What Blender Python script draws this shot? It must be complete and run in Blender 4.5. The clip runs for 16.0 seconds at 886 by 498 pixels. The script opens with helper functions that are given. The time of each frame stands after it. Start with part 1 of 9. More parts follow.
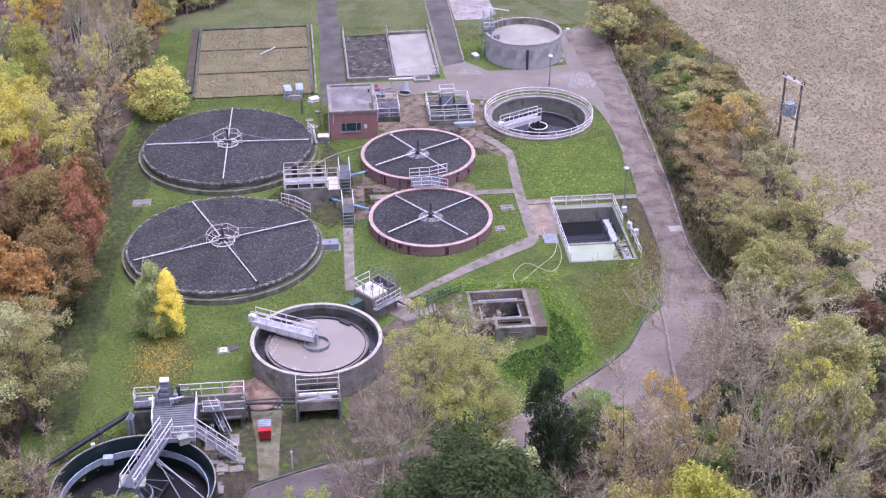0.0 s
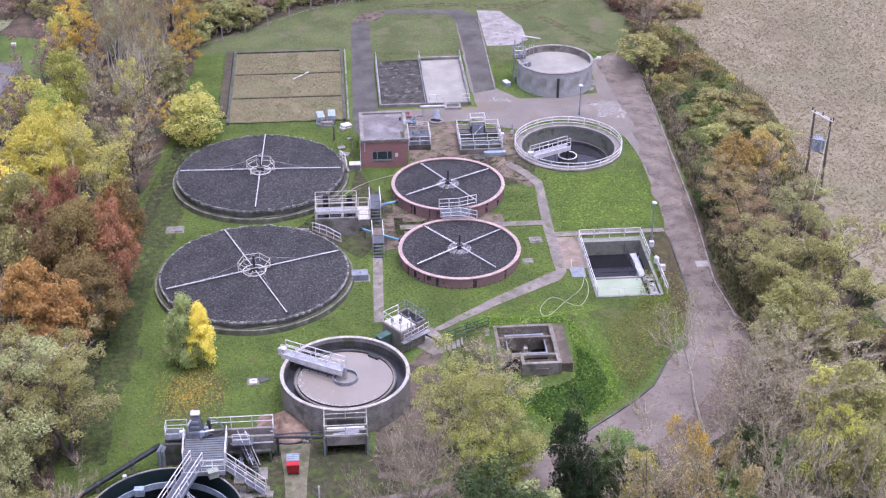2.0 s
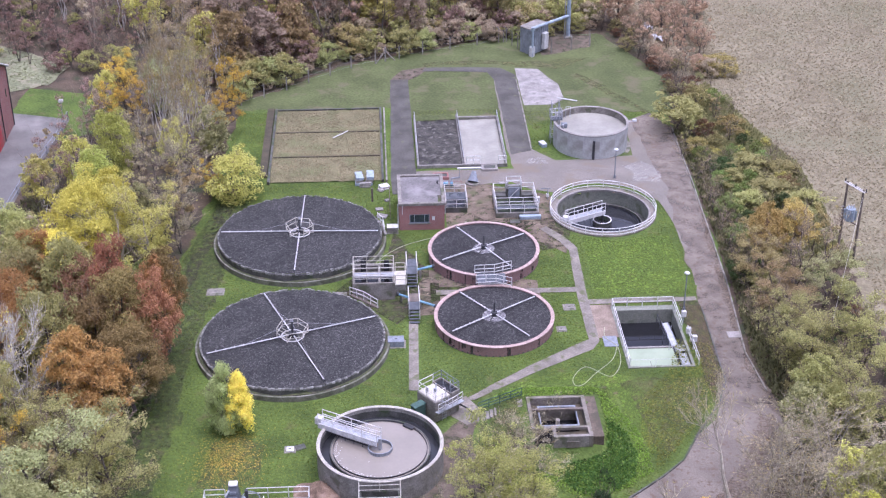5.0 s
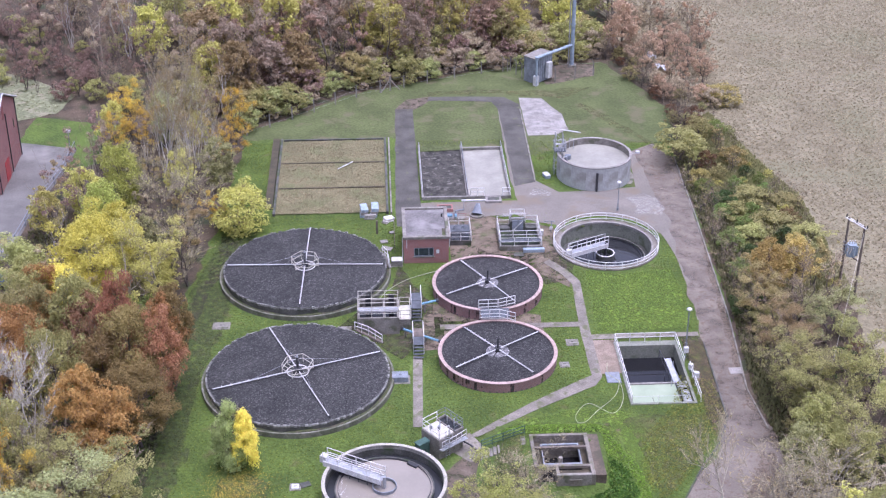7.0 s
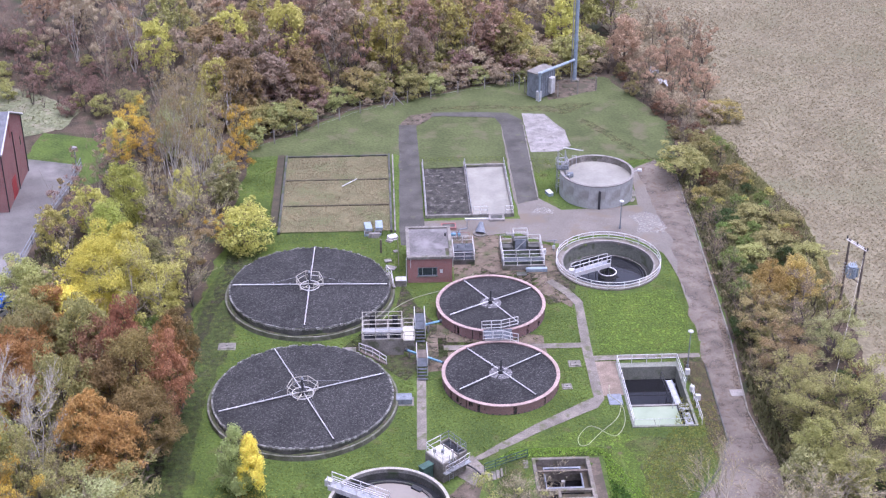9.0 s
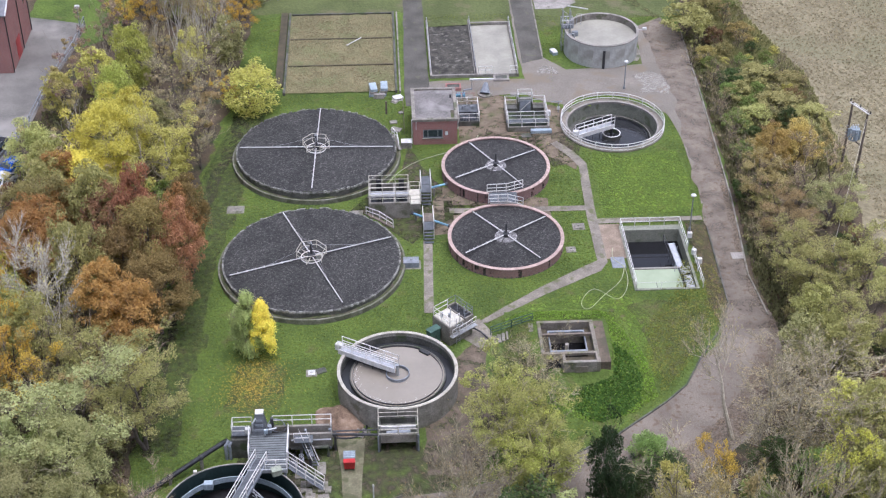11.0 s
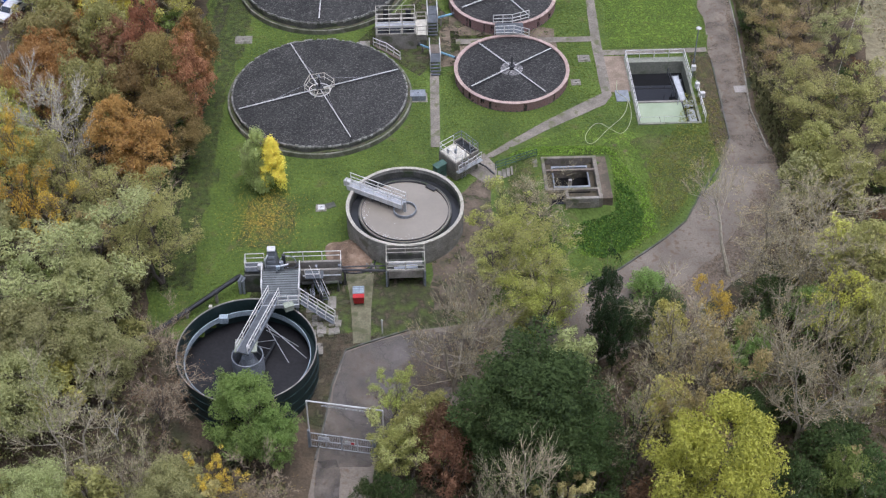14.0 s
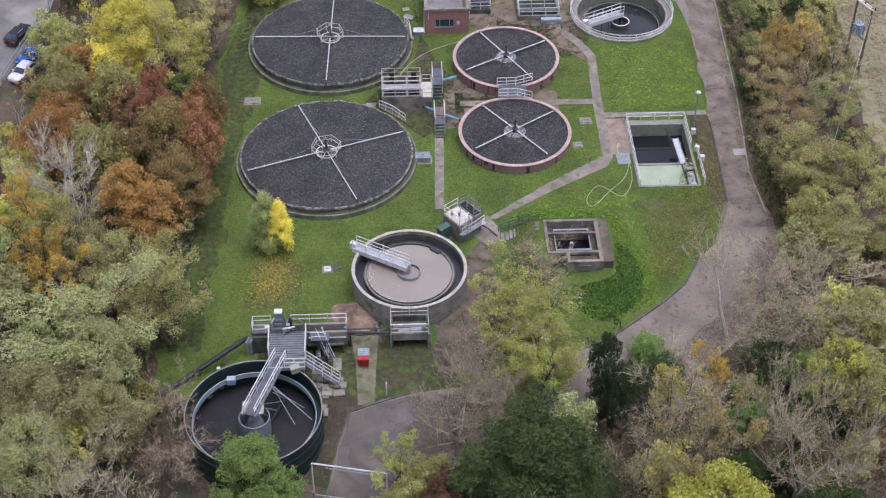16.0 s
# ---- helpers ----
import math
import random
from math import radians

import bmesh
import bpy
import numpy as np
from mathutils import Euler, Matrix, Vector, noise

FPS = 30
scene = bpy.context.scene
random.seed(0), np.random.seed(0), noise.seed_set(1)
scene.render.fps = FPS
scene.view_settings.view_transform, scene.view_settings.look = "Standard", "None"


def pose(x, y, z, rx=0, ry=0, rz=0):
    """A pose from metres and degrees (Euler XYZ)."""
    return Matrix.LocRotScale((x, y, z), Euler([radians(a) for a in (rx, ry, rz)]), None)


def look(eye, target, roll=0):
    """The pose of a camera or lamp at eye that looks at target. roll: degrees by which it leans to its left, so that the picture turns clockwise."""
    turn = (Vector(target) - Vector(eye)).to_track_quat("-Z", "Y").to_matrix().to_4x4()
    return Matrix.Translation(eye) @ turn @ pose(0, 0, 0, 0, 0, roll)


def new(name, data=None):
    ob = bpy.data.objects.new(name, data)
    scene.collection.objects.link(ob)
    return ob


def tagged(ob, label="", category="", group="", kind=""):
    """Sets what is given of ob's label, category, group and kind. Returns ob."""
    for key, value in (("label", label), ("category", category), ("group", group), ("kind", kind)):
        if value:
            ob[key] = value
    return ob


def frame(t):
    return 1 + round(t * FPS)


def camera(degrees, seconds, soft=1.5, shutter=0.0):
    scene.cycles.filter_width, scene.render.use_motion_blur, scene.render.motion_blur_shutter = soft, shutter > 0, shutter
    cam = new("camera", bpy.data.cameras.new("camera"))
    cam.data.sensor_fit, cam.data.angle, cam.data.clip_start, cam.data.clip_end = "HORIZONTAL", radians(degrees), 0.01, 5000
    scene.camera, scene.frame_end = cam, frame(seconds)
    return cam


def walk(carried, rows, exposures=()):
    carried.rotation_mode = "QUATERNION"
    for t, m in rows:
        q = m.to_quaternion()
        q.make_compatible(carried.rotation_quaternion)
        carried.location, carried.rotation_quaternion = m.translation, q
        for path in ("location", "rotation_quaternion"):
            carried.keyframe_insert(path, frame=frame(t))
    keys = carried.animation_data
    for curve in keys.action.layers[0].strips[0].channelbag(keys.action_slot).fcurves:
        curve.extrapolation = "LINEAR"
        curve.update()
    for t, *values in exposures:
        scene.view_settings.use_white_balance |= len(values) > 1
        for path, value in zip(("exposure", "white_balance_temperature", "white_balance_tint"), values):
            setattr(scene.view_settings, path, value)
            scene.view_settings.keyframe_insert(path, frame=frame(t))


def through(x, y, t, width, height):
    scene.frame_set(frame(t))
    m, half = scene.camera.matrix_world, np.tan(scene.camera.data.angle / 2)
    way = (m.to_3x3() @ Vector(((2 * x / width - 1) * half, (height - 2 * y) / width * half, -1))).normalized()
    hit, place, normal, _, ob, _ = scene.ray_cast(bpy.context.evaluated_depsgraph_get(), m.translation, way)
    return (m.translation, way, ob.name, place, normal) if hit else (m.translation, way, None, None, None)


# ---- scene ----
cam = camera(34.16, 16.0, soft=1.2)
PATH = [
    (0.0, (-0.00, -106.71, 73.75), (10.87, -3.61, 13.33), -0.09),
    (0.5, (0.07, -106.62, 74.67), (9.43, -3.37, 14.23), -0.10),
    (1.0, (0.14, -106.55, 75.58), (9.36, -3.30, 15.13), -0.05),
    (1.5, (0.17, -106.52, 76.48), (9.19, -3.24, 16.05), -0.02),
    (2.0, (0.16, -106.53, 77.41), (8.55, -3.17, 17.01), 0.03),
    (2.5, (0.17, -106.51, 78.36), (7.18, -3.01, 18.06), 0.01),
    (3.0, (0.17, -106.53, 79.34), (6.17, -2.83, 19.26), -0.02),
    (3.5, (0.20, -106.58, 80.31), (5.87, -2.77, 20.39), -0.02),
    (4.0, (0.23, -106.57, 81.20), (5.81, -2.77, 21.26), -0.02),
    (4.5, (0.22, -106.53, 81.98), (5.74, -2.38, 22.63), -0.03),
    (7.0, (0.16, -106.21, 85.86), (5.34, -1.29, 27.84), 0.02),
    (7.5, (0.24, -106.10, 86.65), (5.28, -1.17, 28.63), 0.05),
    (8.0, (0.46, -105.95, 87.43), (5.33, -1.02, 29.41), 0.08),
    (8.2, (0.45, -105.91, 87.76), (5.31, -0.98, 29.75), 0.07),
    (9.0, (0.03, -105.98, 89.13), (5.00, -1.25, 30.77), 0.03),
    (9.6, (-0.29, -106.03, 90.15), (4.75, -2.17, 30.24), 0.00),
    (10.3, (-0.67, -106.08, 91.35), (4.38, -4.52, 27.63), -0.03),
    (10.5, (-0.72, -106.07, 91.70), (4.26, -5.44, 26.51), -0.05),
    (11.0, (-0.76, -105.99, 92.63), (3.96, -8.47, 22.87), -0.03),
    (11.5, (-0.77, -105.90, 93.61), (3.66, -11.78, 19.30), -0.01),
    (12.0, (-0.75, -105.77, 94.59), (3.38, -15.30, 15.87), 0.00),
    (12.5, (-0.71, -105.61, 95.57), (3.18, -18.79, 12.83), -0.02),
    (13.0, (-0.71, -105.48, 96.53), (3.08, -19.20, 13.23), -0.02),
    (13.5, (-0.76, -105.44, 97.48), (2.99, -19.20, 14.12), -0.02),
    (14.0, (-0.83, -105.42, 98.43), (2.93, -19.13, 15.13), -0.03),
    (14.5, (-0.90, -105.45, 99.39), (2.83, -18.76, 16.49), -0.04),
    (15.0, (-0.90, -105.50, 100.39), (2.81, -18.34, 18.00), -0.06),
    (15.5, (-0.80, -105.52, 101.39), (2.74, -18.04, 19.33), -0.01),
    (16.0, (-0.64, -105.55, 102.38), (2.73, -17.27, 21.17), -0.02),
]
EXPOSURES = [(0.0, 0.65, 5310, 44), (1.5, 0.64, 5320, 38), (3.5, 0.66, 5300, 36), (8.2, 0.69, 5260, 33), (10.4, 0.61, 5330, 41), (10.9, 0.50, 5540, 24), (11.5, 0.42, 5570, 15), (12.0, 0.25, 5600, 15), (12.5, 0.19, 5590, 16), (14.0, 0.18, 5570, 18), (16.0, 0.21, 5560, 24)]
walk(cam, [(t, look(eye, target, roll)) for t, eye, target, roll in PATH], EXPOSURES)

# ---- world, sun ----
world = bpy.data.worlds.new("overcast_sky")
scene.world = world
world.use_nodes = True
wn, wl = world.node_tree.nodes, world.node_tree.links
sky = wn.new("ShaderNodeTexSky")
sky.sky_type, sky.sun_disc = "NISHITA", False
sky.sun_elevation, sky.sun_rotation = radians(79), radians(130)
sky.air_density, sky.dust_density, sky.ozone_density = 1.0, 6.0, 1.0
grey = wn.new("ShaderNodeHueSaturation")
grey.inputs["Saturation"].default_value = 0.35
wl.new(sky.outputs[0], grey.inputs["Color"])
wl.new(grey.outputs[0], wn["Background"].inputs["Color"])
wn["Background"].inputs["Strength"].default_value = 0.15
sun_data = bpy.data.lights.new("sun", "SUN")
sun_data.energy, sun_data.angle, sun_data.color = 1.15, radians(40), (1.0, 0.95, 0.88)
sun = new("sun", sun_data)
sun.matrix_world = look((14, 4, 100), (0, 0, 0))

# ---- materials ----
def material(name, base, dark, scale=1.0, rough=0.85, fine=12.0, bump=0.3, metal=0.0, spot=None, spot_scale=0.4, spot_cut=0.58,
             vary=0.0, island=0.0, coords="Object", bump_dist=0.03, spec=0.3, grain=0.55):
    """Two-scale noise between base and dark, optional patches of a third colour, fine relief; vary: per object, island: per piece."""
    m = bpy.data.materials.new(name)
    m.use_nodes = True
    n, l = m.node_tree.nodes, m.node_tree.links
    b = n["Principled BSDF"]
    b.inputs["Roughness"].default_value, b.inputs["Metallic"].default_value = rough, metal
    b.inputs["Specular IOR Level"].default_value = spec
    tc = n.new("ShaderNodeTexCoord")
    def noise_tex(sc, detail=4.0):
        t = n.new("ShaderNodeTexNoise")
        t.inputs["Scale"].default_value, t.inputs["Detail"].default_value = sc, detail
        l.new(tc.outputs[coords], t.inputs["Vector"])
        return t
    def ramp(src, lo, hi, a, c):
        r = n.new("ShaderNodeValToRGB")
        r.color_ramp.elements[0].position, r.color_ramp.elements[1].position = lo, hi
        r.color_ramp.elements[0].color, r.color_ramp.elements[1].color = (*a, 1), (*c, 1)
        l.new(src, r.inputs["Fac"])
        return r.outputs["Color"]
    big, small = noise_tex(scale), noise_tex(fine, 6.0)
    col = ramp(big.outputs["Fac"], 0.35, 0.65, dark, base)
    mix = n.new("ShaderNodeMix")
    mix.data_type, mix.blend_type = "RGBA", "OVERLAY"
    mix.inputs["Factor"].default_value = grain
    l.new(col, mix.inputs["A"])
    l.new(ramp(small.outputs["Fac"], 0.25, 0.75, (0.2, 0.2, 0.2), (0.8, 0.8, 0.8)), mix.inputs["B"])
    out = mix.outputs["Result"]
    if spot:
        patch = noise_tex(spot_scale, 8.0)
        fac = n.new("ShaderNodeMapRange")
        fac.inputs["From Min"].default_value, fac.inputs["From Max"].default_value = spot_cut - 0.05, spot_cut + 0.07
        l.new(patch.outputs["Fac"], fac.inputs["Value"])
        m2 = n.new("ShaderNodeMix")
        m2.data_type = "RGBA"
        l.new(fac.outputs["Result"], m2.inputs["Factor"])
        l.new(out, m2.inputs["A"])
        m2.inputs["B"].default_value = (*spot, 1)
        out = m2.outputs["Result"]
    for amount, node, sock in ((vary, "ShaderNodeObjectInfo", "Random"), (island, "ShaderNodeNewGeometry", "Random Per Island")):
        if amount:
            info, mr, hs = n.new(node), n.new("ShaderNodeMapRange"), n.new("ShaderNodeHueSaturation")
            mr.inputs["To Min"].default_value, mr.inputs["To Max"].default_value = 1 - amount, 1 + amount
            l.new(info.outputs[sock], mr.inputs["Value"])
            l.new(mr.outputs["Result"], hs.inputs["Value"])
            l.new(out, hs.inputs["Color"])
            out = hs.outputs["Color"]
    l.new(out, b.inputs["Base Color"])
    if bump:
        bp = n.new("ShaderNodeBump")
        bp.inputs["Strength"].default_value, bp.inputs["Distance"].default_value = bump, bump_dist
        l.new(small.outputs["Fac"], bp.inputs["Height"])
        l.new(bp.outputs["Normal"], b.inputs["Normal"])
    return m


def leaf_material(name, base, dark, hue=0.02, through=0.45):
    """Foliage: colour varies from leaf to leaf and from tree to tree; some light passes through."""
    m = bpy.data.materials.new(name)
    m.use_nodes = True
    n, l = m.node_tree.nodes, m.node_tree.links
    b = n["Principled BSDF"]
    b.inputs["Roughness"].default_value = 0.7
    b.inputs["Specular IOR Level"].default_value = 0.2
    geo, info, tc = n.new("ShaderNodeNewGeometry"), n.new("ShaderNodeObjectInfo"), n.new("ShaderNodeTexCoord")
    big = n.new("ShaderNodeTexNoise")
    big.inputs["Scale"].default_value = 0.55
    l.new(tc.outputs["Object"], big.inputs["Vector"])
    add = n.new("ShaderNodeMath")
    add.operation = "MULTIPLY_ADD"
    l.new(geo.outputs["Random Per Island"], add.inputs[0])
    add.inputs[1].default_value = 0.85
    l.new(big.outputs["Fac"], add.inputs[2])
    r = n.new("ShaderNodeValToRGB")
    r.color_ramp.elements[0].position, r.color_ramp.elements[1].position = 0.5, 1.0
    r.color_ramp.elements[0].color, r.color_ramp.elements[1].color = (*dark, 1), (*base, 1)
    l.new(add.outputs[0], r.inputs["Fac"])
    hs, mh, mv = n.new("ShaderNodeHueSaturation"), n.new("ShaderNodeMapRange"), n.new("ShaderNodeMapRange")
    mh.inputs["To Min"].default_value, mh.inputs["To Max"].default_value = 0.5 - hue, 0.5 + hue
    mv.inputs["To Min"].default_value, mv.inputs["To Max"].default_value = 0.8, 1.2
    l.new(info.outputs["Random"], mh.inputs["Value"])
    l.new(info.outputs["Random"], mv.inputs["Value"])
    l.new(mh.outputs[0], hs.inputs["Hue"])
    l.new(mv.outputs[0], hs.inputs["Value"])
    l.new(r.outputs["Color"], hs.inputs["Color"])
    l.new(hs.outputs["Color"], b.inputs["Base Color"])
    tr, mixs = n.new("ShaderNodeBsdfTranslucent"), n.new("ShaderNodeMixShader")
    l.new(hs.outputs["Color"], tr.inputs["Color"])
    mixs.inputs[0].default_value = through
    l.new(b.outputs[0], mixs.inputs[1])
    l.new(tr.outputs[0], mixs.inputs[2])
    l.new(mixs.outputs[0], n["Material Output"].inputs["Surface"])
    return m


def stone_material(name, light, dark, cell=7.0):
    """Loose clinker and stone: one tone per stone, rough relief, broad damp patches."""
    m = material(name, light, dark, 0.35, 0.9, cell * 2, 0.0, spec=0.25)
    n, l = m.node_tree.nodes, m.node_tree.links
    b, tc = n["Principled BSDF"], n["Texture Coordinate"]
    v = n.new("ShaderNodeTexVoronoi")
    v.inputs["Scale"].default_value = cell
    l.new(tc.outputs["Object"], v.inputs["Vector"])
    sep, r = n.new("ShaderNodeSeparateColor"), n.new("ShaderNodeValToRGB")
    l.new(v.outputs["Color"], sep.inputs[0])
    r.color_ramp.elements[0].position, r.color_ramp.elements[0].color = 0.0, (0.4, 0.4, 0.41, 1)
    r.color_ramp.elements[1].position, r.color_ramp.elements[1].color = 0.80, (0.95, 0.94, 0.93, 1)
    e = r.color_ramp.elements.new(1.0)
    e.color = (2.1, 2.05, 2.0, 1)
    l.new(sep.outputs[0], r.inputs["Fac"])
    mul = n.new("ShaderNodeMix")
    mul.data_type, mul.blend_type = "RGBA", "MULTIPLY"
    mul.inputs["Factor"].default_value = 1.0
    l.new(b.inputs["Base Color"].links[0].from_socket, mul.inputs["A"])
    l.new(r.outputs["Color"], mul.inputs["B"])
    l.new(mul.outputs["Result"], b.inputs["Base Color"])
    bp = n.new("ShaderNodeBump")
    bp.inputs["Strength"].default_value, bp.inputs["Distance"].default_value = 1.0, 0.1
    l.new(v.outputs["Distance"], bp.inputs["Height"])
    bp.invert = True
    l.new(bp.outputs["Normal"], b.inputs["Normal"])
    return m


def brick_material(name, a, c, mortar):
    m = material(name, a, c, 0.6, 0.9, 8.0, 0.2, vary=0.05)
    n, l = m.node_tree.nodes, m.node_tree.links
    b, tc = n["Principled BSDF"], n["Texture Coordinate"]
    br = n.new("ShaderNodeTexBrick")
    br.inputs["Scale"].default_value = 1.0
    br.inputs["Brick Width"].default_value, br.inputs["Row Height"].default_value = 0.225, 0.075
    br.inputs["Mortar Size"].default_value = 0.01
    br.inputs["Color1"].default_value, br.inputs["Color2"].default_value = (*a, 1), (*c, 1)
    br.inputs["Mortar"].default_value = (*mortar, 1)
    # bricks run along the wall: use (x + y, z)
    sep, com, ad = n.new("ShaderNodeSeparateXYZ"), n.new("ShaderNodeCombineXYZ"), n.new("ShaderNodeMath")
    l.new(tc.outputs["Object"], sep.inputs[0])
    l.new(sep.outputs[0], ad.inputs[0])
    l.new(sep.outputs[1], ad.inputs[1])
    l.new(ad.outputs[0], com.inputs[0])
    l.new(sep.outputs[2], com.inputs[1])
    l.new(com.outputs[0], br.inputs["Vector"])
    mul = n.new("ShaderNodeMix")
    mul.data_type, mul.blend_type = "RGBA", "MIX"
    mul.inputs["Factor"].default_value = 0.55
    l.new(b.inputs["Base Color"].links[0].from_socket, mul.inputs["A"])
    l.new(br.outputs["Color"], mul.inputs["B"])
    l.new(mul.outputs["Result"], b.inputs["Base Color"])
    return m


def broken(m, lo, hi, scale=1.6):
    """A thin layer that breaks up into flecks and lets the surface below show through."""
    n, l = m.node_tree.nodes, m.node_tree.links
    t, r = n.new("ShaderNodeTexNoise"), n.new("ShaderNodeMapRange")
    t.inputs["Scale"].default_value, t.inputs["Detail"].default_value = scale, 9.0
    r.inputs["From Min"].default_value, r.inputs["From Max"].default_value = lo, hi
    l.new(n["Texture Coordinate"].outputs["Object"], t.inputs["Vector"])
    l.new(t.outputs["Fac"], r.inputs["Value"])
    l.new(r.outputs["Result"], n["Principled BSDF"].inputs["Alpha"])
    return m


GRASS = material("mown_grass", (0.104, 0.152, 0.027), (0.064, 0.098, 0.019), 0.25, 0.95, 3.4, 0.9, spot=(0.110, 0.112, 0.040), spot_scale=0.5, spot_cut=0.64, bump_dist=0.12, grain=0.65)
# mown grass with distant haze imitated by a duller, less saturated green
HAZE_GRASS = material("dull_mown_grass", (0.110, 0.130, 0.046), (0.076, 0.092, 0.031), 0.18, 0.95, 3.0, 0.8, spot=(0.135, 0.125, 0.066), spot_scale=0.3, spot_cut=0.60, bump_dist=0.1, grain=0.5)
FIELD = material("dry_field", (0.256, 0.224, 0.137), (0.200, 0.172, 0.102), 0.16, 0.95, 2.2, 0.6, spot=(0.196, 0.180, 0.102), spot_scale=0.08, spot_cut=0.56, bump_dist=0.2, grain=0.5)
LITTER = material("leaf_litter", (0.122, 0.090, 0.058), (0.062, 0.049, 0.032), 0.35, 0.95, 4.0, 0.9, spot=(0.048, 0.055, 0.024), spot_scale=0.3, spot_cut=0.60, bump_dist=0.15)
BARE = broken(material("bare_earth", (0.100, 0.082, 0.053), (0.056, 0.050, 0.031), 0.7, 0.95, 5.0, 0.7, spot=(0.066, 0.072, 0.030), spot_scale=0.6, spot_cut=0.54), 0.28, 0.66, 1.1)
# leaves and soil, with the overhanging trees' shade put into the colour
LEAFY_SHADED = broken(material("dark_leaf_strewn_soil", (0.098, 0.080, 0.050), (0.050, 0.046, 0.028), 0.9, 0.95, 6.0, 0.7, spot=(0.060, 0.074, 0.028), spot_scale=0.8, spot_cut=0.52), 0.34, 0.80, 1.6)
SOIL = material("dark_soil", (0.100, 0.082, 0.053), (0.056, 0.050, 0.031), 0.7, 0.95, 5.0, 0.7)
SANDY = broken(material("sandy_brown_earth", (0.205, 0.160, 0.112), (0.135, 0.106, 0.074), 0.6, 0.95, 5.0, 0.5, spot=(0.105, 0.108, 0.050), spot_scale=0.5, spot_cut=0.60), 0.10, 0.55, 0.9)
ROAD = material("worn_road", (0.222, 0.190, 0.150), (0.158, 0.133, 0.104), 0.30, 0.9, 9.0, 0.4, spot=(0.140, 0.104, 0.070), spot_scale=2.2, spot_cut=0.60)
ROAD_WORN = broken(material("patchy_brown_road", (0.218, 0.184, 0.143), (0.152, 0.127, 0.098), 0.30, 0.9, 9.0, 0.4, spot=(0.140, 0.104, 0.070), spot_scale=2.2, spot_cut=0.60), 0.12, 0.56, 0.45)
YARD = material("worn_yard_tarmac", (0.222, 0.199, 0.163), (0.163, 0.145, 0.118), 0.16, 0.9, 8.0, 0.3, spot=(0.190, 0.156, 0.113), spot_scale=0.3, spot_cut=0.58)
TARMAC = material("dark_tarmac", (0.115, 0.108, 0.090), (0.072, 0.068, 0.057), 0.4, 0.9, 14.0, 0.3, spot=(0.13, 0.13, 0.075), spot_scale=0.9, spot_cut=0.66)
CARPARK = material("car_park_tarmac", (0.190, 0.180, 0.158), (0.130, 0.123, 0.108), 0.25, 0.9, 12.0, 0.2, spot=(0.27, 0.255, 0.225), spot_scale=0.12, spot_cut=0.58)
CONC = material("weathered_concrete", (0.285, 0.262, 0.225), (0.18, 0.165, 0.135), 0.8, 0.9, 7.0, 0.3, spot=(0.11, 0.115, 0.07), spot_scale=0.9, spot_cut=0.60)
CONC_STAIN = material("stained_concrete", (0.315, 0.300, 0.262), (0.205, 0.195, 0.165), 0.9, 0.9, 7.0, 0.4, spot=(0.15, 0.145, 0.105), spot_scale=0.8, spot_cut=0.60)
ALGAE_CONC = material("grey_green_concrete", (0.285, 0.285, 0.228), (0.19, 0.197, 0.15), 0.7, 0.85, 6.0, 0.3, spot=(0.14, 0.155, 0.095), spot_scale=0.7, spot_cut=0.60)
PATHCONC = material("path_concrete", (0.255, 0.225, 0.182), (0.160, 0.142, 0.112), 0.6, 0.9, 6.0, 0.3, spot=(0.12, 0.125, 0.06), spot_scale=0.9, spot_cut=0.60)
CONC_PALE = material("pale_concrete", (0.33, 0.305, 0.27), (0.215, 0.20, 0.175), 0.9, 0.9, 7.0, 0.3, spot=(0.15, 0.14, 0.11), spot_scale=0.7, spot_cut=0.64)
CONC_DARK = material("damp_concrete", (0.13, 0.125, 0.11), (0.06, 0.062, 0.05), 0.9, 0.7, 7.0, 0.3, spot=(0.055, 0.075, 0.035), spot_scale=0.8)
MOSSCONC = material("mossy_concrete", (0.205, 0.202, 0.148), (0.115, 0.118, 0.078), 0.8, 0.9, 6.0, 0.4, spot=(0.27, 0.26, 0.215), spot_scale=1.0, spot_cut=0.60)
MOSS = material("mossy_ledge", (0.085, 0.10, 0.035), (0.055, 0.058, 0.035), 0.8, 0.95, 6.0, 0.9, spot=(0.10, 0.085, 0.06), spot_scale=1.2, bump_dist=0.1)
BRICK = brick_material("red_brick", (0.37, 0.165, 0.14), (0.27, 0.125, 0.11), (0.36, 0.30, 0.27))
BRICK_OLD = brick_material("old_brick", (0.31, 0.175, 0.155), (0.20, 0.115, 0.105), (0.31, 0.265, 0.24))
COPING = material("pink_coping", (0.50, 0.38, 0.33), (0.36, 0.26, 0.22), 1.2, 0.9, 8.0, 0.3, vary=0.12)
MEDIA = stone_material("filter_stone", (0.080, 0.079, 0.073), (0.055, 0.055, 0.051), 9.5)
MEDIA_WET = stone_material("filter_stone_dark", (0.074, 0.073, 0.068), (0.048, 0.047, 0.044), 9.5)
SPLASH = stone_material("splash_stone", (0.34, 0.33, 0.32), (0.21, 0.205, 0.20), 6.0)
EDGE = material("pale_edge_block", (0.31, 0.30, 0.27), (0.13, 0.13, 0.11), 2.0, 0.9, 9.0, 0.4, vary=0.45)
GALV = material("galvanised_steel", (0.52, 0.53, 0.54), (0.38, 0.39, 0.40), 2.0, 0.5, 20.0, 0.05, metal=0.55)
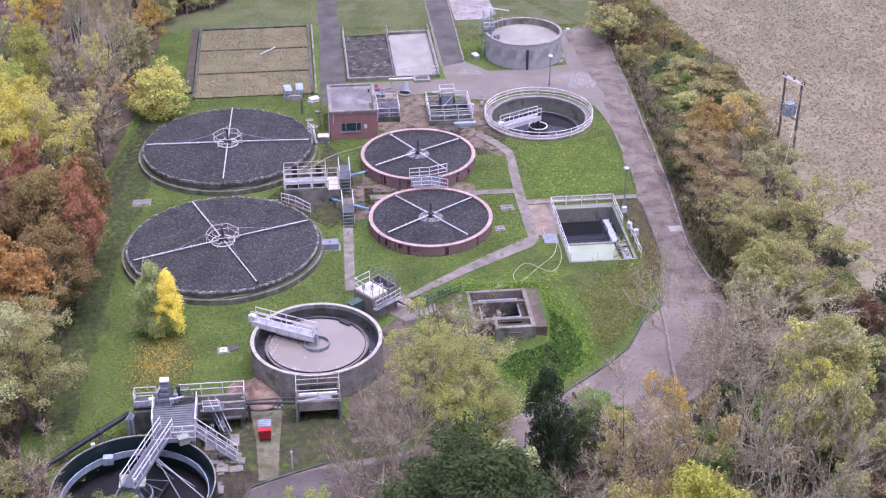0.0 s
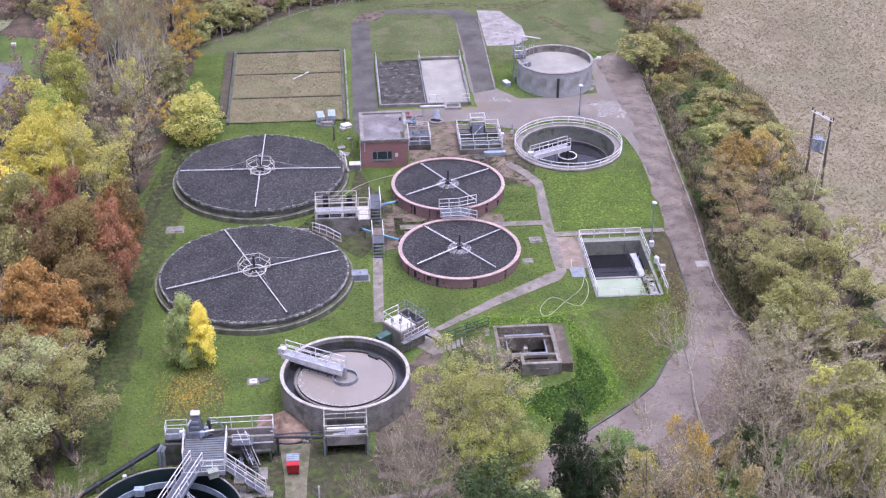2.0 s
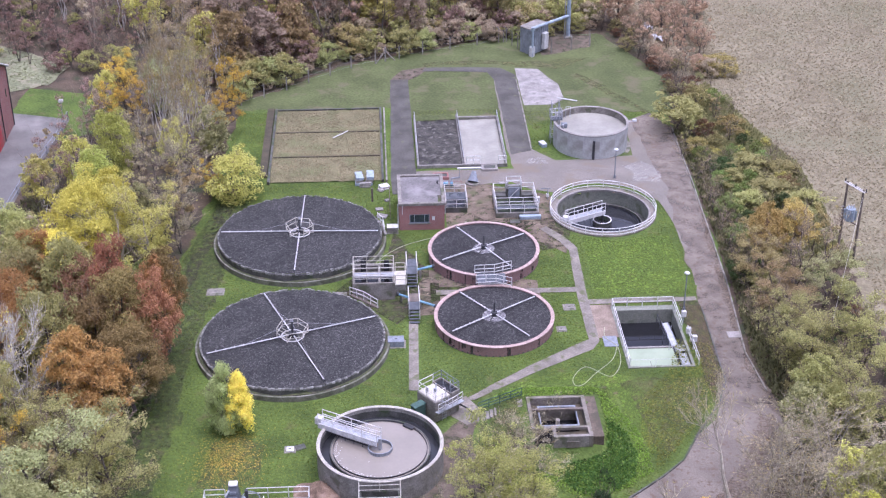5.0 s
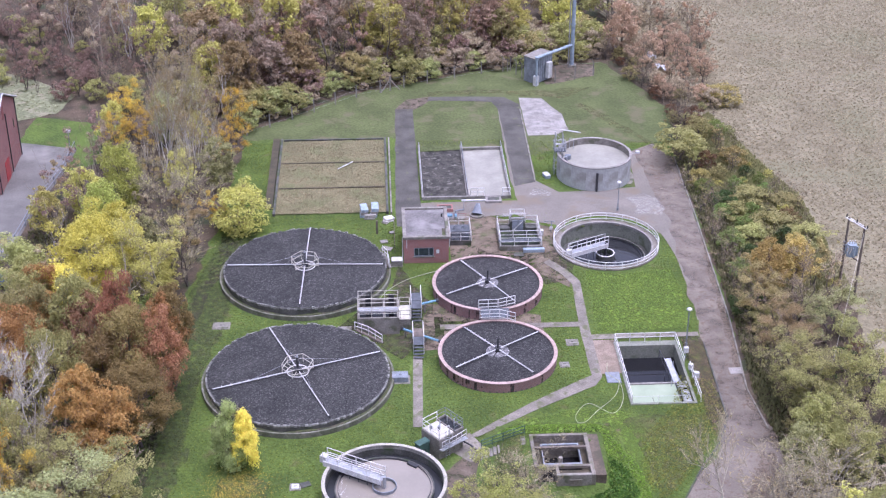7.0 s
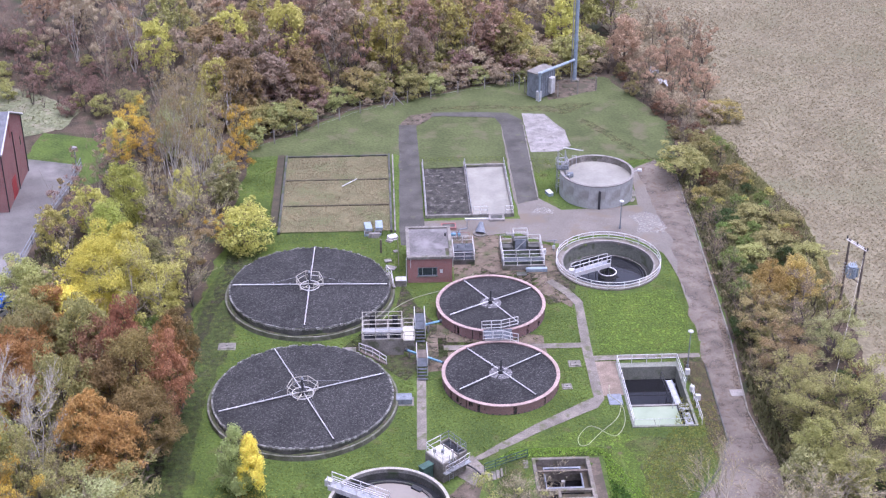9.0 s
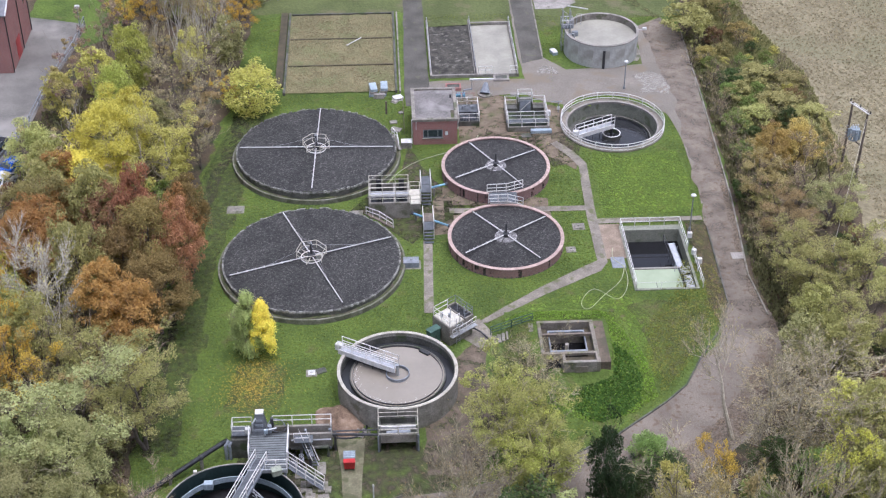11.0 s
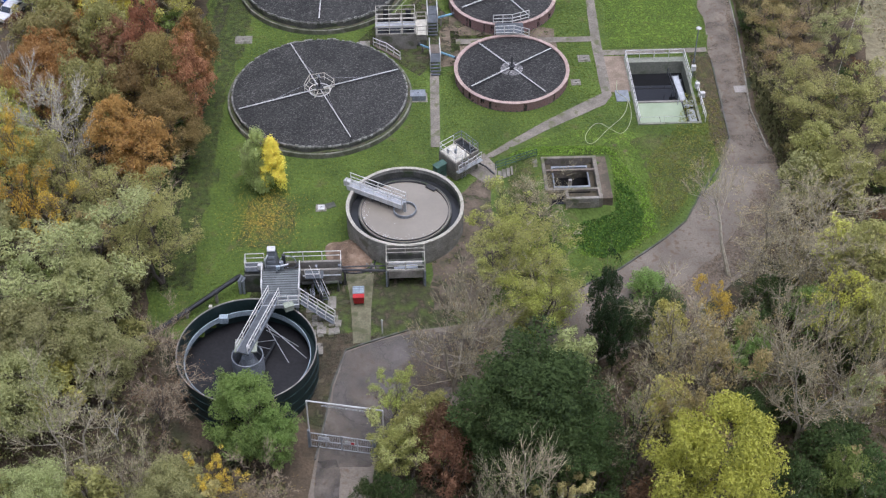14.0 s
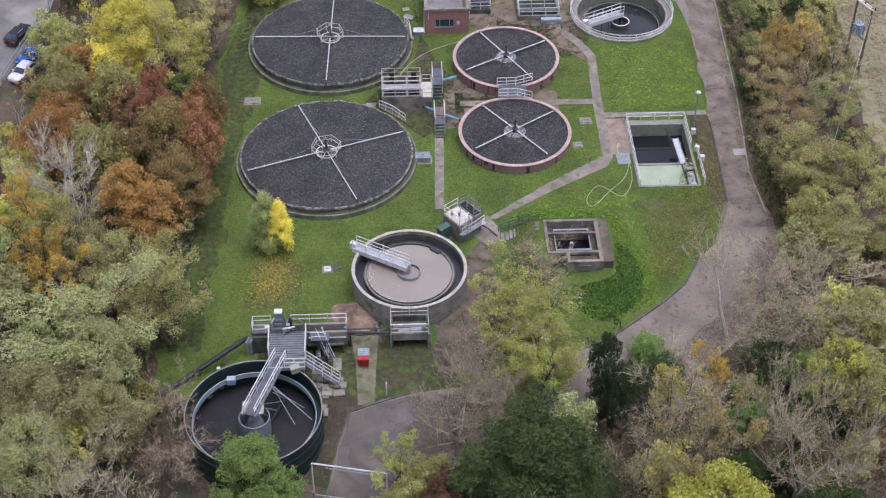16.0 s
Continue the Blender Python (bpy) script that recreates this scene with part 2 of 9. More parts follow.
RAIL = material("pale_rail_paint", (0.72, 0.70, 0.66), (0.58, 0.56, 0.52), 2.5, 0.6, 15.0, 0.05)
GREENGREY = material("grey_green_plate", (0.36, 0.385, 0.30), (0.25, 0.27, 0.205), 1.5, 0.6, 10.0, 0.1)
CREAM = material("cream_paint", (0.60, 0.57, 0.47), (0.46, 0.43, 0.35), 2.0, 0.7, 12.0, 0.1)
WHITE = material("white_paint", (0.66, 0.65, 0.63), (0.50, 0.49, 0.46), 1.5, 0.55, 12.0, 0.05)
GREYSTEEL = material("grey_painted_steel", (0.27, 0.29, 0.31), (0.18, 0.195, 0.21), 1.5, 0.5, 12.0, 0.05)
DECK = material("open_grating", (0.125, 0.135, 0.142), (0.075, 0.082, 0.087), 1.5, 0.6, 26.0, 0.3)
GRATING = material("worn_grating", (0.185, 0.200, 0.195), (0.115, 0.126, 0.124), 1.2, 0.6, 18.0, 0.3)
BLACK = material("black_plastic", (0.030, 0.032, 0.035), (0.018, 0.019, 0.02), 1.5, 0.45, 10.0, 0.05)
DARKMETAL = material("dark_metal", (0.06, 0.06, 0.062), (0.035, 0.035, 0.036), 2.0, 0.6, 10.0, 0.1)
TANKGREEN = material("dark_green_enamel", (0.022, 0.040, 0.038), (0.014, 0.026, 0.025), 0.6, 0.4, 6.0, 0.05)
BLUE = material("blue_pipe_paint", (0.20, 0.36, 0.46), (0.13, 0.25, 0.33), 2.0, 0.5, 12.0, 0.05)
PALEBLUE = material("pale_blue_paint", (0.36, 0.43, 0.47), (0.26, 0.31, 0.34), 2.0, 0.55, 12.0, 0.05)
GREENPAINT = material("green_cabinet", (0.085, 0.15, 0.12), (0.055, 0.10, 0.08), 1.5, 0.5, 10.0, 0.05)
RED = material("red_plastic", (0.50, 0.035, 0.035), (0.36, 0.025, 0.025), 1.5, 0.45, 10.0, 0.03)
REDBROWN = material("red_primer", (0.32, 0.11, 0.10), (0.22, 0.08, 0.07), 1.5, 0.7, 10.0, 0.05)
FELT = material("roof_felt", (0.20, 0.185, 0.17), (0.135, 0.125, 0.115), 0.5, 0.8, 5.0, 0.2, spot=(0.27, 0.255, 0.235), spot_scale=0.3, spot_cut=0.58)
SAND = material("brown_sand", (0.235, 0.162, 0.108), (0.140, 0.097, 0.064), 1.0, 0.95, 7.0, 0.8, spot=(0.30, 0.22, 0.155), spot_scale=1.2, spot_cut=0.58)
WOOD = material("grey_timber", (0.20, 0.165, 0.13), (0.12, 0.10, 0.08), 2.0, 0.9, 14.0, 0.3)
BARK = material("bark", (0.155, 0.13, 0.105), (0.085, 0.072, 0.058), 1.5, 0.95, 9.0, 0.4, vary=0.2)
BARK_PALE = material("pale_bark", (0.44, 0.395, 0.30), (0.29, 0.255, 0.19), 1.5, 0.95, 9.0, 0.3, vary=0.15)
TWIG = material("twigs", (0.36, 0.29, 0.195), (0.25, 0.20, 0.13), 1.0, 0.95, 6.0, 0.0, vary=0.2, island=0.35)
TWIG_PALE = material("pale_twigs", (0.43, 0.380, 0.245), (0.29, 0.25, 0.155), 1.0, 0.95, 6.0, 0.0, vary=0.2, island=0.4)
PALE_STEMS = material("whitish_twigs", (0.62, 0.58, 0.48), (0.44, 0.40, 0.32), 1.0, 0.95, 6.0, 0.0, vary=0.1, island=0.3)
HOSE = material("pale_hose", (0.42, 0.44, 0.27), (0.33, 0.34, 0.22), 2.0, 0.6, 9.0, 0.05)
DEBRIS = material("dried_sludge_rubble", (0.092, 0.086, 0.070), (0.040, 0.038, 0.032), 0.9, 0.95, 4.0, 0.9, spot=(0.19, 0.18, 0.15), spot_scale=1.5, spot_cut=0.63, bump_dist=0.2)
BEDGRASS = material("dry_bed_grass", (0.205, 0.180, 0.092), (0.150, 0.136, 0.066), 0.3, 0.95, 4.0, 0.9, spot=(0.150, 0.152, 0.066), spot_scale=0.25, spot_cut=0.56, bump_dist=0.12)
SCUM = material("pale_green_scum", (0.35, 0.40, 0.27), (0.28, 0.335, 0.22), 0.5, 0.6, 5.0, 0.05, grain=0.06)
SLUDGE = material("grey_brown_liquor", (0.285, 0.252, 0.198), (0.25, 0.22, 0.172), 0.25, 0.05, 3.0, 0.01, spec=1.0, grain=0.06)
RIMCONC = material("pale_rim_concrete", (0.47, 0.44, 0.365), (0.35, 0.325, 0.265), 1.2, 0.9, 8.0, 0.2, spot=(0.27, 0.26, 0.19), spot_scale=1.2, spot_cut=0.63)
GREYWATER = material("pale_grey_liquor", (0.345, 0.328, 0.265), (0.26, 0.248, 0.20), 0.35, 0.4, 3.0, 0.03, spec=0.3, grain=0.15)
DARKWATER = material("dark_water", (0.016, 0.016, 0.018), (0.011, 0.011, 0.012), 0.3, 0.02, 3.0, 0.0, spec=0.6, grain=0.06)
CLEARWATER = material("grey_water", (0.036, 0.037, 0.038), (0.028, 0.029, 0.030), 0.3, 0.03, 3.0, 0.0, spec=0.6, grain=0.06)
ALGAE = material("green_algae", (0.075, 0.095, 0.042), (0.030, 0.042, 0.022), 0.9, 0.5, 5.0, 0.2, spot=(0.024, 0.028, 0.020), spot_scale=0.7, spot_cut=0.52)
DRYTANK = material("dark_sludge", (0.020, 0.019, 0.020), (0.014, 0.0135, 0.014), 0.5, 0.5, 4.0, 0.2)
GLASS_DARK = material("dark_window_glass", (0.05, 0.065, 0.075), (0.03, 0.04, 0.05), 0.7, 0.1, 3.0, 0.0, spec=0.6)
SLATE = material("grey_slate", (0.20, 0.205, 0.215), (0.14, 0.143, 0.15), 1.0, 0.7, 6.0, 0.2)
CARBLACK = material("black_car_paint", (0.020, 0.021, 0.024), (0.015, 0.016, 0.018), 1.0, 0.2, 5.0, 0.0, spec=0.6)
CARWHITE = material("white_car_paint", (0.70, 0.70, 0.70), (0.62, 0.62, 0.62), 1.0, 0.25, 5.0, 0.0, spec=0.5)
CARBLUE = material("blue_car_paint", (0.02, 0.10, 0.42), (0.018, 0.085, 0.36), 1.0, 0.25, 5.0, 0.0, spec=0.5)
RUBBER = material("tyre_rubber", (0.025, 0.025, 0.025), (0.018, 0.018, 0.018), 1.0, 0.8, 9.0, 0.1)
LAMPRED = material("red_lamp_plastic", (0.45, 0.02, 0.02), (0.35, 0.015, 0.015), 1.0, 0.3, 9.0, 0.0)
SIGN = material("white_sign", (0.70, 0.70, 0.68), (0.6, 0.6, 0.58), 1.0, 0.5, 9.0, 0.0)
L_YELLOWGREEN = leaf_material("leaf_yellow_green", (0.70, 0.67, 0.19), (0.40, 0.385, 0.11), 0.012)
L_LIME = leaf_material("leaf_lime", (0.52, 0.53, 0.13), (0.27, 0.29, 0.07))
L_OLIVE = leaf_material("leaf_olive", (0.475, 0.455, 0.170), (0.245, 0.238, 0.088))
L_SAGE = leaf_material("leaf_sage", (0.485, 0.495, 0.215), (0.26, 0.268, 0.108))
L_GREEN = leaf_material("leaf_green", (0.27, 0.35, 0.095), (0.14, 0.19, 0.055))
L_DARK = leaf_material("leaf_dark_green", (0.095, 0.138, 0.042), (0.040, 0.063, 0.022), 0.01)
L_CONIFER = leaf_material("leaf_conifer", (0.040, 0.066, 0.024), (0.018, 0.032, 0.012), 0.0, 0.15)
L_ORANGE = leaf_material("leaf_orange", (0.54, 0.325, 0.115), (0.30, 0.175, 0.068), 0.012)
L_RUST = leaf_material("leaf_rust", (0.43, 0.262, 0.138), (0.235, 0.142, 0.08), 0.015)
L_PEACH = leaf_material("leaf_pale_orange_brown", (0.56, 0.405, 0.265), (0.34, 0.24, 0.155), 0.01)
L_OCHRE = leaf_material("leaf_ochre", (0.60, 0.46, 0.15), (0.33, 0.255, 0.085), 0.01)
L_GOLD = leaf_material("leaf_gold", (0.80, 0.58, 0.10), (0.45, 0.32, 0.065), 0.01)
L_BRIGHT = leaf_material("leaf_bright_yellow", (0.92, 0.84, 0.18), (0.66, 0.59, 0.11), 0.0, 0.5)
L_BROWN = leaf_material("leaf_brown", (0.27, 0.175, 0.085), (0.125, 0.083, 0.045))
L_STRAW = leaf_material("leaf_straw", (0.50, 0.41, 0.18), (0.28, 0.23, 0.10))
L_PURPLE = leaf_material("leaf_purple_brown", (0.36, 0.24, 0.19), (0.19, 0.125, 0.10))
# brown leaves kept extra pale, standing in for haze over the far wood
L_HAZEL_HAZED = leaf_material("leaf_hazel", (0.54, 0.45, 0.30), (0.33, 0.27, 0.175))
L_PALEGREEN = leaf_material("leaf_pale_green", (0.52, 0.56, 0.22), (0.30, 0.34, 0.125))
SANDPAVE = material("sandy_paving", (0.30, 0.235, 0.175), (0.20, 0.155, 0.11), 0.8, 0.9, 7.0, 0.3)
L_AMBER = leaf_material("leaf_amber", (0.40, 0.315, 0.115), (0.20, 0.16, 0.062))
L_REDORANGE = leaf_material("leaf_red_orange", (0.52, 0.268, 0.145), (0.285, 0.142, 0.082), 0.010)


TANKCONC = material("smooth_grey_concrete", (0.43, 0.435, 0.405), (0.345, 0.345, 0.318), 0.35, 0.9, 4.0, 0.15, spot=(0.29, 0.285, 0.25), spot_scale=0.35, spot_cut=0.64, vary=0.04, grain=0.3)
BARK_BIRCH = material("white_birch_bark", (0.74, 0.71, 0.65), (0.50, 0.47, 0.42), 2.0, 0.9, 9.0, 0.2)
MEADOW = material("pale_meadow", (0.235, 0.245, 0.135), (0.16, 0.17, 0.09), 0.2, 0.95, 2.0, 0.7, spot=(0.27, 0.25, 0.16), spot_scale=0.5, spot_cut=0.56, bump_dist=0.2)
L_MEADOWGREEN = leaf_material("leaf_olive_green", (0.465, 0.465, 0.145), (0.255, 0.265, 0.082), 0.01)
L_LIMEYELLOW = leaf_material("leaf_lime_yellow", (0.88, 0.80, 0.17), (0.56, 0.51, 0.10), 0.0)
MUD = material("brown_mud", (0.175, 0.138, 0.101), (0.108, 0.085, 0.061), 0.6, 0.9, 5.0, 0.6, spot=(0.085, 0.074, 0.050), spot_scale=0.7, spot_cut=0.56)
MUD_PATCH = broken(material("trodden_brown_mud", (0.170, 0.133, 0.096), (0.100, 0.079, 0.056), 0.6, 0.9, 5.0, 0.6, spot=(0.080, 0.074, 0.044), spot_scale=0.7, spot_cut=0.56), 0.10, 0.50, 0.9)
PADCONC = material("algae_stained_concrete", (0.195, 0.182, 0.110), (0.125, 0.116, 0.070), 0.8, 0.9, 6.0, 0.3, spot=(0.09, 0.095, 0.045), spot_scale=0.9, spot_cut=0.58)
L_YELLOW = leaf_material("leaf_pale_yellow", (0.58, 0.575, 0.11), (0.28, 0.29, 0.058), 0.0)

L_WEEDS = leaf_material("leaf_dark_weeds", (0.165, 0.30, 0.062), (0.075, 0.150, 0.034), 0.0)


SPLASHES = broken(material("lime_splash", (0.48, 0.455, 0.395), (0.34, 0.32, 0.275), 1.0, 0.9, 5.0, 0.2), 0.34, 0.80, 2.4)
STAIN = broken(material("dark_damp_stain", (0.07, 0.062, 0.055), (0.04, 0.036, 0.03), 0.9, 0.9, 5.0, 0.1), 0.38, 0.60, 1.5)
DAMP = broken(material("damp_tarmac", (0.120, 0.104, 0.088), (0.080, 0.069, 0.058), 0.5, 0.5, 8.0, 0.15, spec=0.3), 0.26, 0.66, 0.35)
DRIFT = broken(material("drifted_leaves", (0.215, 0.150, 0.085), (0.135, 0.098, 0.058), 1.4, 0.95, 9.0, 0.6), 0.40, 0.78, 5.0)
LUSH = broken(material("lush_grass", (0.150, 0.222, 0.030), (0.100, 0.156, 0.024), 0.5, 0.95, 3.4, 0.9, bump_dist=0.12, grain=0.6), 0.15, 0.75, 2.2)
WORN_GRASS = broken(material("worn_grass", (0.165, 0.155, 0.062), (0.110, 0.112, 0.042), 0.5, 0.95, 6.0, 0.5), 0.36, 0.80, 1.3)

# ---- helpers for building ----
def mesh_of(name, bm, mat, smooth=False):
    me = bpy.data.meshes.new(name)
    if smooth:
        for f in bm.faces:
            f.smooth = True
    bm.to_mesh(me)
    bm.free()
    if mat:
        me.materials.append(mat)
    return me


def part(name, bm, mat, parent=None, label="", smooth=False):
    ob = new(name, bm if isinstance(bm, bpy.types.Mesh) else mesh_of(name, bm, mat, smooth))
    if parent:
        ob.parent = parent
    if label:
        ob["label"] = label
    return ob


def thing(name, label, category, at=(0, 0, 0), rz=0.0, group="", kind=""):
    ob = new(name)
    ob.empty_display_size = 0.3
    ob.matrix_world = pose(*at, 0, 0, rz)
    return tagged(ob, label, category, group, kind)


def box(x0, x1, y0, y1, z0, z1, bevel=0.0, bm=None):
    bm = bm or bmesh.new()
    v = bmesh.ops.create_cube(bm, size=1.0)["verts"]
    for p in v:
        p.co = ((p.co.x + 0.5) * (x1 - x0) + x0, (p.co.y + 0.5) * (y1 - y0) + y0, (p.co.z + 0.5) * (z1 - z0) + z0)
    if bevel:
        edges = {e for p in v for e in p.link_edges}
        bmesh.ops.bevel(bm, geom=list(edges), offset=bevel, segments=1, affect="EDGES")
    return bm


def rod(a, b, r=0.03, n=6, bm=None, r2=None):
    bm = bm or bmesh.new()
    a, b = Vector(a), Vector(b)
    m = Matrix.Translation((a + b) / 2) @ (b - a).to_track_quat("Z", "Y").to_matrix().to_4x4()
    bmesh.ops.create_cone(bm, cap_ends=True, segments=n, radius1=r, radius2=r if r2 is None else r2, depth=(b - a).length, matrix=m)
    return bm


def pipe(points, r=0.05, n=8, bm=None):
    """One bent tube along a line of points, closed at both ends."""
    bm = bm or bmesh.new()
    pts = [Vector(p) for p in points]
    side, rows = None, []
    for i, p in enumerate(pts):
        d = (pts[min(i + 1, len(pts) - 1)] - pts[max(i - 1, 0)]).normalized()
        side = side - d * side.dot(d) if side else d.orthogonal()
        if side.length < 1e-4:
            side = d.orthogonal()
        side = side.normalized()
        up = d.cross(side)
        rows.append([bm.verts.new(p + (side * math.cos(math.tau * k / n) + up * math.sin(math.tau * k / n)) * r) for k in range(n)])
    for a, b in zip(rows, rows[1:]):
        for k in range(n):
            bm.faces.new((a[k], a[(k + 1) % n], b[(k + 1) % n], b[k]))
    bm.faces.new(rows[0][::-1])
    bm.faces.new(rows[-1])
    return bm


def ring(r0, r1, z0, z1, n=96, a0=0.0, a1=360.0, bm=None, wob=0.0):
    """A ring with a square section from radius r0 to r1 and height z0 to z1, or a piece of one between two angles."""
    bm = bm or bmesh.new()
    full = a1 - a0 >= 359.9
    k = n if full else n + 1
    loops = []
    for i in range(k):
        a = radians(a0 + (a1 - a0) * i / n)
        c, s = math.cos(a), math.sin(a)
        w = wob * noise.noise((c * 3, s * 3, r1)) if wob else 0
        loops.append([bm.verts.new((r * c, r * s, z)) for r, z in ((r0, z0), (r1, z0), (r1, z1 + w), (r0, z1 + w))])
    for i in range(n):
        p, q = loops[i], loops[(i + 1) % k]
        for j in range(4):
            bm.faces.new((p[j], q[j], q[(j + 1) % 4], p[(j + 1) % 4]))
    if not full:
        bm.faces.new(loops[0][::-1])
        bm.faces.new(loops[-1])
    bmesh.ops.recalc_face_normals(bm, faces=bm.faces)
    return bm


def disc(r, z, n=96, bm=None):
    bm = bm or bmesh.new()
    bmesh.ops.create_circle(bm, cap_ends=True, segments=n, radius=r, matrix=Matrix.Translation((0, 0, z)))
    return bm


def torus_rail(r, z, t=0.03, n=72, bm=None):
    bm = bm or bmesh.new()
    loops = []
    for i in range(n):
        a = 2 * math.pi * i / n
        loops.append([bm.verts.new(((r + t * math.cos(b)) * math.cos(a), (r + t * math.cos(b)) * math.sin(a), z + t * math.sin(b)))
                      for b in (0, math.pi / 2, math.pi, 3 * math.pi / 2)])
    for i in range(n):
        p, q = loops[i], loops[(i + 1) % n]
        for j in range(4):
            bm.faces.new((p[j], q[j], q[(j + 1) % 4], p[(j + 1) % 4]))
    return bm


POST_MESHES = {}


def post_mesh(h, r, mat):
    key = (round(h, 2), r, mat.name)
    if key not in POST_MESHES:
        POST_MESHES[key] = mesh_of("post", rod((0, 0, 0), (0, 0, h), r), mat)
    return POST_MESHES[key]


def railing(parent, pts, h=1.1, rails=(1.0, 0.5), step=1.8, r=0.042, mat=None, name="handrail"):
    """A run of posts and rails along pts (feet of the posts), as parts of parent."""
    mat = mat or RAIL
    feet = []
    for a, b in zip(pts, pts[1:]):
        a, b = Vector(a), Vector(b)
        k = max(1, round((b - a).length / step))
        feet += [a.lerp(b, i / k) for i in range(k)]
    feet.append(Vector(pts[-1]))
    for f in feet:
        o = part("post", post_mesh(h, r, mat), None, parent)
        o.location = f
    for frac in rails:
        up = Vector((0, 0, h * frac))
        part(name if frac == max(rails) else "middle_rail", pipe([Vector(p) + up for p in pts], r, 6), mat, parent)


def ss(a, b, x):
    t = min(1.0, max(0.0, (x - a) / (b - a)))
    return t * t * (3 - 2 * t)


def gz(x, y):
    """The lie of the land: level works, falling to the entrance and a little to the far yard, with a bank round the inlet chamber."""
    z = -2.3 * ss(-11.5, -24, y) * (1 - 0.65 * ss(8, 30, x))
    z -= 0.8 * ss(56, 70, y) * ss(14, 30, x)
    d = math.hypot(max(13.6 - x, 0, x - 20.6), max(4.0 - y, 0, y - 8.6))
    z += 1.55 * (1 - ss(0.3, 3.8, d))
    z += 0.06 * noise.noise((x * 0.15, y * 0.15, 0))
    return z


def drape(poly, lift, step=2.0, level=None, bm=None, rough=0.0):
    """A sheet over the ground inside a polygon."""
    bm = bm or bmesh.new()
    vs = [bm.verts.new((x, y, 0)) for x, y in poly]
    f = bm.faces.new(vs)
    if f.normal.z < 0:
        f.normal_flip()
    xs, ys = [p[0] for p in poly], [p[1] for p in poly]
    for ax, lo, hi in ((0, min(xs), max(xs)), (1, min(ys), max(ys))):
        k = math.ceil(lo / step)
        while k * step < hi:
            co, no = Vector((0, 0, 0)), Vector((0, 0, 0))
            co[ax], no[ax] = k * step, 1
            bmesh.ops.bisect_plane(bm, geom=bm.verts[:] + bm.edges[:] + bm.faces[:], plane_co=co, plane_no=no, dist=1e-4)
            k += 1
    bmesh.ops.triangulate(bm, faces=bm.faces[:])
    for v in bm.verts:
        v.co.z = (gz(v.co.x, v.co.y) if level is None else level) + lift + (rough * noise.noise((v.co.x * 0.9, v.co.y * 0.9, 7)) if rough else 0)
    bmesh.ops.recalc_face_normals(bm, faces=bm.faces)
    if sum(fc.normal.z for fc in bm.faces) < 0:
        bmesh.ops.reverse_faces(bm, faces=bm.faces[:])
    return bm


def wobble(poly, step=1.5, amp=0.35, seed=0):
    """The outline again with uneven edges."""
    out = []
    for (x0, y0), (x1, y1) in zip(poly, poly[1:] + poly[:1]):
        k = max(1, int(math.hypot(x1 - x0, y1 - y0) / step))
        for i in range(k):
            x, y = x0 + (x1 - x0) * i / k, y0 + (y1 - y0) * i / k
            out.append((x + amp * noise.noise((x * 0.6, y * 0.6, seed + 3.3)), y + amp * noise.noise((x * 0.6, y * 0.6, seed + 9.1))))
    return out

# ---- the land ----
HOLES_ROUND = [(28.0, 49.1, 5.95), (-14.7, -17.6, 6.3)]
HOLES_SQUARE = [(25.7, 32.2, 15.0, 26.5), (14.5, 19.6, 1.6, 7.7)]


def punch(bm):
    """Open the sheet where tanks are sunk into the ground."""
    for cx, cy, r in HOLES_ROUND:
        for v in bm.verts:
            d = math.hypot(v.co.x - cx, v.co.y - cy)
            if 0.01 < d and abs(d - r) < 0.62:
                v.co.x, v.co.y = cx + (v.co.x - cx) * r / d, cy + (v.co.y - cy) * r / d
        bmesh.ops.delete(bm, geom=[f for f in bm.faces if all(math.hypot(v.co.x - cx, v.co.y - cy) < r + 0.02 for v in f.verts)], context="FACES")
    for x0, x1, y0, y1 in HOLES_SQUARE:
        for v in bm.verts:
            if x0 - 0.6 < v.co.x < x1 + 0.6 and y0 - 0.6 < v.co.y < y1 + 0.6:
                for e in (x0, x1):
                    if abs(v.co.x - e) < 0.51:
                        v.co.x = e
                for e in (y0, y1):
                    if abs(v.co.y - e) < 0.51:
                        v.co.y = e
        bmesh.ops.delete(bm, geom=[f for f in bm.faces if all(x0 - 0.02 < v.co.x < x1 + 0.02 and y0 - 0.02 < v.co.y < y1 + 0.02 for v in f.verts)], context="FACES")
    return bm


def land_sheet():
    def lines(lo, hi, far):
        a = [float(v) for v in range(lo, hi + 1)]
        s, d = 2.0, a[-1]
        while d < far:
            d += s
            a.append(d)
            s *= 1.35
        s, d = 2.0, a[0]
        while d > -far:
            d -= s
            a.insert(0, d)
            s *= 1.35
        return a
    xs, ys = lines(-30, 46, 1600), lines(-42, 112, 1600)
    bm = bmesh.new()
    grid = [[bm.verts.new((x, y, gz(x, y))) for x in xs] for y in ys]
    for j in range(len(ys) - 1):
        for i in range(len(xs) - 1):
            bm.faces.new((grid[j][i], grid[j][i + 1], grid[j + 1][i + 1], grid[j + 1][i]))
    return punch(bm)


tagged(part("ground", land_sheet(), LITTER, None, smooth=True), "woodland floor of brown leaf litter and low weeds", "ground", kind="structure")


def land(name, label, category, poly, mat, lift, step=1.0, rough=0.0, edge=0.0, seed=0):
    bm = drape(wobble(poly, 1.5, edge, seed) if edge else poly, lift, step, rough=rough)
    ob = part(name, punch(bm), mat, None, smooth=True)
    return tagged(ob, label, category, kind="structure")


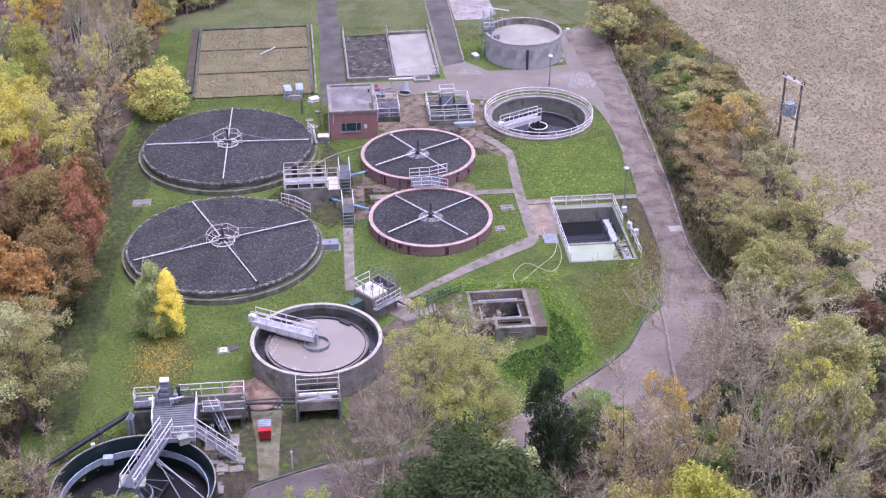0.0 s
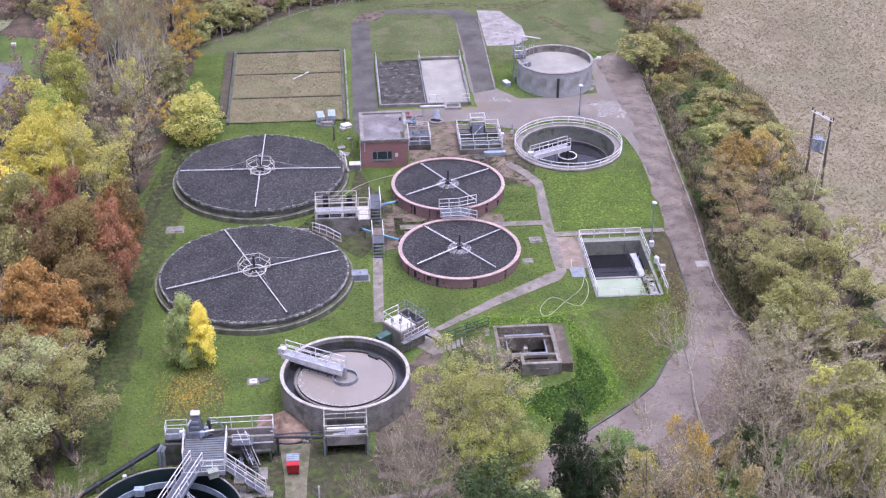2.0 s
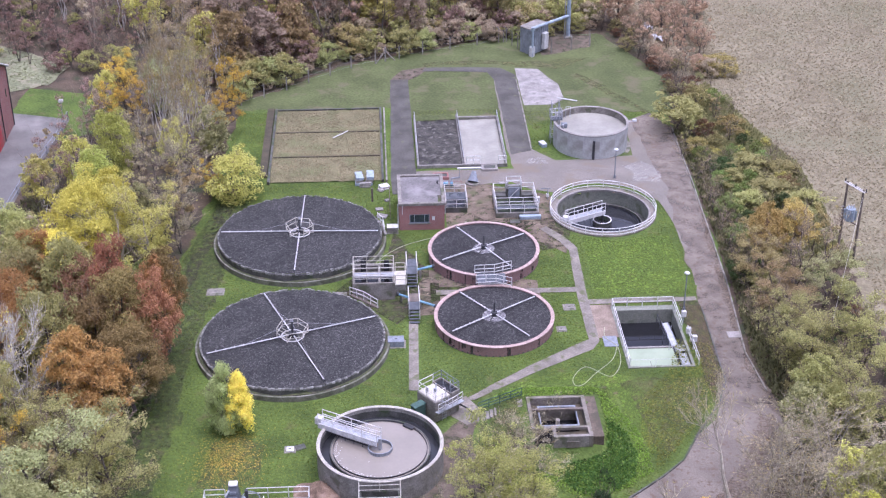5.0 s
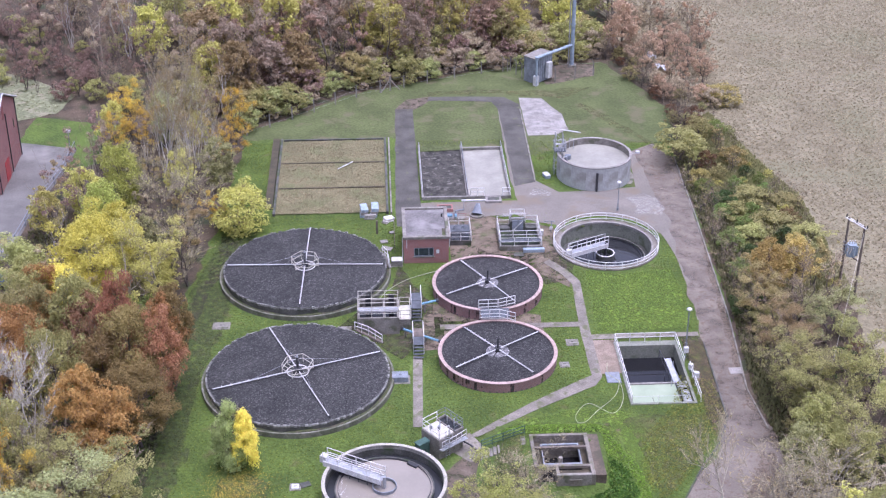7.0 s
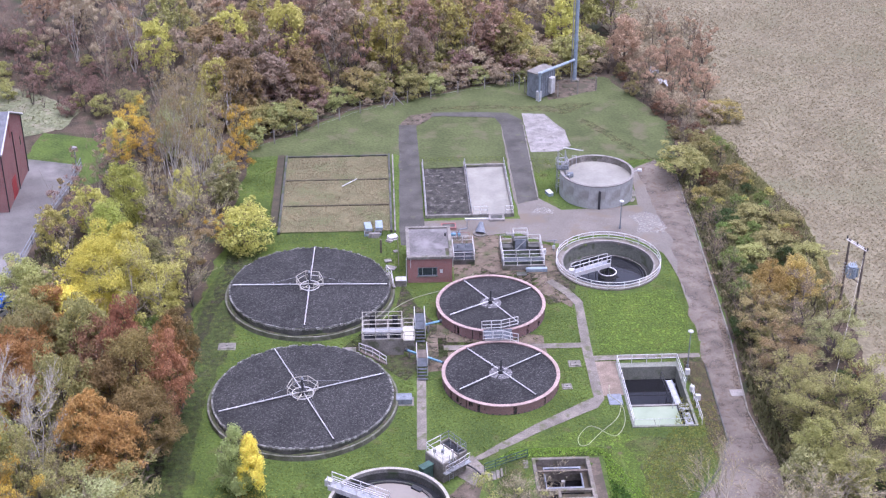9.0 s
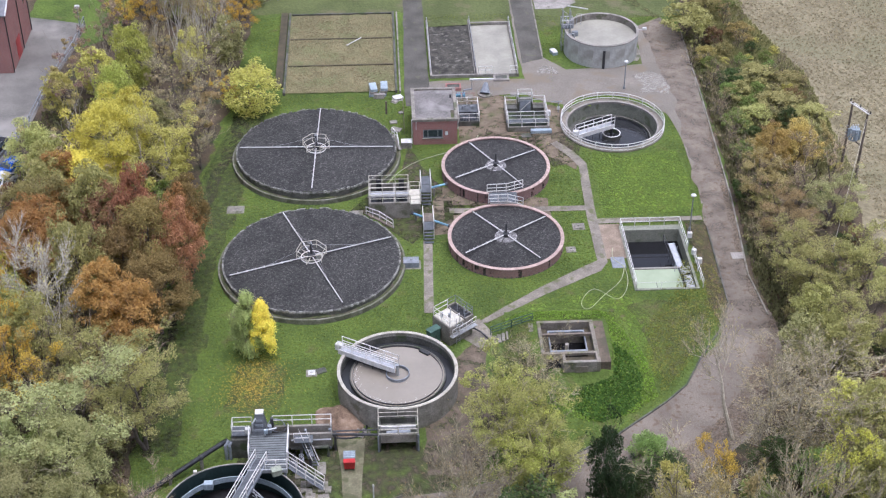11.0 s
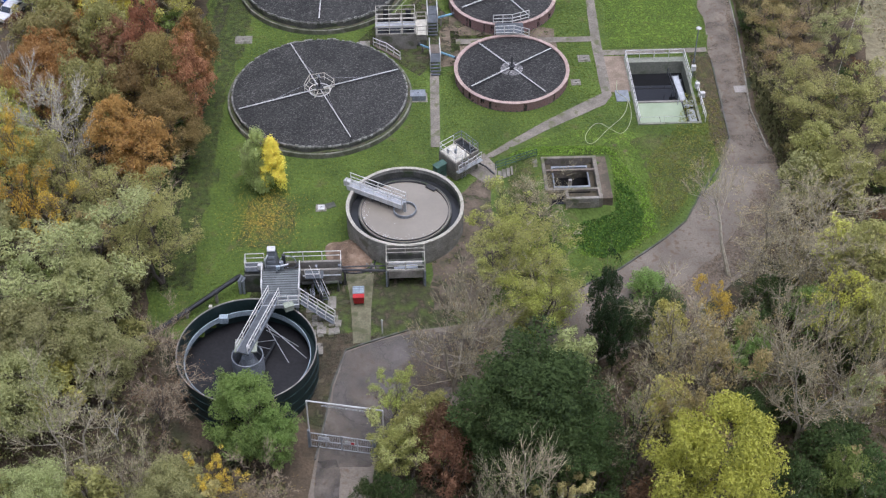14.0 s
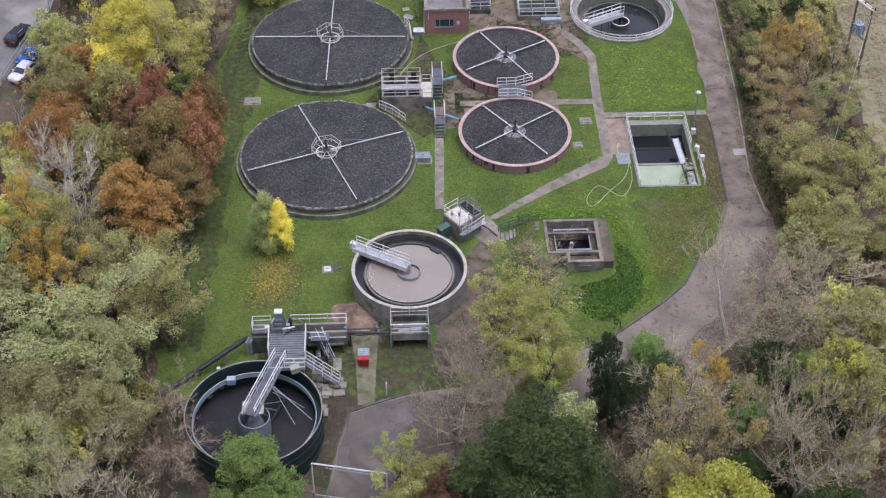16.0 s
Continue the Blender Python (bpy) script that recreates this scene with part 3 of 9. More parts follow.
LAWN = [(-24.5, -14), (-25, 10), (-23, 35), (-20.5, 55), (-18.5, 84), (-3, 97.5), (21, 108), (36, 111), (43, 93), (41.8, 75), (39.6, 31),
        (37.8, 17), (36, 0), (29, -10), (12, -15), (0, -14.5), (-8, -14)]
land("grass", "mown green grass with worn yellow and muddy patches", "grass", LAWN, GRASS, 0.05, 1.0, 0.02, 0.8, 1)
land("far_lawn", "short green grass at the far end, dulled in colour for haze", "grass", [(-19.2, 82), (-19.4, 84.4), (-3.6, 98.4), (20.6, 109), (36.6, 112), (44, 93), (42.8, 80.6), (28.4, 80), (21.8, 76), (18.0, 78.8), (5.6, 78.8), (1.9, 82), (-17, 82)], HAZE_GRASS, 0.068, 1.0, 0.02, 0.8, 5)
land("field", "rough field of tall dry straw-brown grass", "field",
     [(50, -60), (54, 30), (55, 60), (47, 92), (41, 112), (40, 135), (52, 170), (60, 420), (420, 420), (420, -60)], FIELD, 0.14, 4.0, 0.1, 1.5, 2)
land("wild_meadow", "pale rough grass beside the red building", "grass", [(-95, 88), (-70, 84), (-47, 93), (-46, 100), (-60, 112), (-95, 118)], MEADOW, 0.12, 3.0, 0.08, 1.0, 3)
land("verge", "short green grass verge beside the car park", "grass", [(-51, 82.5), (-42.2, 80.6), (-42.6, 73), (-37.5, 76), (-36, 88), (-50, 92)], GRASS, 0.05, 2.0, 0.0, 0.4, 4)
land("car_park", "grey tarmac car park with damp patches", "car park",
     [(-110, 25), (-49.5, 25), (-48.2, 36), (-44.9, 53), (-44.4, 62), (-42.6, 73), (-42.2, 80.6), (-50.5, 83), (-110, 83)], CARPARK, 0.06, 4.0)
for label, poly, seed in (
        ("bare brown earth between the round filters", [(2, 24.5), (6.5, 28.3), (9, 30.9), (18, 30.0), (18, 31.6), (15.5, 31.8), (7.2, 33), (5.2, 37.5), (2.2, 45), (1.4, 39), (-3.8, 33), (-5, 31.4), (-2, 30.6), (0, 27)], 11),
        ("worn earth beside the sunken tank", [(19.4, 39.4), (22.2, 40.4), (23.8, 45), (22.6, 48), (20.6, 47.2), (14.4, 47.4), (12.2, 49), (11.6, 45.4), (17, 43.4)], 12),
        ("sandy brown earth round the weir chamber", [(9, 44.6), (13, 45), (19, 42.2), (22.3, 39), (22.4, 44), (21.4, 47), (22.4, 53.6), (14, 57.4), (8.6, 56.4)], 18),
        ("sandy trodden earth between the brick filters", [(4.6, 26), (18, 29.4), (18.2, 32.8), (5, 36)], 19),
        ("muddy strip beside the round settling tank", [(3.8, -4.0), (5.5, -0.2), (4.6, 3.4), (8.2, 7.2), (9.6, 7), (8.9, 2), (9.2, -6), (7, -12), (2.4, -12), (2.2, -5.2)], 13),
        ("worn ground beside the square tank", [(33, 11), (36, 13), (36.4, 27), (33, 28)], 14),
        ("bare soil round the tank bridge tower", [(-16, -13.6), (-15, -7.4), (-5, -5.6), (-3, -6.4), (3.6, -8.2), (4.6, -14), (-6, -15.4), (-7.4, -24), (-9.4, -23), (-8, -15)], 15),
        ("leaf-strewn earth along the wood's edge", [(-24.8, -8), (-23.2, -8), (-22.2, 18), (-20.4, 36), (-17.8, 52), (-19.4, 55), (-22.6, 36), (-24.9, 12)], 16)):
    land("earth", label, "earth", poly, MUD_PATCH if "strip" in label else SANDY if "sandy" in label else LEAFY_SHADED if "leaf" in label else BARE, 0.085, 1.0, 0.0, 0.7, seed)
land("yard", "worn grey-brown tarmac yard with pale splashes", "yard",
     [(2.3, 55.2), (5.5, 56.6), (9.6, 56.2), (14, 57.2), (17.4, 57.8), (20, 55.4), (22.4, 54.6), (22.4, 53), (24.6, 56.2), (28, 56.9), (32.5, 55.4), (35.3, 51.5), (36.2, 46), (36.1, 36.8),
      (35.8, 31), (39.3, 31.6), (40.2, 50), (41.5, 75.2), (39.3, 80), (35.6, 77.5), (34.5, 66), (24, 64.5), (21.3, 68), (21.6, 93.4), (18.1, 92.6), (17.9, 67.6), (18.2, 61.6), (5.6, 61.4), (5.4, 60)], YARD, 0.10, 1.0, 0.0, 0.22, 6)
land("road", "worn grey-brown access road with leaves along its edges", "road",
     [(33.4, 8), (32.4, 5.6), (30.4, 3.4), (28.2, -0.6), (25.8, -3.0), (20.6, -7.2), (13, -11.4), (6, -13.4), (0.1, -14.1), (-5.9, -16.0), (-7.2, -19.5), (-8.6, -27.3), (-9.8, -36), (-11, -60),
      (-5.4, -60), (-4.6, -36), (-3.4, -28.2), (-2.0, -24), (3, -22), (12, -20), (24, -15.5), (33, -8), (38, 0), (39.2, 8), (38.0, 17), (39.3, 31.6), (39.5, 36), (36.1, 36), (35.5, 26), (35, 12)], ROAD, 0.105, 1.0, 0.0, 0.15, 7)
land("road", "brown leaf-strewn road along the hedge", "road",
     [(33.4, 8), (35, 12), (35.5, 26), (36.1, 36.8), (36.4, 46), (36.9, 56), (36.6, 64), (36.2, 77), (39.3, 80), (41.5, 75.2), (40.2, 50), (39.3, 31.6), (38.0, 17), (39.2, 8)], ROAD_WORN, 0.115, 1.0, 0.0, 0.8, 61)
land("tarmac_strip", "dark tarmac strip between the drying beds", "tarmac", [(2.3, 55), (5.4, 55), (5.5, 60), (5.4, 92.2), (2.8, 92.2), (2.2, 60)], TARMAC, 0.125, 1.0, 0.0, 0.12, 8)
land("tarmac_strip", "dark tarmac strip beside the drying beds", "tarmac", [(18.3, 66), (21.2, 67.5), (21.5, 94), (19.4, 96.5), (8, 96.6), (7.6, 95.2), (17.4, 94.6), (18.2, 92)], TARMAC, 0.125, 1.0, 0.0, 0.12, 9)
land("concrete_pad", "pale grey concrete slab in the grass", "concrete", [(21.7, 96.6), (25.2, 96.8), (27.6, 91), (28.0, 85.6), (26, 83.4), (21.7, 82.7)], CONC_PALE, 0.13, 1.0, 0.0, 0.15, 19)
land("earth", "bare brown earth round the vent stack", "earth", [(26.6, 102.6), (34.4, 106.0), (35.4, 111), (29, 111.8), (26.4, 108)], MUD_PATCH, 0.09, 1.0, 0.0, 0.7, 17)
land("earth", "worn earth joining the tarmac strips", "earth", [(2.6, 91.6), (5.6, 91.6), (7.8, 94.9), (8.2, 97), (4.6, 95.6)], MUD_PATCH, 0.12, 0.5, 0.0, 0.5, 18)
land("concrete_pad", "stained concrete pad beside the red bin", "concrete", [(-5.9, -6.6), (-3.2, -6.7), (-3.5, -11.6), (-3.6, -15.2), (-5.2, -15.3), (-5.4, -11)], PADCONC, 0.125)
land("path", "narrow concrete footpath through the grass", "path",
     [(8.4, 10.2), (9.4, 10.1), (16, 14.6), (22.4, 18.4), (23.3, 20), (23.3, 30), (23.6, 40.2), (22.4, 43), (20.6, 45.6), (19.8, 45), (21.6, 42), (22.6, 39.6), (22.2, 30), (22.2, 20.4), (15.4, 15.8)], PATHCONC, 0.125, 1.0, 0.0, 0.08, 10)
land("path", "straight concrete path beside the round filters", "path", [(3.0, 12), (4.0, 12), (4.4, 25), (3.4, 25)], PATHCONC, 0.125)
land("path", "concrete strip between the brick filters", "path", [(6.6, 30.3), (22.3, 30.2), (22.3, 31.2), (6.6, 31.3)], PATHCONC, 0.125)
land("path", "concrete strip behind the square tank", "path", [(23.2, 27.4), (35.2, 27.6), (35.2, 28.4), (23.2, 28.4)], PATHCONC, 0.125)
land("paving", "pale concrete paving at the foot of the steps", "paving", [(6.6, 9.6), (8.6, 10.8), (9.8, 8.6), (9.6, 6.4), (8.4, 6.0), (6.8, 7.6)], PATHCONC, 0.125)
land("paving", "pale concrete surround of the square tank", "paving", [(23.3, 20.6), (25.6, 20.6), (25.6, 27.2), (23.3, 27.2)], SANDPAVE, 0.125)
for label, poly, seed in (("pale lime splash on the yard", [(32.8, 57.0), (36.4, 56.6), (37.2, 60.2), (35.4, 63.6), (32.6, 62.2), (33.4, 59.6)], 21),
                          ("pale lime splash on the yard", [(20.0, 63.2), (22.8, 62.8), (22.6, 64.6), (20.6, 65.4)], 22)):
    land("splash", label, "stain", poly, SPLASHES, 0.13, 0.5, 0.0, 0.9, seed)


def swept(points, w, h, lift=0.0, name="kerb", bm=None):
    """A low kerb with a square section along a line on the ground."""
    bm = bm or bmesh.new()
    pts = []
    for (x0, y0), (x1, y1) in zip(points, points[1:]):
        k = max(1, int(math.hypot(x1 - x0, y1 - y0) / 1.0))
        pts += [(x0 + (x1 - x0) * i / k, y0 + (y1 - y0) * i / k) for i in range(k)]
    pts.append(points[-1])
    rows = []
    for i, (x, y) in enumerate(pts):
        a, b = pts[max(0, i - 1)], pts[min(len(pts) - 1, i + 1)]
        d = Vector((b[0] - a[0], b[1] - a[1], 0)).normalized()
        n, z = Vector((-d.y, d.x, 0)), gz(x, y) + lift
        rows.append([bm.verts.new(Vector((x, y, z + q)) + n * s * w / 2) for s, q in ((-1, -0.1), (1, -0.1), (1, h), (-1, h))])
    for p, q in zip(rows, rows[1:]):
        for j in range(4):
            bm.faces.new((p[j], q[j], q[(j + 1) % 4], p[(j + 1) % 4]))
    bm.faces.new(rows[0])
    bm.faces.new(rows[-1][::-1])
    bmesh.ops.recalc_face_normals(bm, faces=bm.faces)
    return bm


for label, pts in (("low dark kerb along the curved road edge", [(35.4, 26), (34.9, 12), (33.3, 8), (30.3, 3.4), (28.1, -0.6), (25.7, -3.0), (20.5, -7.2), (13, -11.4)]),
                   ("low kerb along the outer road edge", [(41.6, 75.4), (40.3, 50), (39.4, 31.6), (38.1, 17), (38.6, 10)]),
                   ("low dark kerb at the yard's edge", [(0.1, -14.0), (-5.9, -15.9), (-7.2, -19.4), (-8.6, -27.2)]),
                   ("pale kerb along the tarmac strip", [(21.5, 93), (21.2, 68)])):
    tagged(part("kerb", swept(pts, 0.16, 0.16, 0.06), CONC_DARK if "dark" in label else CONC, None), label, "kerb", kind="structure")
tagged(part("drain_cover", box(37.0, 38.4, 19.9, 21.1, gz(37.7, 20.5) + 0.08, gz(37.7, 20.5) + 0.18, 0.02), CONC_PALE, None), "pale square concrete cover set in the road", "cover")


def tufts(name, label, poly, per_m2, size, mat, lift, seed, avoid=(), rise=1.0):
    """Short blades and tussocks scattered over a stretch of ground, as one mesh."""
    rng = np.random.default_rng(seed)
    P = np.array(poly)
    lo, hi = P.min(0), P.max(0)
    n = int((hi - lo).prod() * per_m2)
    q = rng.uniform(lo, hi, (n, 2))
    def inside(pts, pl):
        c = np.zeros(len(pts), bool)
        for (x0, y0), (x1, y1) in zip(pl, pl[1:] + pl[:1]):
            hit = ((y0 > pts[:, 1]) != (y1 > pts[:, 1])) & (pts[:, 0] < (x1 - x0) * (pts[:, 1] - y0) / (y1 - y0 + 1e-12) + x0)
            c ^= hit
        return c
    keep = inside(q, list(poly))
    for a in avoid:
        keep &= ~inside(q, a) if len(a) > 3 else np.hypot(q[:, 0] - a[0], q[:, 1] - a[1]) > a[2]
    q = q[keep]
    z = np.array([gz(x, y) for x, y in q]) + lift
    n = len(q)
    az, w, h = rng.uniform(0, 2 * np.pi, n), size * rng.uniform(0.5, 1.2, n), rise * size * rng.uniform(0.4, 1.5, n)
    d = np.stack([np.cos(az), np.sin(az)], 1) * w[:, None]
    lean = rng.normal(size=(n, 2)) * 0.7 * size
    v = np.concatenate([np.c_[q - d, z], np.c_[q + d, z], np.c_[q + lean, z + h]], 1).reshape(-1, 3)
    me = bpy.data.meshes.new(name)
    me.from_pydata(v.tolist(), [], np.arange(3 * n).reshape(n, 3).tolist())
    me.materials.append(mat)
    tagged(new(name, me), label, "grass", kind="stuff")


TUFT = leaf_material("grass_blades", (0.178, 0.216, 0.042), (0.068, 0.098, 0.021), 0.0, 0.5)
TUFT_LONG = leaf_material("long_grass_blades", (0.27, 0.40, 0.062), (0.145, 0.235, 0.038), 0.0, 0.5)
TUFT_DRY = leaf_material("dry_grass_blades", (0.345, 0.302, 0.190), (0.250, 0.216, 0.130), 0.0, 0.5)
KEEP_OFF = [(-8.83, 20.85, 10.4), (-8.82, 43.03, 10.4), (12.5, 24, 6.6), (12.5, 38.4, 6.6), (0, 0, 6), (28, 49.1, 7), (29.4, 69.9, 5.8), (-14.7, -17.6, 6.6),
            [(25.3, 14.6), (32.8, 14.6), (32.8, 27), (25.3, 27)], [(14, 1), (21.4, 1), (21.4, 8.2), (14, 8.2)], [(2.8, 45.4), (20.2, 45.4), (20.2, 56), (2.8, 56)],
            [(-13.6, 58.6), (21.4, 58.6), (21.4, 78), (5.6, 78), (5.4, 93), (1.6, 93), (1.6, 82), (-13.6, 82)], [(18.2, 66), (21.5, 66), (21.5, 95), (18.2, 95)], [(21.6, 82.6), (28.8, 82.6), (28.8, 96), (21.6, 96)],
            [(-3, 29.4), (7, 24.5), (7, 37), (-3, 37)], [(2.9, 12), (4.4, 12), (4.5, 25), (3, 25)], [(8.4, 10.2), (9.4, 10.1), (22.4, 18.4), (23.4, 20), (23.6, 40), (22.4, 40), (22.2, 20.4)],
            [(4.4, -12), (9.4, -12), (9.8, 9), (6, 9)], [(-16, -14), (-15, -7), (2.4, -5.6), (4, -14)], [(35.2, 12), (36.5, 50), (42, 80), (44, 80), (41, 8), (33.4, 8)], [(22, 54), (42, 54), (42, 80), (34, 78), (22, 66)],
            [(33.4, 8.2), (30.2, 3.6), (25.6, -2.8), (20.4, -7), (12, -11), (0, -13.8), (0, -20), (40, -20), (42, 8)]]
tufts("lawn_grass", "short uneven blades of green grass", [p for p in LAWN if p[1] < 80][:4] + [(-18.7, 81), (42, 81)] + LAWN[9:], 44.0, 0.095, TUFT, 0.06, 3, KEEP_OFF, 0.5)
tufts("bank_grass", "long lush grass blades on the bank", [(11, 10.2), (16, 10.8), (21.6, 9.8), (24.6, 5), (25.2, -2), (22, -4.6), (18, -5.6), (14, -2.5), (21.4, 0.6), (21.4, 8.3), (13, 8.3)], 60.0, 0.12, TUFT_LONG, 0.1, 4, (), 0.8)
tufts("bank_weeds", "rank dark green weeds on the side of the bank", [(21.6, 4.5), (23.4, 3.4), (24.0, 0.6), (23.2, -2.8), (21.4, -4.6), (19.0, -5.6), (17.2, -4.2), (16.2, -2.2), (17.4, -0.6), (19.4, 0.2), (21.2, 0.9)], 70.0, 0.17, L_WEEDS, 0.1, 14, (), 1.1)
tufts("field_grass", "tussocks of tall dry straw-coloured grass", [(54.5, -10), (56, 60), (48.5, 92), (43, 112), (44, 160), (108, 175), (98, 60), (78, -10)], 12.0, 0.19, TUFT_DRY, 0.16, 5, (), 0.7)
tufts("rough_grass", "yellowing rough grass between the bank and the road", [(25.6, -1.6), (27.6, 0.6), (30.0, 4.2), (33.0, 8.6), (34.4, 12.4), (34.9, 19), (31.5, 20), (29.5, 14), (25.6, 9), (24.9, 4)], 46.0, 0.12, leaf_material("yellowing_grass_blades", (0.315, 0.315, 0.075), (0.165, 0.185, 0.042), 0.0, 0.5), 0.08, 15, (), 0.6)
GROUND_IVY = leaf_material("leaf_ground_ivy", (0.25, 0.245, 0.11), (0.10, 0.104, 0.05), 0.0)
DEAD_LEAVES = leaf_material("dead_leaves", (0.26, 0.185, 0.105), (0.115, 0.083, 0.05), 0.0, 0.3)
for label, poly, seed in (("tangled ivy and brambles along the hedge foot", [(39.4, 3), (38.7, 17), (40.0, 32), (40.8, 50), (41.8, 74), (43.6, 78), (44.6, 50), (44.6, 3)], 81),
                          ("ivy and brambles on the floor of the wood", [(-44, -40), (-44, 60), (-24.4, 54), (-24, 36), (-25.4, 10), (-25.2, -8), (-22, -24), (-11, -29), (-10.5, -44)], 82),
                          ("ivy and brambles under the trees by the drive", [(8, -21), (24, -17), (34, -10), (40.5, 2), (56, 4), (56, -48), (-2.6, -48), (-2.6, -31), (3, -24)], 83)):
    dense = 34.0 if seed == 81 else 9.0
    tufts("undergrowth", label, poly, dense, 0.21, GROUND_IVY, 0.06, seed, (), 2.0)
    tufts("leaf_litter", label.replace("ivy and brambles", "dead brown leaves").replace("tangled ", ""), poly, dense * 0.8, 0.13, DEAD_LEAVES, 0.05, seed + 10, (), 0.6)
tufts("bramble_leaves", "low carpet of yellow-green bramble leaves", [(43.6, 32), (44.4, 60), (45.6, 86), (49.5, 90), (55.4, 62), (55.0, 34)], 46.0, 0.19, L_SAGE, 0.25, 24, (), 2.2)
tufts("bed_grass", "dry yellow grass on the disused bed", [(-13.2, 59), (0.9, 59), (0.9, 81.2), (-13.2, 81.2)], 40.0, 0.09, TUFT_DRY, 0.2, 6)
tufts("meadow_grass", "tussocks of pale dry grass", [(-80, 88), (-70, 85), (-47, 93), (-46, 100), (-60, 111), (-80, 115)], 6.0, 0.2, leaf_material("meadow_blades", (0.34, 0.35, 0.19), (0.23, 0.24, 0.125), 0.0, 0.5), 0.12, 7, (), 0.6)

rng = np.random.default_rng(12)
spots = np.concatenate([rng.normal((-14.2, 1.4), (1.7, 1.9), (4200, 2)), rng.normal((-13.6, 5.0), (1.2, 1.0), (900, 2))])
corner = rng.normal(size=(len(spots), 3, 3)) * (0.042, 0.042, 0.015)
base = np.array([(x, y, gz(x, y) + 0.13) for x, y in spots])
fallen = bpy.data.meshes.new("fallen_leaves")
fallen.from_pydata((base[:, None] + corner).reshape(-1, 3).tolist(), [], np.arange(3 * len(spots)).reshape(-1, 3).tolist())
fallen.materials.append(L_GOLD)
tagged(new("fallen_leaves", fallen), "fallen yellow leaves scattered in the grass", "leaves", kind="stuff")
land("wet_patch", "dark wet patch on the entrance drive", "puddle", [(-5.9, -16.2), (-3.4, -15.2), (0.4, -14.4), (6, -14.2), (5, -19.4), (-1.0, -22), (-2.4, -25), (-3.6, -28.2), (-8.5, -28.2), (-7.1, -19.6)], DAMP, 0.13, 1.0, 0.0, 0.5, 41)
land("wet_patch", "dark wet track on the drive beyond the gate", "puddle", [(-8.4, -27.4), (-6.6, -27.2), (-6.4, -40), (-8.8, -40)], DAMP, 0.13, 1.0, 0.0, 0.4, 42)
for label, poly, seed in (("fallen leaves drifted along the road's edge", [(38.6, 6), (37.6, 14), (38.0, 24), (39.0, 36), (39.9, 50), (40.4, 50), (39.4, 32), (38.2, 18), (39.2, 9), (40.4, 4)], 51),
                          ("fallen leaves drifted along the bend", [(26, -14), (33, -7), (37.4, 0), (38.4, 6), (36.6, 6), (34.6, 0), (30, -6), (24, -11)], 52),
                          ("fallen leaves beside the square tank", [(32.8, 8), (34.8, 12), (35.3, 26), (33.2, 27), (33.0, 14)], 53),
                          ("fallen leaves beside the drive", [(0, -20.6), (8, -19), (8, -14), (3, -14.6), (-1.6, -18)], 54)):
    land("leaf_drift", label, "leaves", poly, DRIFT, 0.135, 0.5, 0.0, 0.6, seed)
# the first sheet also paints the wood's shadow onto the lawn edge
for label, poly, seed in (("thin grass and leaves along the wood's edge, darkened for tree shade", [(-24, -8), (-20.6, -8), (-19.4, 12), (-19.6, 20), (-17.6, 34), (-15.6, 54), (-19, 54), (-22, 34), (-23.6, 12)], 61),
                          ("worn yellow grass below the bank", [(24.4, 12.6), (33, 13), (32.4, 8.4), (29.4, 4), (27, 0), (25.6, 2), (25.2, 8)], 62),
                          ("worn yellow grass under the two-toned tree", [(-16.4, -2.4), (-11.4, -2), (-11, 3.6), (-13, 5.4), (-16.4, 4)], 63),
                          ("worn yellow grass on the bank", [(9, 1.6), (13.4, 2), (13.6, 8.2), (11.4, 8.6), (9.8, 6)], 64),
                          ("worn yellow grass before the dosing house", [(8, 97.4), (20, 97.8), (29, 97.2), (34, 101.4), (30, 101), (22, 99.6), (8, 98.8)], 65),
                          ("muddy wheel ruts in the far grass", [(30, 94), (32.4, 91), (36, 84), (38.4, 80), (39.4, 80.6), (36.6, 86), (33.4, 92), (31, 95)], 66)):
    land("worn_grass", label, "grass", poly, LEAFY_SHADED if "wood" in label else WORN_GRASS, 0.09, 0.5, 0.0, 0.9, seed)
land("lush_grass", "bright lush grass round the bank and beside the path", "grass", [(10.4, 9.4), (14, 12.4), (20, 14.6), (24.4, 14), (27, 9), (26, 1), (22.6, -4.4), (18, -5.4), (15.4, -1.4), (21.4, 0.8), (21.4, 8.2), (13.6, 8.3)], LUSH, 0.08, 0.5, 0.0, 0.8, 71)
land("lush_grass", "bright lush grass in front of the sunken tank", "grass", [(24.2, 29.2), (34.6, 29), (35.2, 36), (35.0, 42.6), (31, 42.0), (28, 41.6), (24.6, 43)], LUSH, 0.08, 0.5, 0.0, 0.5, 72)

# ---- round tanks ----
def arms(parent, r, z, angles, hub_r, mat):
    """Distributor arms: long thin pipes with stays' lugs and nozzles."""
    for a in angles:
        c, s = math.cos(radians(a)), math.sin(radians(a))
        bm = rod((hub_r * c, hub_r * s, z), (r * c, r * s, z - 0.04), 0.06, 8)
        for i in range(1, 9):
            d = hub_r + (r - hub_r) * i / 9
            rod((d * c - 0.08 * s, d * s + 0.08 * c, z - 0.1), (d * c + 0.08 * s, d * s - 0.08 * c, z + 0.09), 0.035, 5, bm)
        arm = part("distributor_arm", bm, mat, parent, "white-painted pipe arm")
        part("end_cap", rod((r * c, r * s, z - 0.04), ((r + 0.08) * c, (r + 0.08) * s, z - 0.04), 0.1, 8), DARKMETAL, arm)


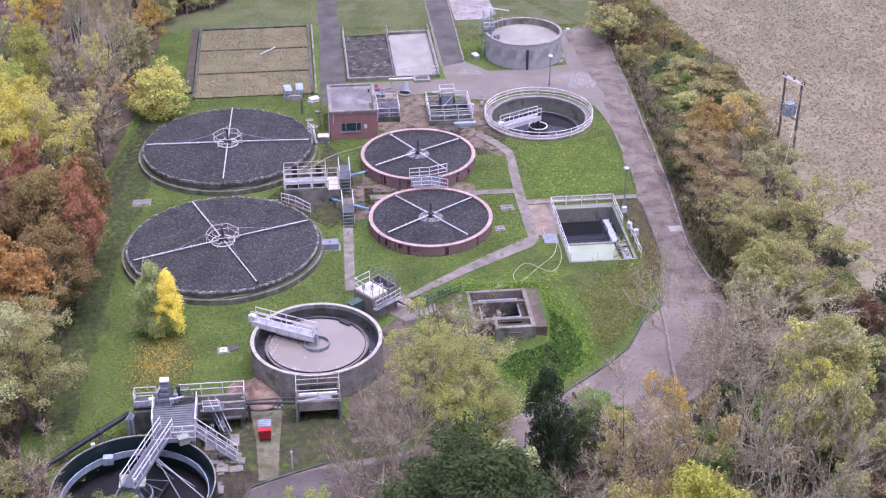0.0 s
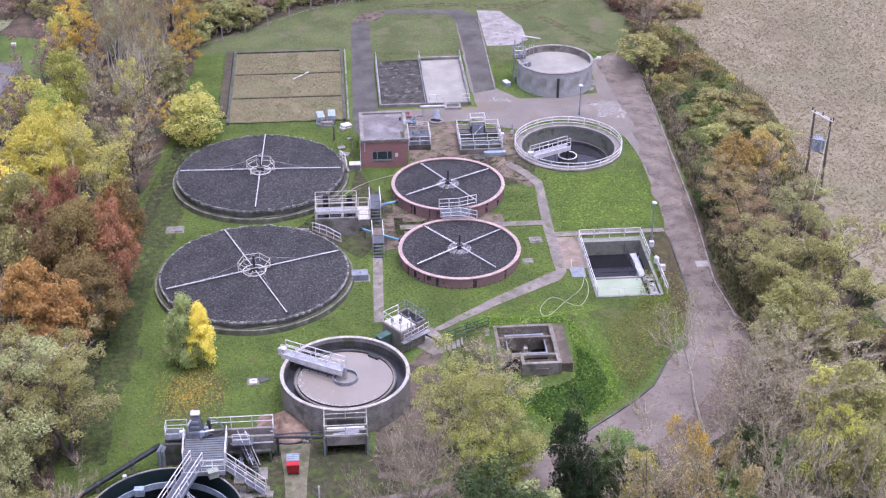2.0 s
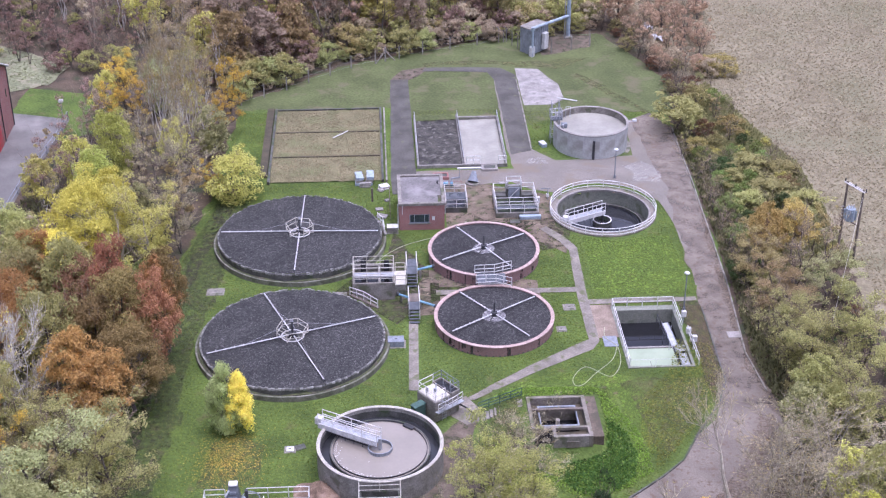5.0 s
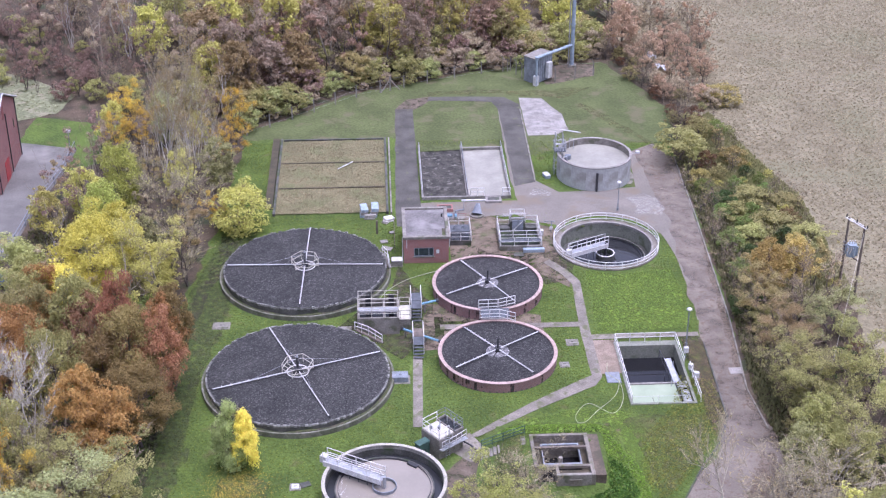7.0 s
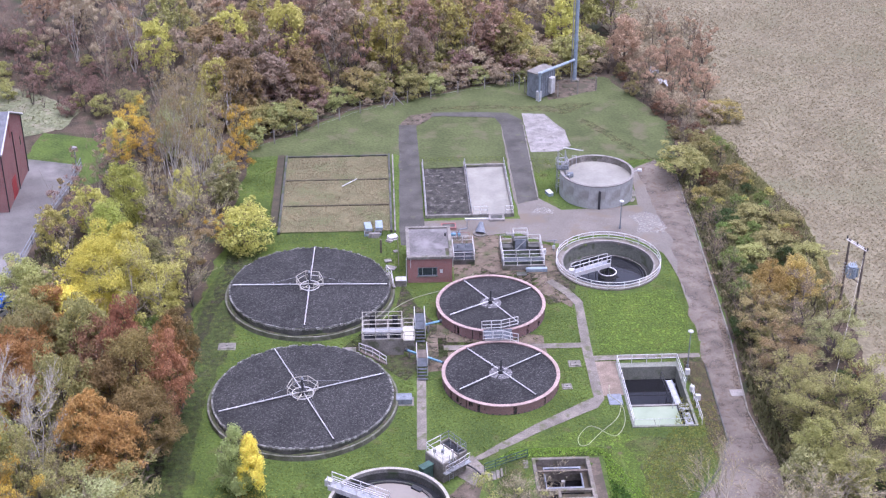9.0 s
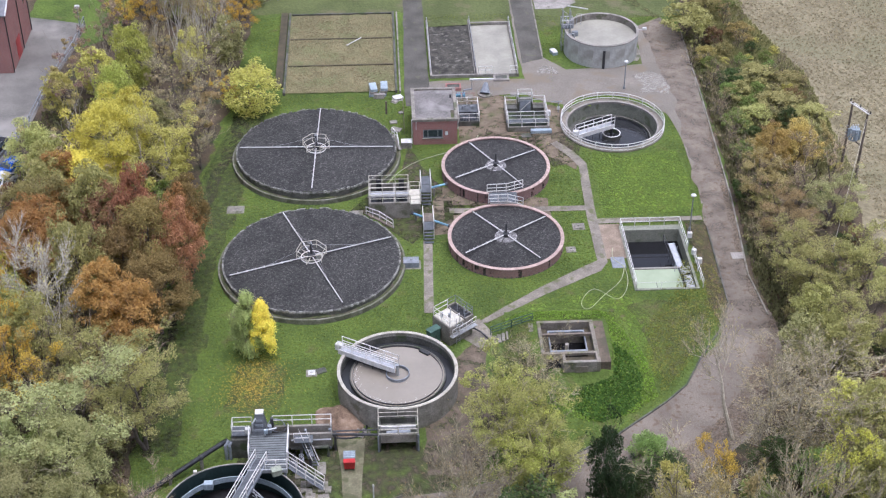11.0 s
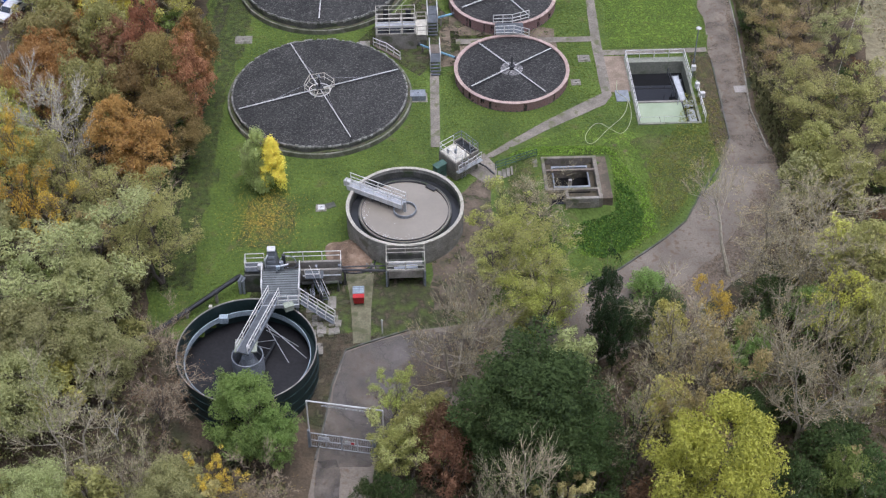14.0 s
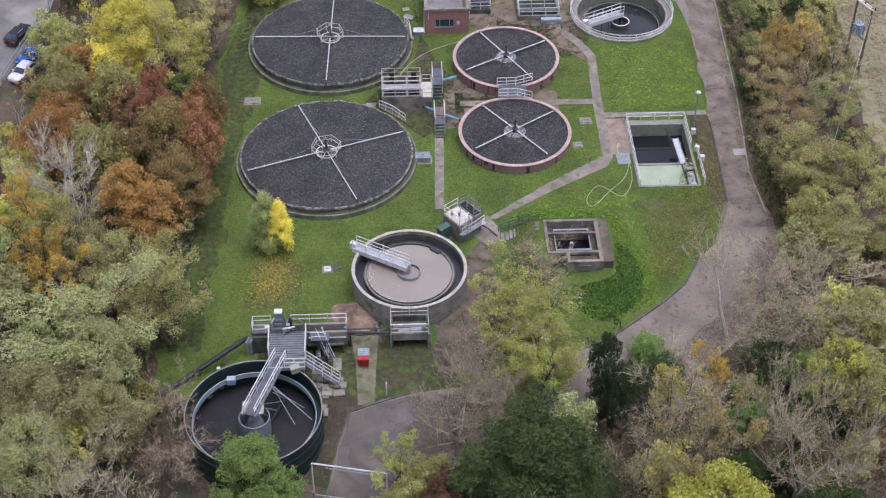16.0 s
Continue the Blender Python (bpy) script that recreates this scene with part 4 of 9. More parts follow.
def media_bed(r, z, dome=0.05, n=64, rings=20):
    bm = bmesh.new()
    mid, prev = bm.verts.new((0, 0, z + dome)), None
    for k in range(1, rings + 1):
        q = r * k / rings
        cur = []
        for i in range(n):
            a = 2 * math.pi * i / n
            x, y = q * math.cos(a), q * math.sin(a)
            cur.append(bm.verts.new((x, y, z + dome * (1 - (k / rings) ** 2) + 0.04 * noise.noise((x * 1.3, y * 1.3, r)))))
        for i in range(n):
            if prev:
                bm.faces.new((prev[i], cur[i], cur[(i + 1) % n], prev[(i + 1) % n]))
            else:
                bm.faces.new((mid, cur[i], cur[(i + 1) % n]))
        prev = cur
    return bm


def large_filter(x, y, z, angles, label):
    f = thing("trickling_filter", label, "filter bed", (x, y, 0), group="large round filter beds")
    part("outer_wall", ring(9.92, 10.12, -0.4, 0.62, 120), MOSSCONC, f, "weathered low concrete wall")
    part("ledge", ring(9.62, 9.92, 0.2, 0.66, 120, wob=0.2), MOSS, f, "mossy sloping ledge")
    part("inner_wall", ring(9.3, 9.62, 0.0, z - 0.12, 120), CONC_DARK, f)
    part("media", media_bed(9.45, z), MEDIA, f, "dark loose stone filter media", smooth=True)
    rnd = random.Random(int(x * 10 + y))
    blocks = []
    for k in range(6):
        blocks.append(mesh_of("edge_block", ring(9.46, 9.64, z - 0.2, z - 0.02 + 0.015 * k, 1, -1.0, 1.0), EDGE))
    a = 0.0
    while a < 360:
        o = part("edge_block", rnd.choice(blocks), None, f)
        o.rotation_euler.z = radians(a)
        o.scale.z = rnd.uniform(0.92, 1.06)
        a += 2.05 if rnd.random() < 0.72 else rnd.uniform(2.6, 5.0)
    hub = part("hub", rod((0, 0, z - 0.2), (0, 0, z + 0.55), 0.42, 20), DARKMETAL, f, "dark cast-iron centre column")
    part("column", rod((0, 0, z + 0.5), (0, 0, z + 1.9), 0.13, 12), DARKMETAL, hub)
    part("finial", rod((0, 0, z + 1.9), (0, 0, z + 2.15), 0.16, 12, r2=0.08), GALV, hub)
    part("base_ring", torus_rail(1.15, z + 0.12, 0.07, 40), RAIL, f)
    part("splash_ring", ring(0.55, 1.0, z, z + 0.06, 32), CONC_DARK, f)
    n, r = 6, 1.65
    corner = [(r * math.cos(radians(60 * i + angles[0] + 20)), r * math.sin(radians(60 * i + angles[0] + 20)), z + 0.25) for i in range(n)]
    railing(f, corner + corner[:1], 1.0, (1.0, 0.45), 5, 0.04, CREAM, "guard_rail")
    for i in range(0, n, 2):
        part("stay", rod((0, 0, z + 0.3), corner[i], 0.04), CREAM, f)
    arms(f, 9.2, z + 0.32, angles, 0.4, WHITE)
    for a in angles:
        c, s = math.cos(radians(a)), math.sin(radians(a))
        part("stay_cable", rod((0, 0, z + 1.7), (5 * c, 5 * s, z + 0.38), 0.012, 4), GALV, f)
    return f


large_filter(-8.83, 20.85, 1.23, (112, 20, 200, 292), "large round stone filter bed with four white spray arms")
large_filter(-8.82, 43.03, 1.40, (88, 358, 178, 268), "large round stone filter bed beside the wood, white spray arms")


def brick_filter(x, y, z, angles, label):
    f = thing("brick_filter", label, "filter bed", (x, y, 0), group="round brick filter beds")
    part("brick_wall", ring(6.08, 6.36, -0.4, z - 0.1, 96), BRICK_OLD, f, "old stained red brick wall")
    seg = mesh_of("coping_stone", ring(6.04, 6.44, z - 0.1, z, 3, -3.68, 3.68), COPING)
    for i in range(48):
        o = part("coping_stone", seg, None, f)
        o.rotation_euler.z = radians(7.5 * i)
    bm = bmesh.new()
    rnd = random.Random(int(x + y))
    part("media", media_bed(6.08, z - 0.18), MEDIA_WET, f, "dark loose stone filter media", smooth=True)
    part("splash_bed", ring(0.2, 1.25, z - 0.2, z - 0.095, 40, wob=0.06), SPLASH, f, "paler stones round the column")
    hub = part("hub", rod((0, 0, z - 0.3), (0, 0, z + 0.35), 0.34, 18), DARKMETAL, f, "dark iron centre column")
    part("column", rod((0, 0, z + 0.3), (0, 0, z + 1.55), 0.1, 12), DARKMETAL, hub)
    arms(f, 5.75, z + 0.2, angles, 0.3, WHITE)
    # drain openings round the foot of the wall
    slot = mesh_of("drain_opening", box(6.3, 6.375, -0.10, 0.10, 0.03, 0.2, bm=bm), CONC_DARK)
    for i in range(30):
        o = part("drain_opening", slot, None, f)
        o.rotation_euler.z = radians(180 + 6 * i + rnd.uniform(-1, 1))
    for a in (rnd.uniform(180, 360) for _ in range(16)):
        o = part("stain", ring(6.355, 6.368, rnd.uniform(0.0, 0.5), z - 0.12, 3, a, a + rnd.uniform(1, 4)), STAIN, f)
    return f


brick_filter(12.50, 23.99, 1.25, (126, 306, 215, 35), "round brick-walled bed of dark stones with four white spray arms")
brick_filter(12.49, 38.39, 1.43, (120, 300, 210, 30), "round brick-walled bed of dark stones beside the pump house")


def bridge(parent, a, b, z, w, mat, rail_h=1.1, plate=True, deck=None):
    """A walkway beam with rails on both sides from a to b."""
    a, b = Vector((*a, z)), Vector((*b, z))
    d = (b - a).normalized()
    n = Vector((-d.y, d.x, 0)) * w / 2
    def slab(p, q, half, z0, z1):
        bm = bmesh.new()
        s = Vector((-d.y, d.x, 0)) * half
        vs = [bm.verts.new(v + Vector((0, 0, zz))) for zz in (z0, z1) for v in (p - s, p + s, q + s, q - s)]
        for f in ((0, 1, 2, 3), (7, 6, 5, 4), (0, 4, 5, 1), (1, 5, 6, 2), (2, 6, 7, 3), (3, 7, 4, 0)):
            bm.faces.new([vs[i] for i in f])
        bmesh.ops.recalc_face_normals(bm, faces=bm.faces)
        return bm
    part("deck", slab(a, b, w / 2, -0.06, 0.0), deck or DECK, parent)
    for s in (-1, 1):
        part("side_beam", slab(a + n * s, b + n * s, 0.05, -0.45 if plate else -0.28, 0.10 if plate else 0.02), mat, parent)
        railing(parent, [a + n * s * 0.96, b + n * s * 0.96], rail_h, (1.0, 0.55), 1.5, 0.042, RAIL)
    return a, b, d


def settling_tank():
    t = thing("settling_tank", "round concrete settling tank with grey-brown liquor and a half bridge", "tank")
    part("wall", ring(5.5, 5.8, -0.6, 2.77, 120), CONC_STAIN, t, "streaked grey concrete wall")
    part("tide_band", ring(5.46, 5.5, 1.5, 2.45, 96), CONC_DARK, t, "dark slimed band inside the wall")
    part("rim", ring(5.5, 5.82, 2.77, 2.84, 120), RIMCONC, t, "pale concrete rim")
    part("channel_floor", ring(4.62, 5.5, 1.3, 1.5, 96), CONC_DARK, t)
    part("channel_water", ring(4.62, 5.5, 1.5, 1.72, 96), CLEARWATER, t)
    part("weir_wall", ring(4.5, 4.62, 1.2, 2.12, 96), CONC_DARK, t)
    part("scum_board", ring(4.30, 4.34, 1.9, 2.2, 96), DARKMETAL, t)
    part("liquor", disc(4.5, 2.05), SLUDGE, t, "still grey-brown liquor")
    rnd, foam = random.Random(8), bmesh.new()
    for k in range(130):
        a, q = rnd.gauss(3.9, 0.7), 4.27 - abs(rnd.gauss(0, 0.25 if k < 122 else 1.6))
        s = rnd.uniform(0.02, 0.055)
        bmesh.ops.create_circle(foam, cap_ends=True, segments=5, radius=s, matrix=Matrix.Translation((q * math.cos(a), q * math.sin(a), 2.062 + 0.001 * (k % 7))) @ Matrix.Diagonal((1, rnd.uniform(0.4, 1), 1, 1)))
    part("foam", foam, WHITE, t, "flecks of pale foam")["kind"] = "stuff"
    drum = part("stilling_drum", ring(1.06, 1.14, 1.6, 2.38, 40), GREYSTEEL, t)
    part("column", rod((0, 0, 1.8), (0, 0, 3.3), 0.16, 12), GALV, drum)
    a, b, d = bridge(t, (-5.5, 3.15), (-0.1, -0.05), 3.12, 0.85, WHITE, deck=GALV)
    for f in (0.3, 0.45, 0.6, 0.75):
        p = a.lerp(b, f)
        for s in (-0.3, 0.3):
            q = p + Vector((-d.y, d.x, 0)) * s
            part("scraper_post", rod(q, (q.x, q.y, 1.9), 0.035), DARKMETAL, t)
    p = a.lerp(b, 0.52)
    bl = part("scraper_blade", box(-2.0, 2.0, -0.02, 0.02, -0.2, 0.05), DARKMETAL, t)
    bl.matrix_basis = Matrix.Translation((p.x, p.y, 2.1)) @ Matrix.Rotation(math.atan2(d.y, d.x), 4, "Z")
    motor = part("drive_unit", box(-0.35, 0.35, -0.3, 0.3, 0, 0.75, 0.05), WHITE, t, "white drive unit at the bridge's end")
    motor.matrix_basis = Matrix.Translation((-5.6, 3.2, 2.85)) @ Matrix.Rotation(math.atan2(d.y, d.x), 4, "Z")
    part("wheel", rod((-5.35, 3.35, 2.97), (-5.25, 3.52, 2.97), 0.16, 14), RUBBER, t)
    sb = part("scum_box", box(-0.55, 0.55, -0.2, 0.2, -0.1, 0.16), DARKMETAL, t)
    sb.matrix_basis = Matrix.Translation((2.7, 3.2, 2.1)) @ Matrix.Rotation(radians(-40), 4, "Z")


settling_tank()


def sunken_tank():
    x, y, g = 28.0, 49.11, -0.12
    t = thing("sunken_tank", "round sunken settling tank with a ring of handrails and dark water", "tank", (x, y, 0))
    part("wall", ring(5.72, 6.0, -3.0, g + 0.12, 96), ALGAE_CONC, t, "grey-green concrete wall")
    part("coping", ring(5.8, 6.55, g - 0.2, g + 0.29, 96), PATHCONC, t, "earth-stained coping")
    part("inner_edge", ring(5.6, 5.84, g + 0.1, g + 0.36, 96), CONC_PALE, t)
    part("channel", ring(4.95, 5.72, -2.3, -1.75, 96), CONC_DARK, t)
    part("weir_wall", ring(4.85, 4.97, -2.6, -1.45, 96), CONC_DARK, t)
    part("weir_lip", ring(4.88, 4.94, -1.45, -1.41, 96), CONC_PALE, t)
    part("scum_board", ring(4.5, 4.54, -1.8, -1.4, 96), DARKMETAL, t)
    part("water", disc(4.86, -1.62), CLEARWATER, t, "still dark water")
    for frac in (1.0, 0.62, 0.25):
        part("ring_rail", torus_rail(6.46, g + 0.2 + 1.05 * frac, 0.05, 80), RAIL, t)
    for i in range(20):
        a = 2 * math.pi * (i + 0.5) / 20
        o = part("post", post_mesh(1.1, 0.045, RAIL), None, t)
        o.location = (6.46 * math.cos(a), 6.46 * math.sin(a), g + 0.15)
    a, b, d = bridge(t, (-4.75, -2.3), (0.1, 0.1), 0.25, 0.8, RAIL, deck=GALV)
    for f in (0.25, 0.45, 0.65, 0.85):
        p = a.lerp(b, f)
        part("scraper_post", rod(p, (p.x, p.y, -1.9), 0.035), DARKMETAL, t)
    drum = part("stilling_drum", ring(1.05, 1.13, -1.9, -1.1, 40), CONC_DARK, t)
    part("drum_rim", ring(1.02, 1.16, -1.1, -1.02, 40), RAIL, drum)
    part("column", rod((0, 0, -1.6), (0, 0, 0.3), 0.17, 12), DARKMETAL, drum)
    part("drive_unit", box(-5.2, -4.5, -2.6, -2.0, 0.1, 0.75, 0.06), WHITE, t)


sunken_tank()


def sludge_tank():
    x, y, g = 29.38, 69.9, -0.85
    t = thing("sludge_tank", "tall round grey concrete tank full of pale liquor", "tank", (x, y, 0))
    n = 14
    panel = mesh_of("wall_panel", ring(4.78, 5.0, g - 0.3, 2.76, 6, -180 / n + 0.12, 180 / n - 0.12), TANKCONC)
    for i in range(n):
        o = part("wall_panel", panel, None, t, "")
        o.rotation_euler.z = radians(360 / n * i + 6)
    part("inner_skin", ring(4.72, 4.80, g, 2.78, 96), CONC, t)
    part("rim", ring(4.72, 5.06, 2.76, 2.86, 96), CONC_PALE, t, "pale rim")
    part("foot", ring(5.0, 5.5, g - 0.3, g + 0.18, 96), CONC, t)
    part("liquor", disc(4.73, 1.95), GREYWATER, t, "pale grey liquor")
    part("downpipe", box(-0.42, -0.12, -5.22, -5.0, g, 2.2, 0.03), DARKMETAL, t)
    part("plinth", box(-1.2, 0.6, -6.1, -5.2, g - 0.2, g + 0.15), CONC, t)
    p = Vector((-4.75, 0.9, 0))
    for dx, dy in ((-0.6, -0.6), (0.6, -0.6), (0.6, 0.6), (-0.6, 0.6)):
        part("tower_leg", rod((p.x + dx, p.y + dy, g), (p.x + dx * 0.8, p.y + dy * 0.8, 5.4), 0.05), GALV, t)
    for z in (0.4, 1.6, 2.9, 4.1):
        bm = bmesh.new()
        c = [(p.x + dx, p.y + dy, z) for dx, dy in ((-0.6, -0.6), (0.6, -0.6), (0.6, 0.6), (-0.6, 0.6))]
        for a, b in zip(c, c[1:] + c[:1]):
            rod(a, b, 0.035, 6, bm)
            rod(a, (b[0], b[1], z + 1.1), 0.025, 5, bm)
        part("tower_brace", bm, GALV, t)
    part("platform", box(p.x - 0.7, p.x + 0.9, p.y - 0.7, p.y + 0.7, 2.95, 3.02), DECK, t)
    railing(t, [(p.x - 0.7, p.y - 0.7, 3.0), (p.x + 0.9, p.y - 0.7, 3.0), (p.x + 0.9, p.y + 0.7, 3.0), (p.x - 0.7, p.y + 0.7, 3.0)], 1.1, (1.0, 0.5), 0.8, 0.042, GALV)
    part("swing_arm", pipe([(p.x + 0.2, p.y + 0.6, 5.7), (p.x + 2.9, p.y + 0.3, 5.3)], 0.08), WHITE, t)
    part("inlet_pipe", pipe([(p.x + 0.1, -1.6, g), (p.x + 0.1, -1.6, 3.0), (p.x + 0.8, -1.4, 3.0), (p.x + 0.9, -1.35, 2.2)], 0.1), GALV, t)
    part("mixer", box(-4.0, -3.2, -0.2, 0.3, 1.9, 2.6, 0.05), GREYSTEEL, t)
    part("rail_bracket", pipe([(-3.0, 3.2, 1.9), (-3.0, 3.2, 3.6), (-2.4, 3.2, 3.6), (-2.4, 3.2, 2.0)], 0.04), GALV, t)


sludge_tank()


def steel_tank():
    x, y = -14.7, -17.6
    g, top = -2.5, 1.9
    t = thing("steel_tank", "dark green steel tank with an overhead bridge and inner weir ring", "tank", (x, y, 0))
    n = 16
    sheet = mesh_of("wall_sheet", ring(6.26, 6.32, g, top - 0.03, 8, -180 / n + 0.1, 180 / n - 0.1), TANKGREEN)
    for i in range(n):
        o = part("wall_sheet", sheet, None, t)
        o.rotation_euler.z = radians(360 / n * i)
    part("lining", ring(6.20, 6.27, g, top - 0.05, 96), TANKGREEN, t)
    part("rim", ring(6.24, 6.34, top - 0.04, top + 0.03, 96), CONC_PALE, t, "pale grey steel rim")
    for z in (-1.4, -0.3, 0.8):
        part("stiffener", ring(6.32, 6.40, z, z + 0.08, 96), TANKGREEN, t)
    part("launder", ring(5.72, 6.2, 0.35, 0.42, 96), TANKGREEN, t)
    part("weir_plate", ring(5.66, 5.74, 0.35, 0.95, 96), PALEBLUE, t, "pale blue-grey weir plate")
    part("weir_box", box(-2.9, -2.1, 4.7, 5.3, 0.3, 1.0, 0.03), PALEBLUE, t)
    part("sludge", disc(6.2, -0.9), DRYTANK, t, "dark settled sludge")
    part("stilling_drum", ring(1.35, 1.45, -0.9, 1.1, 32), GREYSTEEL, t)
    part("centre_cone", rod((0, 0, -0.9), (0, 0, 0.9), 1.2, 24, r2=0.5), GREYSTEEL, t)
    part("drive_head", rod((0, 0, 1.6), (0, 0, 2.5), 0.5, 16), GALV, t)
    part("drive_plate", box(-1.0, 1.0, -0.8, 0.8, 2.25, 2.4), GREENGREY, t)
    # scraper: a long dark beam with stays
    part("scraper_arm", pipe([(0.2, -2.2, -0.55), (2.4, 3.4, -0.55)], 0.16), BLACK, t)
    for f in (0.55, 0.75, 0.95):
        part("stay", rod((0.1, 0.4, 2.2), (0.2 + 2.2 * f, -2.2 + 5.6 * f, -0.4), 0.04), GALV, t)
    part("stay", rod((0.0, 0.2, 2.0), (1.0, 0.6, -0.8), 0.06), GALV, t)
    # bridge from the tower to the centre
    bridge(t, (2.3, 6.0), (-0.25, -1.1), 2.62, 1.1, GREYSTEEL, 1.1, False)
    part("lamp_ball", rod((0.3, -0.6, 2.7), (0.3, -0.6, 3.0), 0.14, 12), WHITE, t)
    part("cover_plate", box(3.0, 4.1, 4.6, 5.4, 2.2, 2.32, 0.02), GREENGREY, t)
    for q in ((2.6, 3.6), (4.4, 2.4), (3.6, 0.4), (5.2, 0.9)):
        part("stay", rod((1.4 + 0.1 * q[1], 3.2 - 0.4 * q[1], 2.4), (q[0], q[1], -0.6), 0.045), GALV, t)
    part("bracket", box(-3.75, -3.45, 5.2, 5.5, 1.9, 2.1), CREAM, t)


steel_tank()

# ---- buildings, chambers and steelwork ----
def bridge_tower():
    t = thing("access_tower", "grey steel platform with stairs and handrails over the dark steel tank", "platform")
    z = 2.6
    part("deck", box(-13.6, -10.05, -12.9, -8.2, z - 0.12, z), GRATING, t, "grey open-grating deck")
    part("front_fascia", box(-13.6, -10.05, -13.0, -12.9, z - 0.35, z + 0.05), GALV, t)
    bar = mesh_of("grating_bar", box(-1.75, 1.75, -0.02, 0.02, 0.0, 0.03), DARKMETAL)
    for k in range(15):
        part("grating_bar", bar, None, t).location = (-11.82, -12.7 + 0.31 * k, z)
    part("landing", box(-15.3, -13.6, -8.4, -7.1, z - 0.12, z), DECK, t)
    part("concrete_base", box(-15.4, -13.4, -8.6, -6.9, -0.6, z - 0.35, 0.04), CONC_DARK, t, "damp stained concrete base")
    part("channel_wall", box(-13.4, -6.2, -8.4, -8.15, 0.9, z - 0.1), CONC, t)
    part("channel_wall", box(-13.4, -6.2, -7.3, -7.05, 0.9, z - 0.1), CONC, t)
    part("channel_floor", box(-13.4, -6.2, -8.15, -7.3, 0.9, 1.5), CONC_DARK, t)
    for x, y in ((-13.3, -12.6), (-10.3, -12.6), (-13.3, -9.2), (-10.3, -9.2), (-6.4, -7.75), (-8.6, -7.75)):
        part("leg", box(x - 0.11, x + 0.11, y - 0.11, y + 0.11, gz(x, y) - 0.2, z - 0.12), GREYSTEEL, t)
    for x in (-15.9, -15.55):
        part("riser_pipe", pipe([(x, -8.7, gz(x, -8.7) - 0.2), (x, -8.7, 1.7), (x + 0.3, -8.4, 2.1)], 0.16, 10), GREYSTEEL, t)
    railing(t, [(-15.25, -8.35, z), (-15.25, -7.15, z), (-13.5, -7.15, z)], 1.1, (1.0, 0.5), 1.2)
    railing(t, [(-15.25, -8.35, z), (-13.65, -8.35, z), (-13.55, -11.6, z)], 1.1, (1.0, 0.5), 1.6)
    railing(t, [(-11.6, -7.1, z), (-6.25, -7.1, z), (-6.25, -8.3, z)], 1.1, (1.0, 0.5), 1.9)
    railing(t, [(-10.1, -8.25, z), (-10.1, -11.9, z)], 1.1, (1.0, 0.5), 1.8)
    railing(t, [(-12.0, -12.85, z), (-10.1, -12.85, z)], 1.1, (1.0, 0.5), 1.0)
    # stairs down
    a, b = Vector((-10.05, -12.25, z)), Vector((-6.9, -12.7, gz(-6.9, -12.7)))
    for s in (-0.42, 0.42):
        o = Vector((0.06 * s, s, 0))
        part("stringer", rod(a + o, b + o, 0.07, 4), GREYSTEEL, t)
        railing(t, [a + o, b + o], 1.05, (1.0, 0.5), 1.1)
    step = mesh_of("tread", box(-0.13, 0.13, -0.42, 0.42, -0.02, 0.02), DECK)
    for i in range(1, 14):
        o = part("tread", step, None, t)
        o.location = a.lerp(b, i / 14)
    # steep ladder stair at the side
    a, b = Vector((-8.9, -8.5, z - 0.2)), Vector((-7.7, -10.2, gz(-7.7, -10.2)))
    for s in (-0.3, 0.3):
        part("stringer", rod(a + Vector((s, 0, 0)), b + Vector((s, 0, 0)), 0.05, 4), GREYSTEEL, t)
        part("hand_rail", rod(a + Vector((s, 0, 0.9)), b + Vector((s, 0, 0.9)), 0.03), RAIL, t)
    small = mesh_of("rung", box(-0.3, 0.3, -0.08, 0.08, -0.02, 0.02), DECK)
    for i in range(1, 11):
        o = part("rung", small, None, t)
        o.location = a.lerp(b, i / 11)
    part("side_platform", box(-9.6, -7.9, -9.4, -8.4, z - 0.25, z - 0.18), DECK, t)
    railing(t, [(-9.6, -9.35, z - 0.2), (-8.2, -9.35, z - 0.2)], 1.1, (1.0, 0.5), 1.4)


bridge_tower()


def inlet_pipework():
    t = thing("inlet_pipework", "dark valves and pipes between the platform and the channel", "pipework")
    for k, (x, y) in enumerate(((-9.7, -9.9), (-9.0, -9.5), (-8.2, -9.2))):
        g = gz(x, y)
        part("riser", pipe([(x, y - 0.9, g - 0.1), (x, y - 0.9, 0.6 + 0.2 * k), (x, y + 0.6, 0.9 + 0.2 * k)], 0.14, 10), DARKMETAL, t)
        part("valve_body", rod((x, y - 0.6, 0.55 + 0.2 * k), (x, y - 0.2, 0.6 + 0.2 * k), 0.24, 12), GREYSTEEL, t)
        wheel = part("hand_wheel", torus_rail(0.2, 0, 0.03, 18), GREYSTEEL, t)
        wheel.location = (x, y - 0.4, 1.15 + 0.2 * k)
        part("spindle", rod((x, y - 0.4, 0.6 + 0.2 * k), (x, y - 0.4, 1.2 + 0.2 * k), 0.035), GALV, t)
    part("header_pipe", pipe([(-10.0, -8.75, 1.2), (-6.6, -8.75, 1.2), (-6.6, -8.75, 0.0)], 0.16, 12), CONC_DARK, t)
    part("cable_tray", box(-9.9, -6.3, -8.62, -8.45, 1.9, 1.96), GALV, t)


